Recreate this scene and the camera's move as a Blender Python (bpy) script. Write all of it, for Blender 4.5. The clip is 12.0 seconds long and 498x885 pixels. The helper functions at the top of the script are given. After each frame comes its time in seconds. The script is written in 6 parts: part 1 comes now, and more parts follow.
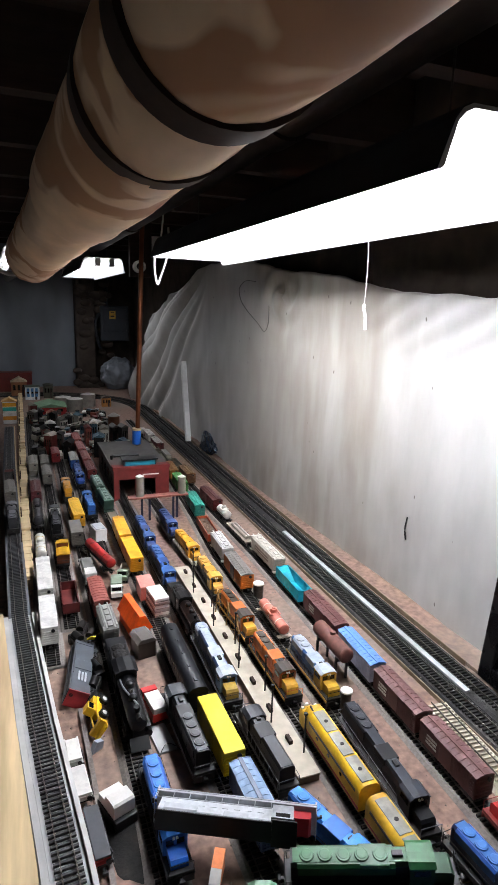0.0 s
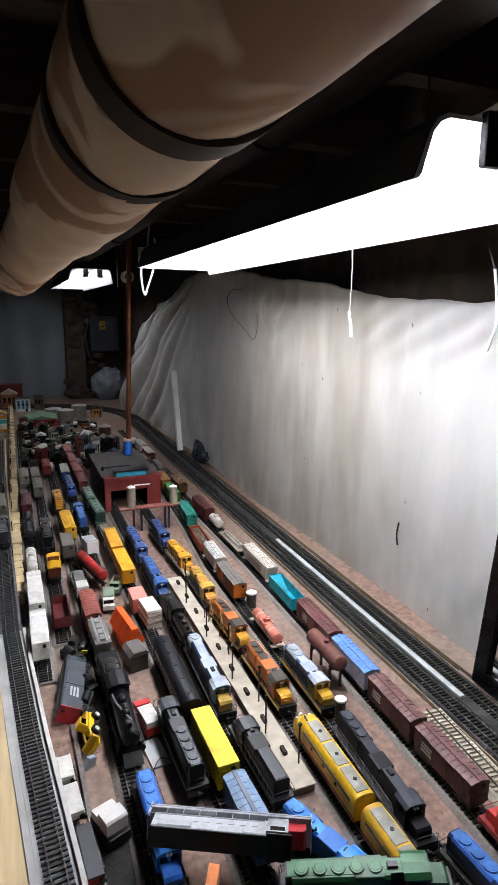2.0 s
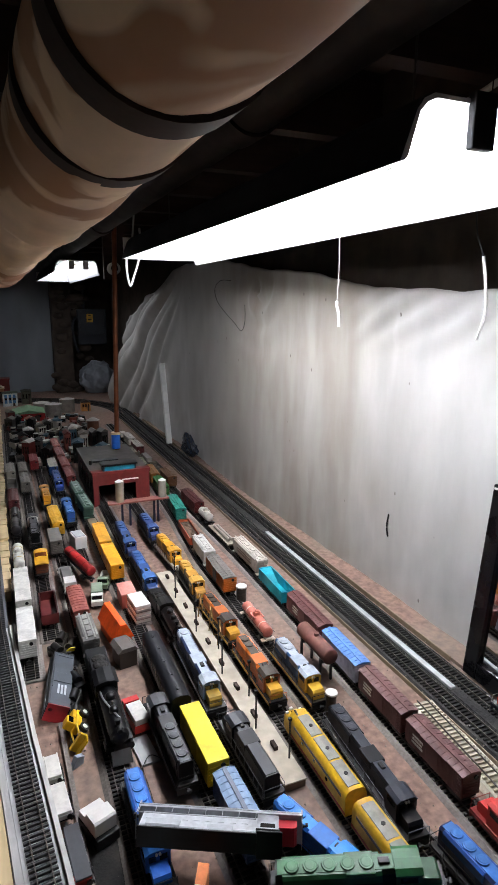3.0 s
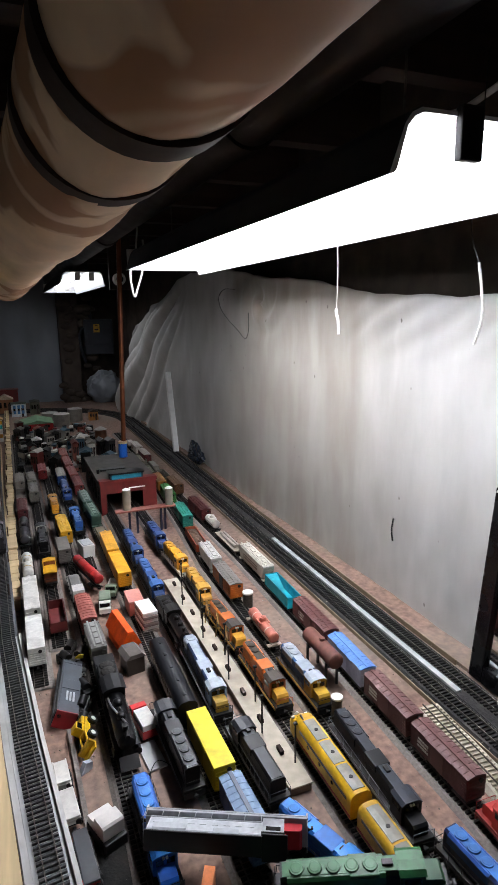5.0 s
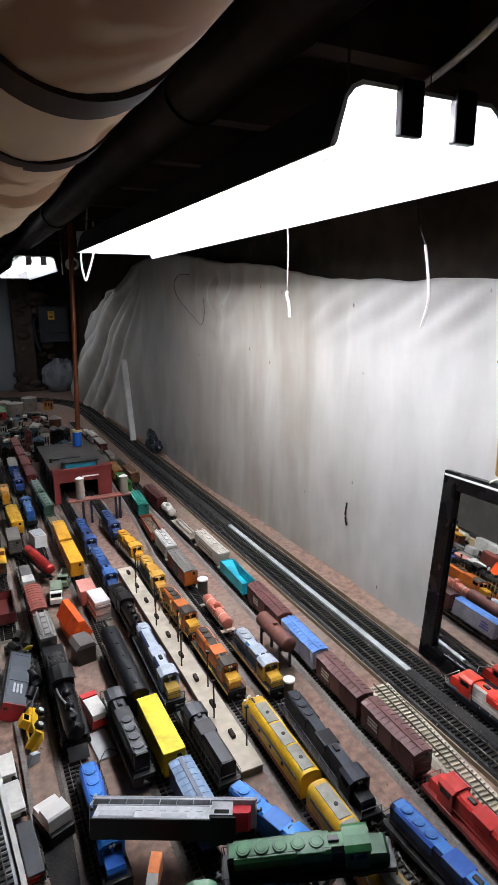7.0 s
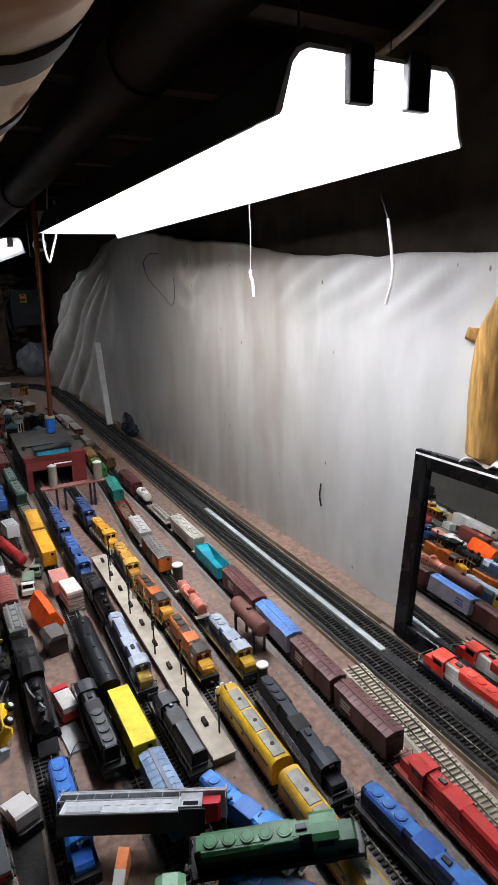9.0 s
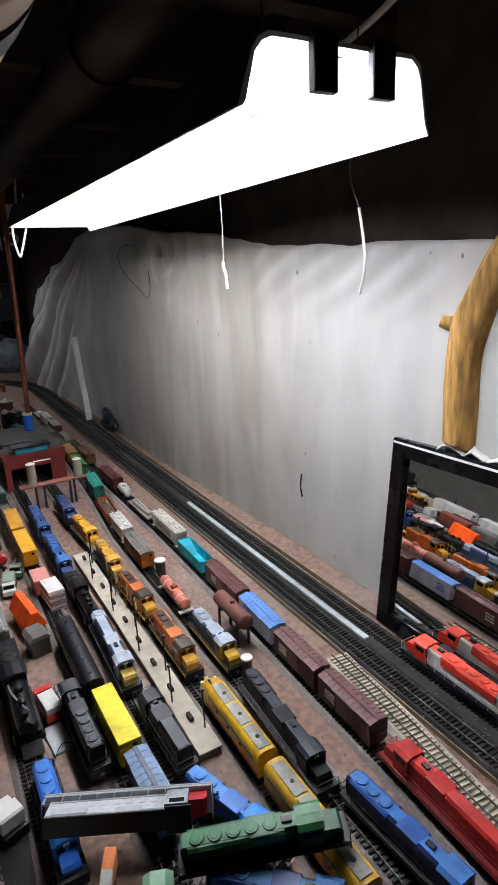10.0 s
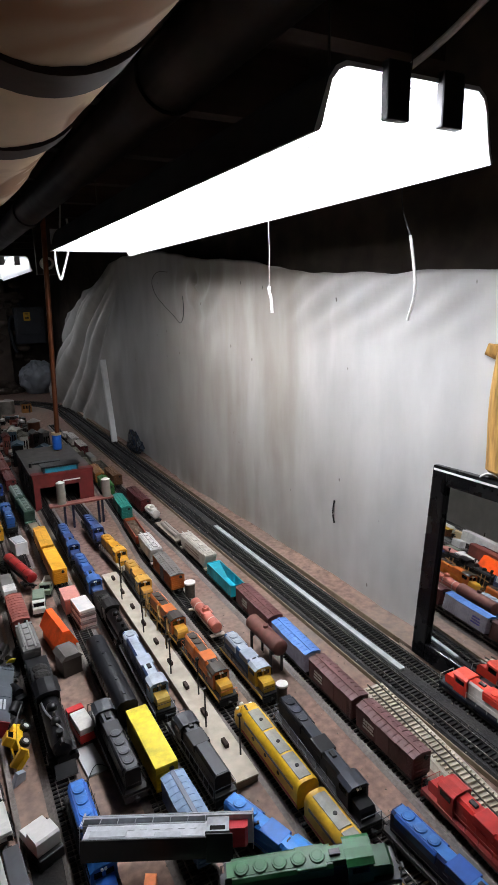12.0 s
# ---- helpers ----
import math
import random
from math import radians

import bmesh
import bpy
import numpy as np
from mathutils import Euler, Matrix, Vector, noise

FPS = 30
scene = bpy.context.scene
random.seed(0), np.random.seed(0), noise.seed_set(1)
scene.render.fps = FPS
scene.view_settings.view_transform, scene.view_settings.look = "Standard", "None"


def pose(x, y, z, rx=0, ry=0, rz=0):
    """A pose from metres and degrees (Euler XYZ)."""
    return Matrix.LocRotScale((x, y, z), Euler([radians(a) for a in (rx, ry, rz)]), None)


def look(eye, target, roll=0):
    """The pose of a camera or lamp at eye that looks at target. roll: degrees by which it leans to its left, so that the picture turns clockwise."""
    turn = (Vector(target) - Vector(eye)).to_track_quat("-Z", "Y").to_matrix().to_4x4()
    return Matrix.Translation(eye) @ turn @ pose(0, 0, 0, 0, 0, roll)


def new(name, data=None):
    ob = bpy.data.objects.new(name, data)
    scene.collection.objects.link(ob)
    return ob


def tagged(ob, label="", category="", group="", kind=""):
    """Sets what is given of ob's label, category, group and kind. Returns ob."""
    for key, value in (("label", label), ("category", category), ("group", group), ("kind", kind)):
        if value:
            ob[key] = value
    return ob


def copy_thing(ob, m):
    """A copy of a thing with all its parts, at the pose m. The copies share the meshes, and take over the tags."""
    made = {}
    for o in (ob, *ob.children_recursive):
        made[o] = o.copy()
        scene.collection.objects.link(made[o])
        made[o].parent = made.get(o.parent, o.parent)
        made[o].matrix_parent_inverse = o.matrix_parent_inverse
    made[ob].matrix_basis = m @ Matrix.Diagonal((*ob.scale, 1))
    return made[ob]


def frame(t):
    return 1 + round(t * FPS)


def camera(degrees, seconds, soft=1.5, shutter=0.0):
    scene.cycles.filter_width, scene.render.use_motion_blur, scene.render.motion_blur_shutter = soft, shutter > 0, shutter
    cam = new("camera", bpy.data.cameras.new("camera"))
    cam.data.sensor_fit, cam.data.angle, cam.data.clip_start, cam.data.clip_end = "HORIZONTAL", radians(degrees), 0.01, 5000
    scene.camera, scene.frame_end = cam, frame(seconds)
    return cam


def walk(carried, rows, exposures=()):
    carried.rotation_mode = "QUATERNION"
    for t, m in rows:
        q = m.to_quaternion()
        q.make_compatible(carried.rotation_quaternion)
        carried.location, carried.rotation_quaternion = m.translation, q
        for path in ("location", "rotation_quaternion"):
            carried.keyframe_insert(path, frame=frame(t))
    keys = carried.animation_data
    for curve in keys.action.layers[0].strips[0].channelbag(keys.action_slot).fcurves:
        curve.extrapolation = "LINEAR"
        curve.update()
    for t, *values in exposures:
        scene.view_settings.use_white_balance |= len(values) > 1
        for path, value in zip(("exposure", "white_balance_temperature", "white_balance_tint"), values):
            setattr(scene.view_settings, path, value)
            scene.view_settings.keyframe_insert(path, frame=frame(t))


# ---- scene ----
cam = camera(46.0, 12.0)
PATH = [
    (0, (0.161, 0.632, 0.652), (0.872, 2.445, 0.199), 1.8),
    (0.5, (0.163, 0.632, 0.65), (0.889, 2.44, 0.197), 1.9),
    (1, (0.168, 0.631, 0.651), (0.893, 2.44, 0.205), 1.2),
    (1.5, (0.167, 0.631, 0.651), (0.889, 2.442, 0.205), 1.0),
    (2, (0.17, 0.631, 0.656), (0.903, 2.442, 0.226), 0.7),
    (2.5, (0.175, 0.632, 0.653), (0.921, 2.434, 0.209), 0.4),
    (3, (0.181, 0.642, 0.653), (0.94, 2.435, 0.198), 0.3),
    (3.5, (0.181, 0.652, 0.66), (0.942, 2.451, 0.23), 0.5),
    (3.7, (0.18, 0.637, 0.659), (0.927, 2.441, 0.227), 0.1),
    (5.5, (0.188, 0.627, 0.655), (0.933, 2.432, 0.22), -1.1),
    (6, (0.191, 0.63, 0.651), (0.999, 2.402, 0.198), -0.3),
    (6.5, (0.2, 0.626, 0.649), (1.036, 2.383, 0.188), -0.4),
    (7, (0.206, 0.626, 0.644), (1.054, 2.376, 0.178), -0.3),
    (7.5, (0.211, 0.628, 0.643), (1.082, 2.366, 0.174), -0.4),
    (7.7, (0.212, 0.632, 0.641), (1.08, 2.365, 0.15), -0.4),
    (9.3, (0.245, 0.633, 0.648), (1.134, 2.341, 0.106), -2.2),
    (9.5, (0.243, 0.632, 0.649), (1.138, 2.343, 0.13), -2.9),
    (10, (0.253, 0.634, 0.65), (1.183, 2.311, 0.079), -2.7),
    (10.5, (0.241, 0.637, 0.65), (1.136, 2.337, 0.094), -2.5),
    (11, (0.234, 0.641, 0.641), (1.093, 2.354, 0.067), -3.2),
    (11.5, (0.242, 0.653, 0.586), (1.152, 2.304, -0.082), -0.4),
    (12, (0.213, 0.652, 0.642), (1.114, 2.372, 0.166), -1.4),
]
walk(cam, [(t, look(eye, target, roll)) for t, eye, target, roll in PATH],
     [(0, 0.32), (2.5, 0.12), (6.5, -0.04), (9.5, -0.18), (12, -0.26)])

# ---- light and air ----
world = bpy.data.worlds.new("world")
scene.world = world
world.use_nodes = True
world.node_tree.nodes["Background"].inputs[0].default_value = (0.10, 0.12, 0.16, 1)
world.node_tree.nodes["Background"].inputs[1].default_value = 0.02
TUBE_STRENGTH = 52.0

# ---- materials ----
MATS = {}


def srgb(h):
    c = [int(h[i:i + 2], 16) / 255 for i in (0, 2, 4)]
    return tuple(a / 12.92 if a <= 0.04045 else ((a + 0.055) / 1.055) ** 2.4 for a in c)


def mat(name, colour, rough=0.5, metal=0.0, var=0.25, scale=70.0, bump=0.15, dirt=0.25, dirt_colour="3a332c", dirt_scale=18.0,
        stretch=(1, 1, 1), random_tint=0.0, spec=0.4):
    """Painted or plain surface: fine grain, larger stains, slight relief."""
    if name in MATS:
        return MATS[name]
    m = bpy.data.materials.new(name)
    m.use_nodes = True
    nt = m.node_tree
    n, l = nt.nodes, nt.links
    bsdf = n["Principled BSDF"]
    c = srgb(colour) if isinstance(colour, str) else colour
    tc = n.new("ShaderNodeTexCoord")
    mp = n.new("ShaderNodeMapping")
    mp.inputs["Scale"].default_value = stretch
    l.new(tc.outputs["Object"], mp.inputs[0])
    fine = n.new("ShaderNodeTexNoise")
    fine.inputs["Scale"].default_value, fine.inputs["Detail"].default_value = scale, 6
    big = n.new("ShaderNodeTexNoise")
    big.inputs["Scale"].default_value, big.inputs["Detail"].default_value = dirt_scale, 5
    l.new(mp.outputs[0], fine.inputs["Vector"])
    l.new(mp.outputs[0], big.inputs["Vector"])
    vr = n.new("ShaderNodeValToRGB")
    vr.color_ramp.elements[0].position, vr.color_ramp.elements[1].position = 0.3, 0.7
    vr.color_ramp.elements[0].color = (*[a * (1 - var) for a in c], 1)
    vr.color_ramp.elements[1].color = (*[min(1, a * (1 + var * 0.6)) for a in c], 1)
    l.new(fine.outputs["Fac"], vr.inputs[0])
    dr = n.new("ShaderNodeValToRGB")
    dr.color_ramp.elements[0].position, dr.color_ramp.elements[1].position = 0.48, 0.72
    dr.color_ramp.elements[0].color, dr.color_ramp.elements[1].color = (0, 0, 0, 1), (dirt, dirt, dirt, 1)
    l.new(big.outputs["Fac"], dr.inputs[0])
    mix = n.new("ShaderNodeMix")
    mix.data_type = "RGBA"
    mix.inputs[7].default_value = (*srgb(dirt_colour), 1)
    l.new(dr.outputs[0], mix.inputs[0])
    l.new(vr.outputs[0], mix.inputs[6])
    out = mix.outputs[2]
    if random_tint:
        info = n.new("ShaderNodeObjectInfo")
        mr = n.new("ShaderNodeMapRange")
        mr.inputs[3].default_value, mr.inputs[4].default_value = 1 - random_tint, 1 + random_tint
        l.new(info.outputs["Random"], mr.inputs[0])
        hs = n.new("ShaderNodeHueSaturation")
        l.new(mr.outputs[0], hs.inputs["Value"])
        l.new(out, hs.inputs["Color"])
        out = hs.outputs[0]
    l.new(out, bsdf.inputs["Base Color"])
    rr = n.new("ShaderNodeMapRange")
    rr.inputs[3].default_value, rr.inputs[4].default_value = max(0.02, rough - 0.12), min(1, rough + 0.15)
    l.new(big.outputs["Fac"], rr.inputs[0])
    l.new(rr.outputs[0], bsdf.inputs["Roughness"])
    bsdf.inputs["Metallic"].default_value = metal
    bsdf.inputs["Specular IOR Level"].default_value = spec
    if bump:
        b = n.new("ShaderNodeBump")
        b.inputs["Strength"].default_value, b.inputs["Distance"].default_value = bump, 0.001
        l.new(fine.outputs["Fac"], b.inputs["Height"])
        l.new(b.outputs[0], bsdf.inputs["Normal"])
    MATS[name] = m
    return m


def paint(colour, rough=0.42):
    dark = sum(srgb(colour)) < 0.06
    return mat("paint_" + colour, tuple(0.5 * v for v in srgb(colour)) if dark else colour, 0.4 if dark else rough, 0, 0.14, 160, 0.08, 0.35, "0b0a0a" if dark else "2a241f", 38, spec=0.3 if dark else 0.4)


BLACK = mat("black_plastic", "0b0b0c", 0.42, 0, 0.3, 200, 0.1, 0.15, "3a352f", 40)
STEEL = mat("wheel_steel", "5a544e", 0.4, 0.7, 0.3, 200, 0.1, 0.4, "2b211a", 60)
RAIL = mat("rail_nickel", "6d6862", 0.45, 0.8, 0.25, 120, 0.05, 0.4, "3a2c22", 30)
GLASS = mat("window_glass", "0b0d10", 0.12, 0, 0.1, 60, 0, 0.1)
WHITE = mat("white_plastic", "e4e2dc", 0.45, 0, 0.06, 120, 0.06, 0.25, "8a8378", 40)
DARKTIE = mat("sleeper_black", "1d1b1a", 0.7, 0, 0.4, 150, 0.3, 0.3, "4a4038", 25, random_tint=0.25)
TANTIE = mat("sleeper_tan", "b9b19c", 0.75, 0, 0.2, 150, 0.3, 0.35, "6e6450", 25, random_tint=0.12)
GREYTIE = mat("sleeper_grey", "8d8c8a", 0.7, 0, 0.25, 150, 0.3, 0.35, "4f4b47", 25, random_tint=0.15)
DECK = mat("table_soil", "846a5d", 0.9, 0, 0.45, 80, 0.6, 0.8, "7f766b", 3.2)
ROADBED = mat("grey_roadbed", "77706a", 0.9, 0, 0.3, 240, 0.6, 0.6, "4a3c32", 9)
DARKBED = mat("black_ballast", "2b2a2a", 0.9, 0, 0.5, 300, 0.7, 0.5, "55504a", 11)
TANBED = mat("pale_grey_bed", "b0a998", 0.85, 0, 0.2, 200, 0.5, 0.4, "6a6258", 12)
PINE = mat("pale_pine", "cfb78d", 0.65, 0, 0.22, 26, 0.25, 0.4, "8b6b42", 7, stretch=(3, 0.25, 3), random_tint=0.12)
CREAMEDGE = mat("cream_edge", "7d6c58", 0.7, 0, 0.2, 60, 0.3, 0.5, "6b5640", 9)
GREYWOOD = mat("grey_painted_wood", "b2b3b2", 0.6, 0, 0.18, 40, 0.25, 0.45, "55534f", 10)
WHITEWOOD = mat("white_painted_wood", "cfcfca", 0.5, 0, 0.12, 50, 0.2, 0.4, "7d7a74", 12)


# ---- mesh builder ----
class Mesh:
    def __init__(self):
        self.bm = bmesh.new()

    def box(self, x0, x1, y0, y1, z0, z1, bevel=0.0, m=None):
        t = Matrix.Translation(((x0 + x1) / 2, (y0 + y1) / 2, (z0 + z1) / 2)) @ Matrix.Diagonal((x1 - x0, y1 - y0, z1 - z0, 1))
        r = bmesh.ops.create_cube(self.bm, size=1, matrix=(m @ t) if m else t)
        if bevel:
            edges = {e for v in r["verts"] for e in v.link_edges}
            bmesh.ops.bevel(self.bm, geom=list(edges), offset=bevel, segments=2, profile=0.6, affect="EDGES")
        return self

    def rod(self, a, b, r0, r1=None, seg=12, caps=True):
        a, b = Vector(a), Vector(b)
        d = b - a
        q = d.to_track_quat("Z", "Y").to_matrix().to_4x4()
        bmesh.ops.create_cone(self.bm, cap_ends=caps, segments=seg, radius1=r0, radius2=r0 if r1 is None else r1, depth=d.length,
                              matrix=Matrix.Translation((a + b) / 2) @ q)
        return self

    def prism(self, profile, y0, y1, axis="y"):
        """A closed outline in x and z, drawn out along y (or an outline in y and z, along x)."""
        put = (lambda p, s: (p[0], s, p[1])) if axis == "y" else (lambda p, s: (s, p[0], p[1]))
        a = [self.bm.verts.new(put(p, y0)) for p in profile]
        b = [self.bm.verts.new(put(p, y1)) for p in profile]
        k = len(profile)
        faces = [self.bm.faces.new(a), self.bm.faces.new(b[::-1])]
        faces += [self.bm.faces.new((a[i], b[i], b[(i + 1) % k], a[(i + 1) % k])) for i in range(k)]
        bmesh.ops.recalc_face_normals(self.bm, faces=faces)
        return self

    def ball(self, c, r, squash=(1, 1, 1), sub=2):
        bmesh.ops.create_icosphere(self.bm, subdivisions=sub, radius=r, matrix=Matrix.Translation(c) @ Matrix.Diagonal((*squash, 1)))
        return self

    def tube(self, points, r, seg=8, smooth=4):
        pts = [Vector(p) for p in points]
        if smooth and len(pts) > 2:
            out = []
            for i in range(len(pts) - 1):
                p0, p1, p2, p3 = pts[max(i - 1, 0)], pts[i], pts[i + 1], pts[min(i + 2, len(pts) - 1)]
                for s in range(smooth):
                    u = s / smooth
                    out.append(0.5 * ((2 * p1) + (p2 - p0) * u + (2 * p0 - 5 * p1 + 4 * p2 - p3) * u * u + (3 * p1 - p0 - 3 * p2 + p3) * u ** 3))
            pts = out + [pts[-1]]
        rings = []
        for i, p in enumerate(pts):
            d = (pts[min(i + 1, len(pts) - 1)] - pts[max(i - 1, 0)]).normalized()
            side = d.cross(Vector((0, 0, 1)))
            side = side.normalized() if side.length > 0.05 else Vector((1, 0, 0))
            up = side.cross(d)
            rings.append([self.bm.verts.new(p + r * (math.cos(2 * math.pi * k / seg) * side + math.sin(2 * math.pi * k / seg) * up)) for k in range(seg)])
        for a, b in zip(rings, rings[1:]):
            for k in range(seg):
                self.bm.faces.new((a[k], b[k], b[(k + 1) % seg], a[(k + 1) % seg]))
        self.bm.faces.new(rings[0][::-1])
        self.bm.faces.new(rings[-1])
        return self

    def data(self, name, material, smooth=False):
        me = bpy.data.meshes.new(name)
        bmesh.ops.recalc_face_normals(self.bm, faces=self.bm.faces)
        if smooth:
            for f in self.bm.faces:
                f.smooth = True
            for e in self.bm.edges:
                if len(e.link_faces) == 2 and e.calc_face_angle(0) > 0.7:
                    e.smooth = False
        self.bm.to_mesh(me)
        self.bm.free()
        me.materials.append(material)
        return me


def part(name, mesh, material, parent=None, label="", smooth=False, m=None):
    """One mesh object, under a thing or under a part."""
    me = mesh.data(name, material, smooth) if isinstance(mesh, Mesh) else mesh
    ob = new(name, me)
    if parent:
        ob.parent = parent
    if m is not None:
        ob.matrix_basis = m
    if label:
        ob["label"] = label
    return ob


def thing(name, m, label, category, group=""):
    e = new(name)
    e.empty_display_size = 0.02
    e.matrix_basis = m
    return tagged(e, label, category, group)


def setting(name, mesh, material, label="", smooth=False):
    return tagged(part(name, mesh, material, None, label, smooth), kind="structure")


# ---- the room ----
FLOOR, CEIL, WALLX, FARY = -0.95, 1.16, 1.0, 5.42
# floor and the unseen west and south walls are pale to bounce light upwards
CONCRETE = mat("floor_concrete", "8f8a82", 0.85, 0, 0.2, 20, 0.4, 0.5, "37332f", 3)
DARKWOOD = mat("dark_joists", "3a2a22", 0.8, 0, 0.35, 20, 0.4, 0.5, "120d0a", 4, stretch=(0.4, 3, 3))
BOUNCE_PALE = mat("pale_bounce_wall", "cfc8bc", 0.9, 0, 0.1, 18, 0.5, 0.4, "8f877a", 3)
STONE = mat("foundation_stone", "4a4038", 0.9, 0, 0.4, 14, 0.8, 0.6, "241d18", 5)
setting("floor", Mesh().box(-1.5, 1.15, -1.6, 5.6, FLOOR - 0.1, FLOOR), CONCRETE, "bare grey concrete basement floor")
setting("wall_east", Mesh().box(WALLX + 0.03, 1.15, -1.6, 5.6, FLOOR, CEIL), STONE, "dark stone basement wall behind plastic")
setting("wall_west", Mesh().box(-1.5, -1.35, -1.6, 5.6, FLOOR, CEIL), BOUNCE_PALE, "unseen pale wall that bounces lamp light back")
setting("wall_north", Mesh().box(-1.35, WALLX + 0.03, FARY + 0.06, 5.6, FLOOR, CEIL), STONE, "dark stone basement end wall")
setting("wall_south", Mesh().box(-1.35, WALLX + 0.03, -1.6, -1.45, FLOOR, CEIL), BOUNCE_PALE, "unseen pale wall that bounces lamp light back")
roof = Mesh().box(-1.5, 1.15, -1.6, 5.6, CEIL, CEIL + 0.05)
for k in range(17):
    y = -1.4 + k * 0.41
    roof.box(-1.35, WALLX + 0.03, y, y + 0.045, CEIL - 0.14, CEIL + 0.001)
setting("ceiling", roof, DARKWOOD, "dark timber ceiling with bare joists")


def sheet_material():
    m = mat("plastic_sheeting", "bcbbb7", 0.42, 0, 0.12, 14, 0.4, 0.6, "837a6c", 2.6, stretch=(1, 1, 0.35), spec=0.35)
    nt = m.node_tree
    n, l = nt.nodes, nt.links
    bsdf = n["Principled BSDF"]
    base = bsdf.inputs["Base Color"].links[0].from_socket
    tc = n.new("ShaderNodeTexCoord")
    sep = n.new("ShaderNodeSeparateXYZ")
    l.new(tc.outputs["Object"], sep.inputs[0])
    mp = n.new("ShaderNodeMapping")
    mp.inputs["Scale"].default_value = (1, 5.2, 1.1)
    l.new(tc.outputs["Object"], mp.inputs[0])
    no = n.new("ShaderNodeTexNoise")
    no.inputs["Scale"].default_value, no.inputs["Detail"].default_value, no.inputs["Distortion"].default_value = 2.4, 9, 0.15
    l.new(mp.outputs[0], no.inputs["Vector"])
    ramp = n.new("ShaderNodeValToRGB")
    ramp.color_ramp.elements[0].position, ramp.color_ramp.elements[1].position = 0.36, 0.74
    ramp.color_ramp.elements[1].color = (0.75, 0.75, 0.75, 1)
    ramp.color_ramp.elements[0].color = (0.3, 0.3, 0.3, 1)
    l.new(no.outputs["Fac"], ramp.inputs[0])
    # the rusty drips sit on one stretch of the sheet
    span = n.new("ShaderNodeMapRange")
    span.interpolation_type = "SMOOTHSTEP"
    span.inputs[1].default_value, span.inputs[2].default_value = 0.85, 0.15
    span.inputs[3].default_value, span.inputs[4].default_value = 0.0, 0.95
    dist = n.new("ShaderNodeMath")
    dist.operation = "SUBTRACT"
    dist.inputs[1].default_value = 2.2
    ab = n.new("ShaderNodeMath")
    ab.operation = "ABSOLUTE"
    l.new(sep.outputs["Y"], dist.inputs[0])
    l.new(dist.outputs[0], ab.inputs[0])
    l.new(ab.outputs[0], span.inputs[0])
    mul = n.new("ShaderNodeMath")
    mul.operation = "MULTIPLY"
    l.new(ramp.outputs[0], mul.inputs[0])
    l.new(span.outputs[0], mul.inputs[1])
    mix = n.new("ShaderNodeMix")
    mix.data_type = "RGBA"
    mix.inputs[7].default_value = (*srgb("75664f"), 1)
    l.new(mul.outputs[0], mix.inputs[0])
    l.new(base, mix.inputs[6])
    # small dark flecks
    vo = n.new("ShaderNodeTexVoronoi")
    vo.inputs["Scale"].default_value = 13
    fm = n.new("ShaderNodeMapping")
    fm.inputs["Scale"].default_value = (0.7, 1.4, 0.75)
    l.new(tc.outputs["Object"], fm.inputs[0])
    l.new(fm.outputs[0], vo.inputs["Vector"])
    fr = n.new("ShaderNodeValToRGB")
    fr.color_ramp.elements[0].position, fr.color_ramp.elements[1].position = 0.035, 0.055
    fr.color_ramp.elements[0].color, fr.color_ramp.elements[1].color = (0.8, 0.8, 0.8, 1), (0, 0, 0, 1)
    l.new(vo.outputs["Distance"], fr.inputs[0])
    mix2 = n.new("ShaderNodeMix")
    mix2.data_type = "RGBA"
    mix2.inputs[7].default_value = (*srgb("463c33"), 1)
    l.new(fr.outputs[0], mix2.inputs[0])
    l.new(mix.outputs[2], mix2.inputs[6])
    l.new(mix2.outputs[2], bsdf.inputs["Base Color"])
    # creases: long soft ones and small crumples
    cm = n.new("ShaderNodeMapping")
    cm.inputs["Scale"].default_value, cm.inputs["Rotation"].default_value = (1, 2.6, 1.9), (0.7, 0, 0)
    l.new(tc.outputs["Object"], cm.inputs[0])
    cr = n.new("ShaderNodeTexNoise")
    cr.noise_type = "RIDGED_MULTIFRACTAL"
    cr.inputs["Scale"].default_value, cr.inputs["Detail"].default_value = 1.6, 3
    l.new(cm.outputs[0], cr.inputs["Vector"])
    old = bsdf.inputs["Normal"].links[0].from_socket
    b2 = n.new("ShaderNodeBump")
    b2.inputs["Strength"].default_value, b2.inputs["Distance"].default_value = 0.4, 0.012
    l.new(cr.outputs["Fac"], b2.inputs["Height"])
    l.new(old, b2.inputs["Normal"])
    l.new(b2.outputs[0], bsdf.inputs["Normal"])
    return m


SHEET = sheet_material()
GREYSHEET = mat("grey_sheeting", "7e848c", 0.45, 0, 0.12, 8, 0.25, 0.4, "4d4a48", 3, stretch=(1, 1, 0.4))


def ease(v, lo, hi):
    u = max(0.0, min(1.0, (v - lo) / (hi - lo)))
    return u * u * (3 - 2 * u)


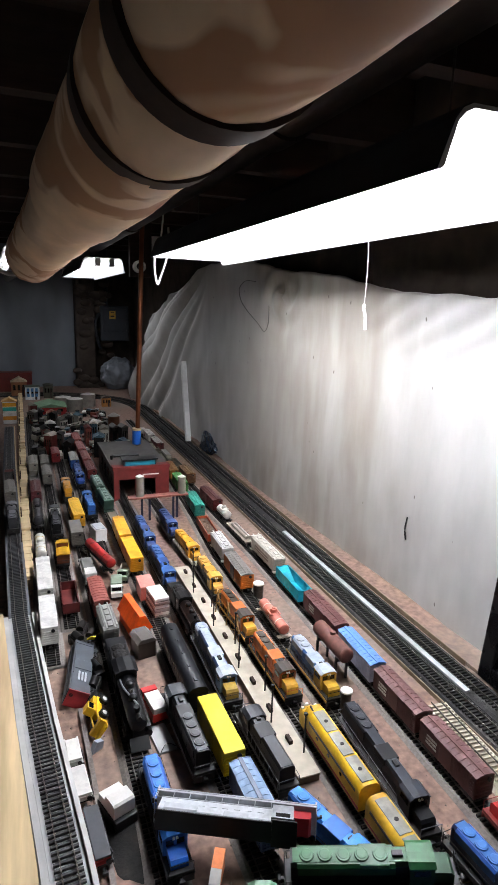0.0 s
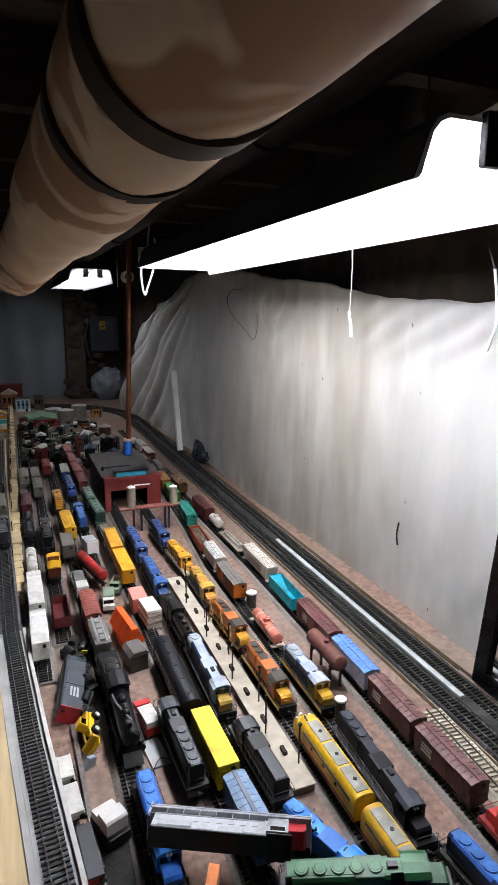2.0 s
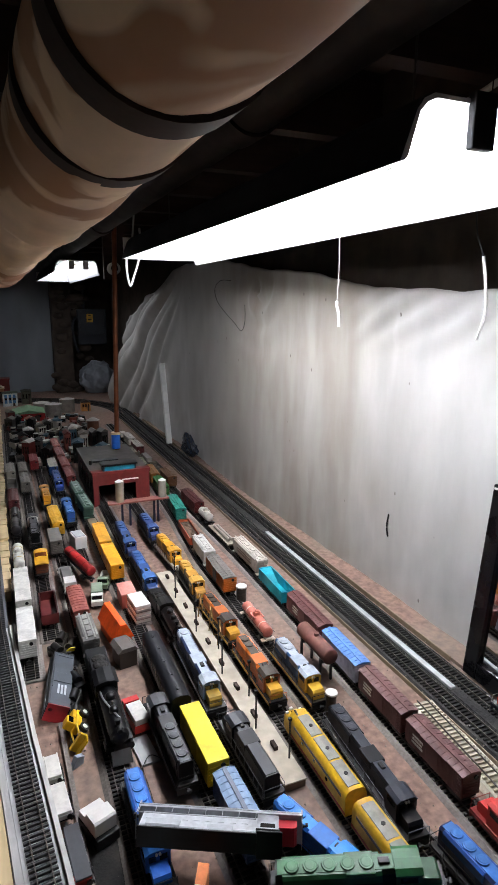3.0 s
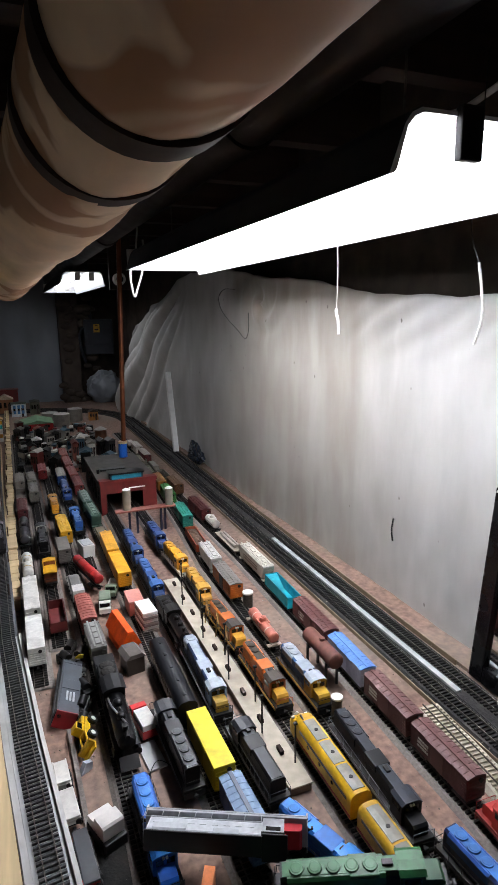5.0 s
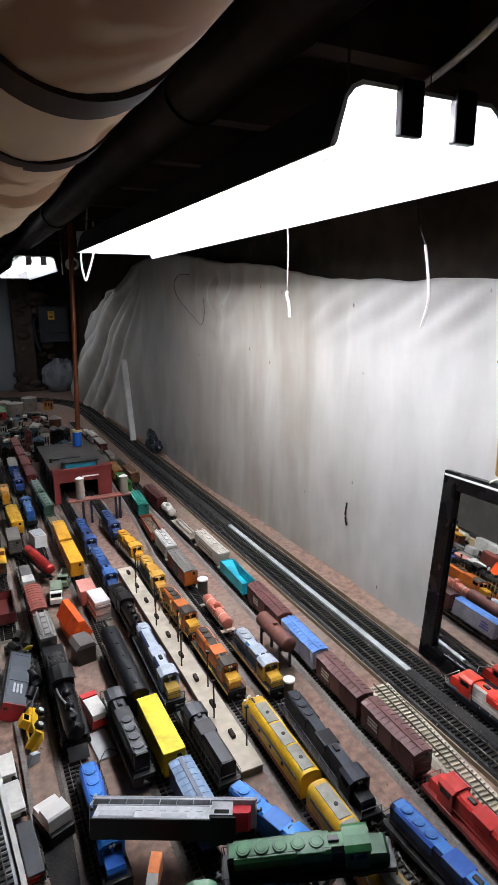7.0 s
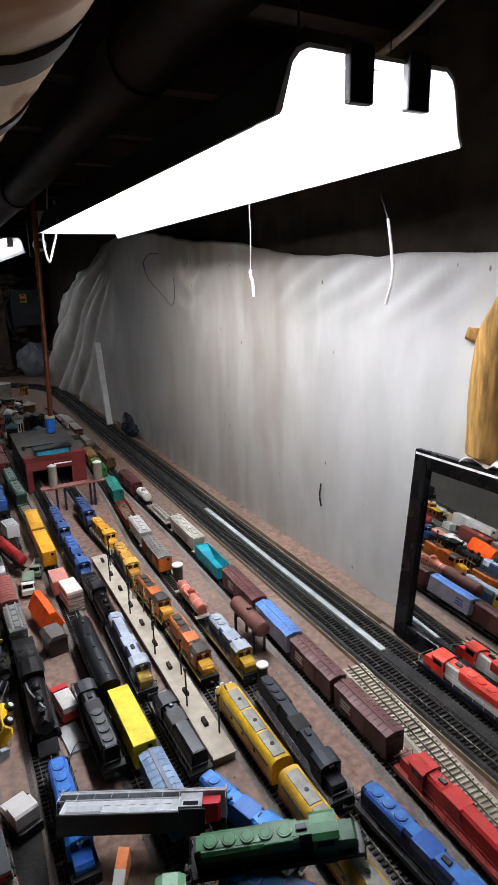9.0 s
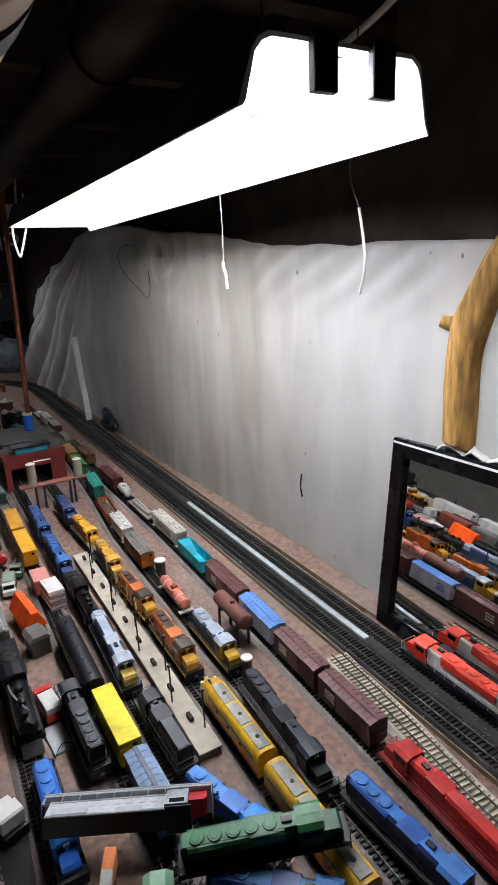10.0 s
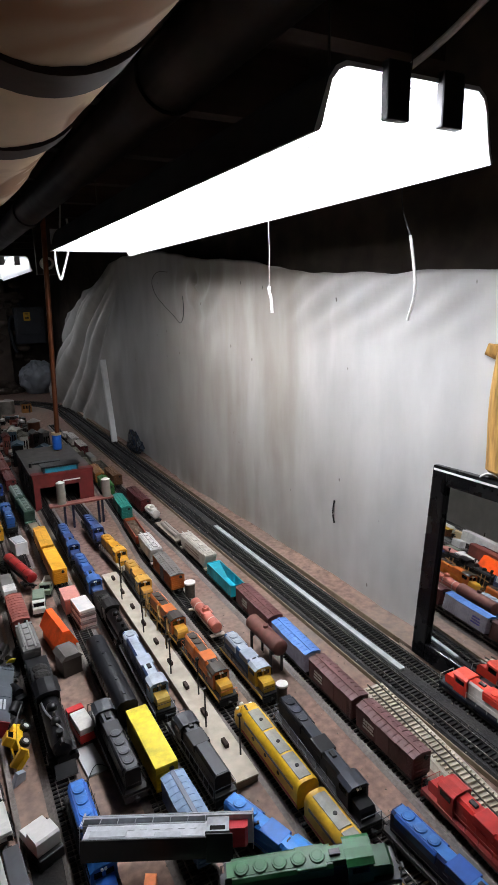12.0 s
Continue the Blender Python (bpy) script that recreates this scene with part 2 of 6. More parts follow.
def sheet_x(y, z):
    """How far the sheeting hangs from the wall: soft waves, folds that fan out from the lamp's far end, a gathered swirl, pleats at its top edge."""
    x = WALLX - 0.03 - 0.03 * max(0.0, min(1.0, (y - 1.4) / 1.3))
    x -= 0.016 * noise.noise((y * 1.5, z * 1.2, 3.1)) + 0.006 * noise.noise((y * 5, z * 2.2, 8.0))
    x -= 0.004 * noise.noise((y * 11 + z * 4, z * 6, 2.0)) + 0.003 * noise.noise((y * 23, z * 17, 5.0)) * ease(0.35 - z, 0, 0.3)
    # fan of folds at the far end
    a = math.degrees(math.atan2(0.95 - z, max(0.05, y - 2.9)))
    r = math.hypot(0.95 - z, y - 2.9)
    fan = ease(50 - a, 0, 18) * ease(r, 0.15, 0.9) * ease(y, 2.95, 3.5)
    wob = a + 2.5 * noise.noise((y * 1.6, z * 2.5, 4))
    crease = 1 - abs(math.sin(math.radians(wob * 19))) ** 0.8
    crease2 = 1 - abs(math.sin(math.radians(wob * 31 + 40))) ** 0.9
    x -= fan * (0.05 - 0.045 * crease - 0.022 * crease2 + 0.10 * max(0.0, y - 4.2) * max(0.0, 1 - z / 0.6))
    # gathered swirl under the lamp
    d = math.hypot(y - 2.40, (z - 0.69) * 1.3)
    turn = math.atan2(z - 0.69, y - 2.40)
    x -= 0.006 * math.exp(-(d / 0.19) ** 2) * math.sin(d * 60 + 2.0 * turn + 2 * noise.noise((y * 4, z * 4, 9)))
    # slanting pleats at the top edge
    c = z + 0.52 * (y - 1.2) + 0.02 * noise.noise((y * 3, z * 3, 5))
    win = ease(y, 1.22, 1.36) * ease(1.95 - y, 0, 0.2) * ease(z, 0.53, 0.63)
    x -= win * 0.007 * math.sin(c * 50) ** 2 * (0.8 + 0.5 * noise.noise((y * 3, z * 3, 12)))
    return x


# up to y 2.6 cut low: dark wall above replaces the sheet's shaded top
TOP_EDGE = ((-1.0, 0.685), (1.5, 0.675), (2.1, 0.735), (2.6, 0.80), (3.09, 0.827), (3.31, 0.802), (3.66, 0.708), (4.2, 0.59), (4.45, 0.46), (4.6, 0.25), (4.72, 0.06), (5.4, 0.05))


def sheet_top(y):
    """The ragged upper edge of the sheeting; near the lamp it stands in for the shade line."""
    for (ya, za), (yb, zb) in zip(TOP_EDGE, TOP_EDGE[1:]):
        if ya <= y <= yb:
            edge = za + (zb - za) * (y - ya) / (yb - ya)
            break
    return max(0.03, edge) + 0.012 * noise.noise((y * 3.1, 0, 6)) + 0.006 * noise.noise((y * 11, 0, 6)) + 0.03 * ease(y, 3.4, 4) * noise.noise((y * 6, 2, 1))


sheet = Mesh()
cols, rows_n = 460, 90
grid = []
for i in range(cols + 1):
    y = -0.4 + 5.1 * i / cols
    zs = [sheet_top(y) * j / rows_n for j in range(rows_n + 1)]
    grid.append([sheet.bm.verts.new((sheet_x(y, z), y, z)) for z in zs])
for i in range(cols):
    for j in range(rows_n):
        sheet.bm.faces.new((grid[i][j], grid[i + 1][j], grid[i + 1][j + 1], grid[i][j + 1]))
ob = setting("trim_sheeting", sheet, SHEET, "stained white plastic sheeting draped over the wall", True)
sol = ob.modifiers.new("thickness", "SOLIDIFY")
sol.thickness, sol.offset = 0.002, 1

cord = thing("loose_wire", pose(0, 0, 0), "thin dark wire loop hanging over the sheeting", "wire")
part("wire", Mesh().tube([(sheet_x(y, z) - 0.014, y, z) for y, z in ((2.58, 0.735), (2.67, 0.738), (2.725, 0.712), (2.70, 0.67), (2.64, 0.635), (2.55, 0.595), (2.488, 0.57), (2.465, 0.60), (2.458, 0.655))], 0.0011, 6, 6), BLACK, cord)
foil = thing("crumpled_foil", pose(0, 0, 0), "crumpled dark blue-grey film lying against the sheeting", "plastic film")
g = Mesh()
bmesh.ops.create_icosphere(g.bm, subdivisions=4, radius=1)
for v in g.bm.verts:
    q = v.co.copy()
    d = 1 + 0.35 * noise.noise(q * 2.4) + 0.25 * abs(noise.noise(q * 5))
    v.co = Vector((0.918 + 0.012 * q.x * d, 3.05 + 0.10 * q.y * d - 0.03 * q.z, max(0.009, 0.04 + 0.05 * q.z * d * (1 + 0.6 * q.y))))
part("film", g, mat("dark_film", "3b4452", 0.22, 0, 0.3, 30, 0.4, 0.4, "1a1d22", 20, spec=0.6), foil)

far_sheet = Mesh()
cols, rows_n = 90, 24
grid = [[far_sheet.bm.verts.new((-1.3 + 1.92 * i / cols, FARY - 0.012 * math.sin(i * 0.55 + j * 0.05) * (0.4 + 0.6 * noise.noise((i * 0.1, j * 0.05, 2)) ** 2) - 0.01 * noise.noise((i * 0.2, j * 0.2, 0)),
                                 -0.3 + 1.42 * j / rows_n)) for j in range(rows_n + 1)] for i in range(cols + 1)]
for i in range(cols):
    for j in range(rows_n):
        far_sheet.bm.faces.new((grid[i][j], grid[i + 1][j], grid[i + 1][j + 1], grid[i][j + 1]))
ob = setting("trim_far_sheeting", far_sheet, GREYSHEET, "grey plastic sheeting hung on the end wall", True)
ob.modifiers.new("thickness", "SOLIDIFY").thickness = 0.002

# ---- the table ----
table = thing("layout_table", pose(0, 0, 0), "brown painted plywood layout table with timber legs", "table")
part("tabletop", Mesh().box(-0.02, WALLX - 0.028, 0.72, FARY - 0.03, -0.03, 0.0, 0.002), DECK, table)
part("frame_rail", Mesh().box(-0.02, 0.02, 0.74, FARY - 0.05, -0.12, -0.031), PINE, table)
part("frame_rail", Mesh().box(0.9, 0.94, 0.74, FARY - 0.05, -0.12, -0.031), PINE, table)
part("frame_rail", Mesh().box(0.021, 0.899, 0.74, 0.78, -0.12, -0.031), PINE, table)
for x in (0.02, 0.86):
    for y in (0.8, 2.3, 3.8, 5.2):
        part("leg", Mesh().box(x, x + 0.045, y, y + 0.045, FLOOR, -0.0305), PINE, table)
part("back_ledge", Mesh().box(0.919, WALLX - 0.0285, 0.75, 4.4, 0.0005, 0.008, 0.001), DECK, table, "earth-brown strip along the wall")


tear = thing("sheeting_tear", pose(0, 0, 0), "short dark vertical slit in the white sheeting", "tear")
part("slit", Mesh().tube([(sheet_x(1.675, 0.19) - 0.0015, 1.675, 0.195), (sheet_x(1.68, 0.165) - 0.002, 1.681, 0.165), (sheet_x(1.678, 0.14) - 0.0015, 1.677, 0.14)], 0.0019, 6, 4), BLACK, tear)

# ---- lamp over the yard ----
TUBE = bpy.data.materials.new("fluorescent_tube")
TUBE.use_nodes = True
b = TUBE.node_tree.nodes["Principled BSDF"]
b.inputs["Base Color"].default_value = (0.9, 0.9, 0.9, 1)
b.inputs["Emission Color"].default_value = (0.93, 0.95, 1.045, 1)
b.inputs["Emission Strength"].default_value = TUBE_STRENGTH
OLD_TUBE = TUBE.copy()
OLD_TUBE.name = "old_fluorescent_tube"
OLD_TUBE.node_tree.nodes["Principled BSDF"].inputs["Emission Strength"].default_value = 6.0
ENAMEL = mat("white_enamel", "eeeeec", 0.3, 0, 0.03, 60, 0.03, 0.1, "a09a90", 9)


def shade_dark():
    return mat("trough_shade", "1c1c1f", 0.6, 0, 0.3, 40, 0.2, 0.4, "0d0c0c", 9)


def shop_light(m, length, lit, label):
    e = thing("shop_light", m, label, "ceiling light", "hanging shop lights")
    h = length / 2
    prof = [(-0.097, 0.0), (-0.094, 0.004), (-0.084, 0.040), (-0.077, 0.048), (-0.068, 0.052), (0.085, 0.052), (0.093, 0.046), (0.097, 0.036), (0.104, 0.0), (0.109, -0.011),
            (0.111, -0.009), (0.107, 0.001), (0.1, 0.037), (0.096, 0.049), (0.086, 0.056), (-0.070, 0.056), (-0.080, 0.051), (-0.087, 0.041), (-0.1, 0.004), (-0.102, -0.001)]
    part("reflector", Mesh().prism(prof, -h, h), ENAMEL, e, "white enamelled trough reflector")
    # ridge added between the tubes to block light towards the wall
    g = Mesh()
    rings = []
    for y, tip in ((-h + 0.02, 0.0505), (-h + 0.2, 0.034), (h - 0.2, 0.034), (h - 0.02, 0.0505)):
        rings.append([g.bm.verts.new((x, y, z)) for x, z in ((0.0005, 0.0519), (0.0125, tip), (0.0165, tip), (0.0285, 0.0519))])
    for p, q in zip(rings, rings[1:]):
        for k in range(4):
            g.bm.faces.new((p[k], q[k], q[(k + 1) % 4], p[(k + 1) % 4]))
    g.bm.faces.new(rings[0])
    g.bm.faces.new(rings[-1][::-1])
    part("centre_ridge", g, ENAMEL, e, "added white ridge that holds tube light off the wall")
    # dark skin added over the white enamel so its outside stays in shade
    part("outer_shell", Mesh().prism([(-0.1035, -0.001), (-0.0885, 0.042), (-0.0812, 0.0522), (-0.0705, 0.0572), (-0.0702, 0.0562), (-0.0805, 0.0512), (-0.0876, 0.0415), (-0.1025, -0.001)], -h, h), shade_dark(), e, "added dark skin that shades the outside of the trough")
    part("end_plate", Mesh().box(-0.098, 0.105, h + 0.0004, h + 0.0024, 0.0, 0.056, 0.0006), ENAMEL, e, "white end plate")
    part("housing", Mesh().box(-0.05, 0.05, -h + 0.03, h - 0.03, 0.0565, 0.068, 0.003), BLACK, e)
    for x in (-0.018, 0.047):
        if lit:
            part("tube", Mesh().rod((x, -h + 0.025, 0.0398), (x, h - 0.025, 0.0398), 0.0118, seg=20), lit, e, "glowing fluorescent tube", True)
        else:
            part("tube", Mesh().rod((x, -h + 0.025, 0.0398), (x, h - 0.025, 0.0398), 0.0118, seg=20), ENAMEL, e, "unlit white tube", True)
        for y in (-h - 0.002, h - 0.006):
            if y < 0 and lit is TUBE:
                part("socket", Mesh().box(x - 0.013, x + 0.013, y - 0.005, y + 0.005, 0.014, 0.0615, 0.002), BLACK, e, "black tube socket")
            else:
                part("socket", Mesh().box(x - 0.013, x + 0.013, y - 0.004, y + 0.004, 0.014, 0.0515, 0.002), WHITE, e)
    for y in (-h * 0.8, h * 0.8):
        part("hanging_chain", Mesh().rod((0, y, 0.068), (0.0, y, CEIL - 0.14 - m.translation.z), 0.0015, seg=6), STEEL, e)
    return e


LAMP = (0.615, 1.71, 0.776)
lamp = shop_light(pose(*LAMP), 1.23, TUBE, "long white fluorescent shop light hanging over the tracks")
part("pull_cord", Mesh().tube([(0.1, -0.185, -0.006), (0.101, -0.186, -0.06), (0.1, -0.185, -0.118)], 0.0005, 6, 3), WHITE, lamp, "thin beaded white pull cord")
part("pull_knob", Mesh().tube([(0.1, -0.185, -0.116), (0.098, -0.188, -0.123), (0.103, -0.186, -0.135), (0.1035, -0.188, -0.158)], 0.0026, 10, 4), WHITE, lamp, "white hooked pull", True)
wall_wire = thing("hanging_wire", pose(0, 0, 0), "white wire end hanging in front of the sheeting", "wire")
part("thin_lead", Mesh().tube([(0.86, 1.36, 1.02), (0.83, 1.335, 0.85), (0.80, 1.307, 0.766), (0.80, 1.288, 0.72)], 0.0009, 6, 3), BLACK, wall_wire)
part("white_end", Mesh().tube([(0.80, 1.288, 0.72), (0.804, 1.284, 0.685), (0.808, 1.284, 0.645), (0.812, 1.30, 0.607)], 0.002, 8, 4), WHITE, wall_wire, "", True)
part("power_lead", Mesh().tube([(-0.085, 0.618, 0.03), (-0.088, 0.63, -0.02), (-0.078, 0.64, -0.07), (-0.068, 0.638, -0.05), (-0.05, 0.62, 0.02), (-0.055, 0.6, 0.08)], 0.003, 8, 5), WHITE, lamp, "looped white power lead", True)
part("power_lead", Mesh().tube([(-0.075, 0.60, 0.055), (-0.07, 0.6, 0.1), (-0.06, 0.605, 0.2)], 0.0025, 8, 4), WHITE, lamp, "", True)
far_light = shop_light(pose(0.545, 4.22, 0.80), 1.23, OLD_TUBE, "white fluorescent shop light over the far village")
far_light2 = shop_light(pose(0.16, 4.02, 0.815, 0, 0, 4), 1.23, OLD_TUBE, "dim fluorescent shop light beside the lagged pipe end")


# ---- pipes overhead ----
def lagging_material():
    m = mat("pipe_lagging", "ecd2b6", 0.8, 0, 0.14, 22, 0.5, 0.35, "7a6454", 7, stretch=(1, 0.6, 1))
    nt = m.node_tree
    n, l = nt.nodes, nt.links
    bsdf = n["Principled BSDF"]
    base = bsdf.inputs["Base Color"].links[0].from_socket
    tc = n.new("ShaderNodeTexCoord")
    no = n.new("ShaderNodeTexNoise")
    no.inputs["Scale"].default_value, no.inputs["Detail"].default_value, no.inputs["Distortion"].default_value = 6.5, 3, 0.8
    l.new(tc.outputs["Object"], no.inputs["Vector"])
    ramp = n.new("ShaderNodeValToRGB")
    ramp.color_ramp.elements[0].position, ramp.color_ramp.elements[1].position = 0.52, 0.56
    l.new(no.outputs["Fac"], ramp.inputs[0])
    mix = n.new("ShaderNodeMix")
    mix.data_type = "RGBA"
    mix.inputs[7].default_value = (*srgb("9a6238"), 1)
    sc = n.new("ShaderNodeMath")
    sc.operation = "MULTIPLY"
    sc.inputs[1].default_value = 0.7
    l.new(ramp.outputs[0], sc.inputs[0])
    l.new(sc.outputs[0], mix.inputs[0])
    l.new(base, mix.inputs[6])
    l.new(mix.outputs[2], bsdf.inputs["Base Color"])
    return m


LAGGING = lagging_material()
PX, PZ, PR = 0.255, 0.786, 0.0635


def axis(y):
    """The lagged pipe's middle: it falls a little towards the end wall."""
    return 0.275 - 0.07 * (y - 1.0), 0.809 - 0.058 * (y - 1.0)



def lumpy_pipe(cx, cz, r, y0, y1, amount, step=0.012, seg=48):
    g = Mesh()
    k = int((y1 - y0) / step)
    rings = []
    for i in range(k + 1):
        y = y0 + (y1 - y0) * i / k
        end = 1 - 0.12 * (max(0, 1 - (y1 - y) / 0.02)) ** 2
        ring = []
        ax, az = axis(y)
        for s in range(seg):
            a = 2 * math.pi * s / seg
            rr = r * end * (1 + amount * noise.noise((math.cos(a) * 1.6, math.sin(a) * 1.6, y * 9)) + 0.35 * amount * noise.noise((math.cos(a) * 5, math.sin(a) * 5, y * 40)))
            ring.append(g.bm.verts.new((ax + cx + rr * math.cos(a), y, az + cz + rr * math.sin(a))))
        rings.append(ring)
    for p, q in zip(rings, rings[1:]):
        for s in range(seg):
            g.bm.faces.new((p[s], q[s], q[(s + 1) % seg], p[(s + 1) % seg]))
    g.bm.faces.new(rings[0])
    g.bm.faces.new(rings[-1][::-1])
    return g


big_pipe = thing("lagged_pipe", pose(0, 0, 0), "thick overhead pipe wrapped in stained pale lagging with dark straps", "pipe")
part("lagging", lumpy_pipe(0, 0, PR, -1.0, 1.45, 0.045), LAGGING, big_pipe, "", True)
part("lagging", lumpy_pipe(-0.004, -0.003, PR * 0.86, 1.43, 2.1, 0.09), LAGGING, big_pipe, "crumpled end of the pipe wrapping", True)
part("pipe", Mesh().rod((*axis(1.9)[:1], 1.9, axis(1.9)[1]), (0.1, FARY + 0.05, 0.80), 0.028, seg=20), STEEL, big_pipe, "bare iron pipe", True)
STRAP = mat("dark_strap", "33241f", 0.6, 0, 0.3, 60, 0.3, 0.3, "574840", 20)
for y, w in ((0.30, 0.024), (0.985, 0.034), (1.105, 0.027)):
    g = Mesh()
    rings = []
    PX, PZ = axis(y)
    for yy in (y - w / 2, y + w / 2):
        for rr in (PR * 0.95, PR * 1.03):
            rings.append([g.bm.verts.new((PX + rr * math.cos(2 * math.pi * s / 48), yy + 0.006 * math.sin(2 * math.pi * s / 48), PZ + rr * math.sin(2 * math.pi * s / 48))) for s in range(48)])
    for a, c in ((0, 1), (1, 3), (3, 2), (2, 0)):
        for s in range(48):
            g.bm.faces.new((rings[a][s], rings[c][s], rings[c][(s + 1) % 48], rings[a][(s + 1) % 48]))
    part("strap", g, STRAP, big_pipe, "dark metal strap", True)
iron = mat("dark_iron_pipe", "3a3230", 0.5, 0.3, 0.3, 30, 0.3, 0.5, "1c1614", 8)
dark_pipe = thing("iron_pipe", pose(0, 0, 0), "dark iron pipe running beside the lagged pipe", "pipe")
part("pipe", Mesh().rod((0.527, -1.45, 0.925), (0.527, FARY, 0.925), 0.042, seg=24), iron, dark_pipe, "", True)
for y in (0.2, 1.45, 2.7):
    part("coupling", Mesh().rod((0.527, y, 0.925), (0.527, y + 0.07, 0.925), 0.047, seg=24), iron, dark_pipe, "", True)
    part("hanger", Mesh().box(0.523, 0.531, y + 0.1, y + 0.125, 0.966, CEIL - 0.1), iron, dark_pipe)
hose = thing("hanging_cable", pose(0, 0, 0), "white cable sagging under the ceiling joists", "cable")
part("cable", Mesh().tube([(0.952, 1.66, 1.02), (0.946, 1.53, 0.992), (0.938, 1.44, 0.996), (0.914, 1.34, 1.002), (0.88, 1.2, 1.021)], 0.0055, 8, 6), WHITE, hose, "", True)
loop = thing("hanging_cable", pose(0, 0, 0), "white cable looping from the pipe near the end wall", "cable")
part("cable", Mesh().tube([(0.03, 3.2, 0.82), (0.1, 3.2, 0.76), (0.155, 3.2, 0.745), (0.2, 3.2, 0.77), (0.25, 3.2, 0.83)], 0.008, 8, 6), WHITE, loop, "", True)

# ---- copper pole, stick, end of the room ----
COPPER = mat("copper_pipe", "7a4326", 0.45, 0.5, 0.3, 30, 0.15, 0.4, "3b2418", 12)
pole = thing("support_pipe", pose(0, 0, 0), "thin copper pipe standing through the engine house roof", "pipe")
part("pipe", Mesh().rod((0.562, 2.85, 0.0), (0.60, 2.87, CEIL - 0.13), 0.0088, seg=16), COPPER, pole, "", True)
part("tape_band", Mesh().rod((0.5632, 2.851, 0.118), (0.5642, 2.852, 0.172), 0.0165, seg=18), paint("1d62c0"), pole, "blue tape round the pipe foot", True)
part("collar", Mesh().rod((0.5642, 2.852, 0.172), (0.5645, 2.852, 0.18), 0.018, seg=18), PINE, pole, "", True)
stick = thing("wooden_stick", pose(0, 0, 0), "white painted wooden stick leaning against the sheeting", "stick")
g = Mesh().box(-0.012, 0.012, -0.014, 0.014, 0, 0.39, 0.002)
part("stick", g, mat("bright_white_paint", "eeeeea", 0.5, 0, 0.08, 50, 0.2, 0.3, "8d8a84", 12), stick, m=look((0.893, 3.30, 0.008), (0.90, 3.43, 0.39)) @ pose(0, 0, 0, 180, 0, 0))

# ---- tracks ----
def tie_mesh(material, name="sleeper"):
    return Mesh().box(-0.0155, 0.0155, -0.0016, 0.0016, 0, 0.0032).data(name, material)


def track(points, z, material, label, singles=None, bed=None, group="yard tracks"):
    """Two rails on sleepers along a line. singles: the stretch (y0, y1) whose sleepers are parts of their own."""
    e = thing("railway_track", pose(0, 0, z), label, "model track", group)
    pts = [Vector((*p, 0)) for p in points]
    fine = [pts[0]]
    for a, b in zip(pts, pts[1:]):
        k = max(1, int((b - a).length / 0.0078))
        fine += [a.lerp(b, (i + 1) / k) for i in range(k)]
    if bed:
        g = Mesh()
        left, right = [], []
        for i, p in enumerate(pts):
            d = (pts[min(i + 1, len(pts) - 1)] - pts[max(i - 1, 0)]).normalized()
            s = Vector((d.y, -d.x, 0))
            left.append([g.bm.verts.new(p - s * w + Vector((0, 0, h))) for w, h in ((0.026, -z + 0.0004), (0.020, -0.0004))])
            right.append([g.bm.verts.new(p + s * w + Vector((0, 0, h))) for w, h in ((0.026, -z + 0.0004), (0.020, -0.0004))])
        for i in range(len(pts) - 1):
            g.bm.faces.new((left[i][0], left[i + 1][0], left[i + 1][1], left[i][1]))
            g.bm.faces.new((left[i][1], left[i + 1][1], right[i + 1][1], right[i][1]))
            g.bm.faces.new((right[i][1], right[i + 1][1], right[i + 1][0], right[i][0]))
            g.bm.faces.new((right[i][0], right[i + 1][0], left[i + 1][0], left[i][0]))
        part("roadbed", g, bed, e)
    for side in (-1, 1):
        g = Mesh()
        prof = ((-0.0006, 0.003), (0.0006, 0.003), (0.0006, 0.0058), (-0.0006, 0.0058))
        rings = []
        for i, p in enumerate(pts):
            d = (pts[min(i + 1, len(pts) - 1)] - pts[max(i - 1, 0)]).normalized()
            s = Vector((d.y, -d.x, 0))
            rings.append([g.bm.verts.new(p + s * (side * 0.0085 + x) + Vector((0, 0, h))) for x, h in prof])
        for a, b in zip(rings, rings[1:]):
            for k in range(4):
                g.bm.faces.new((a[k], b[k], b[(k + 1) % 4], a[(k + 1) % 4]))
        part("rail", g, RAIL, e)
    rest = Mesh()
    single = tie_mesh(material)
    for i in range(1, len(fine) - 1):
        d = fine[i + 1] - fine[i - 1]
        m = Matrix.Translation(fine[i]) @ Matrix.Rotation(math.atan2(-d.x, d.y), 4, "Z")
        if singles and singles[0] < fine[i].y < singles[1]:
            TIES.append((single, e, m))
        else:
            rest.box(-0.0155, 0.0155, -0.0016, 0.0016, 0, 0.0032, 0, m)
    if rest.bm.verts:
        tagged(part("sleeper_run", rest, material, e), kind="stuff")
    return e


TIES = []
RAILTOP = 0.0098


def straight(x0, y0, x1, y1):
    return [(x0, y0), (x1, y1)]


YARD = ((0.184, 1.63, 4.1), (0.23, 1.75, 4.0), (0.288, 0.98, 4.2), (0.336, 2.1, 4.0), (0.398, 0.95, 4.3), (0.456, 1.1, 3.0),
        (0.552, 0.80, 2.7), )
for x, y0, y1 in YARD:
    track(straight(x, y0, x, y1), 0.004, DARKTIE, "model yard track with dark sleepers and nickel rails", None, ROADBED)

track([(0.612, 0.80), (0.616, 1.5), (0.62, 2.0), (0.645, 2.3), (0.672, 2.75), (0.69, 3.4)], 0.004, DARKTIE, "model yard track with dark sleepers and nickel rails", None, ROADBED)
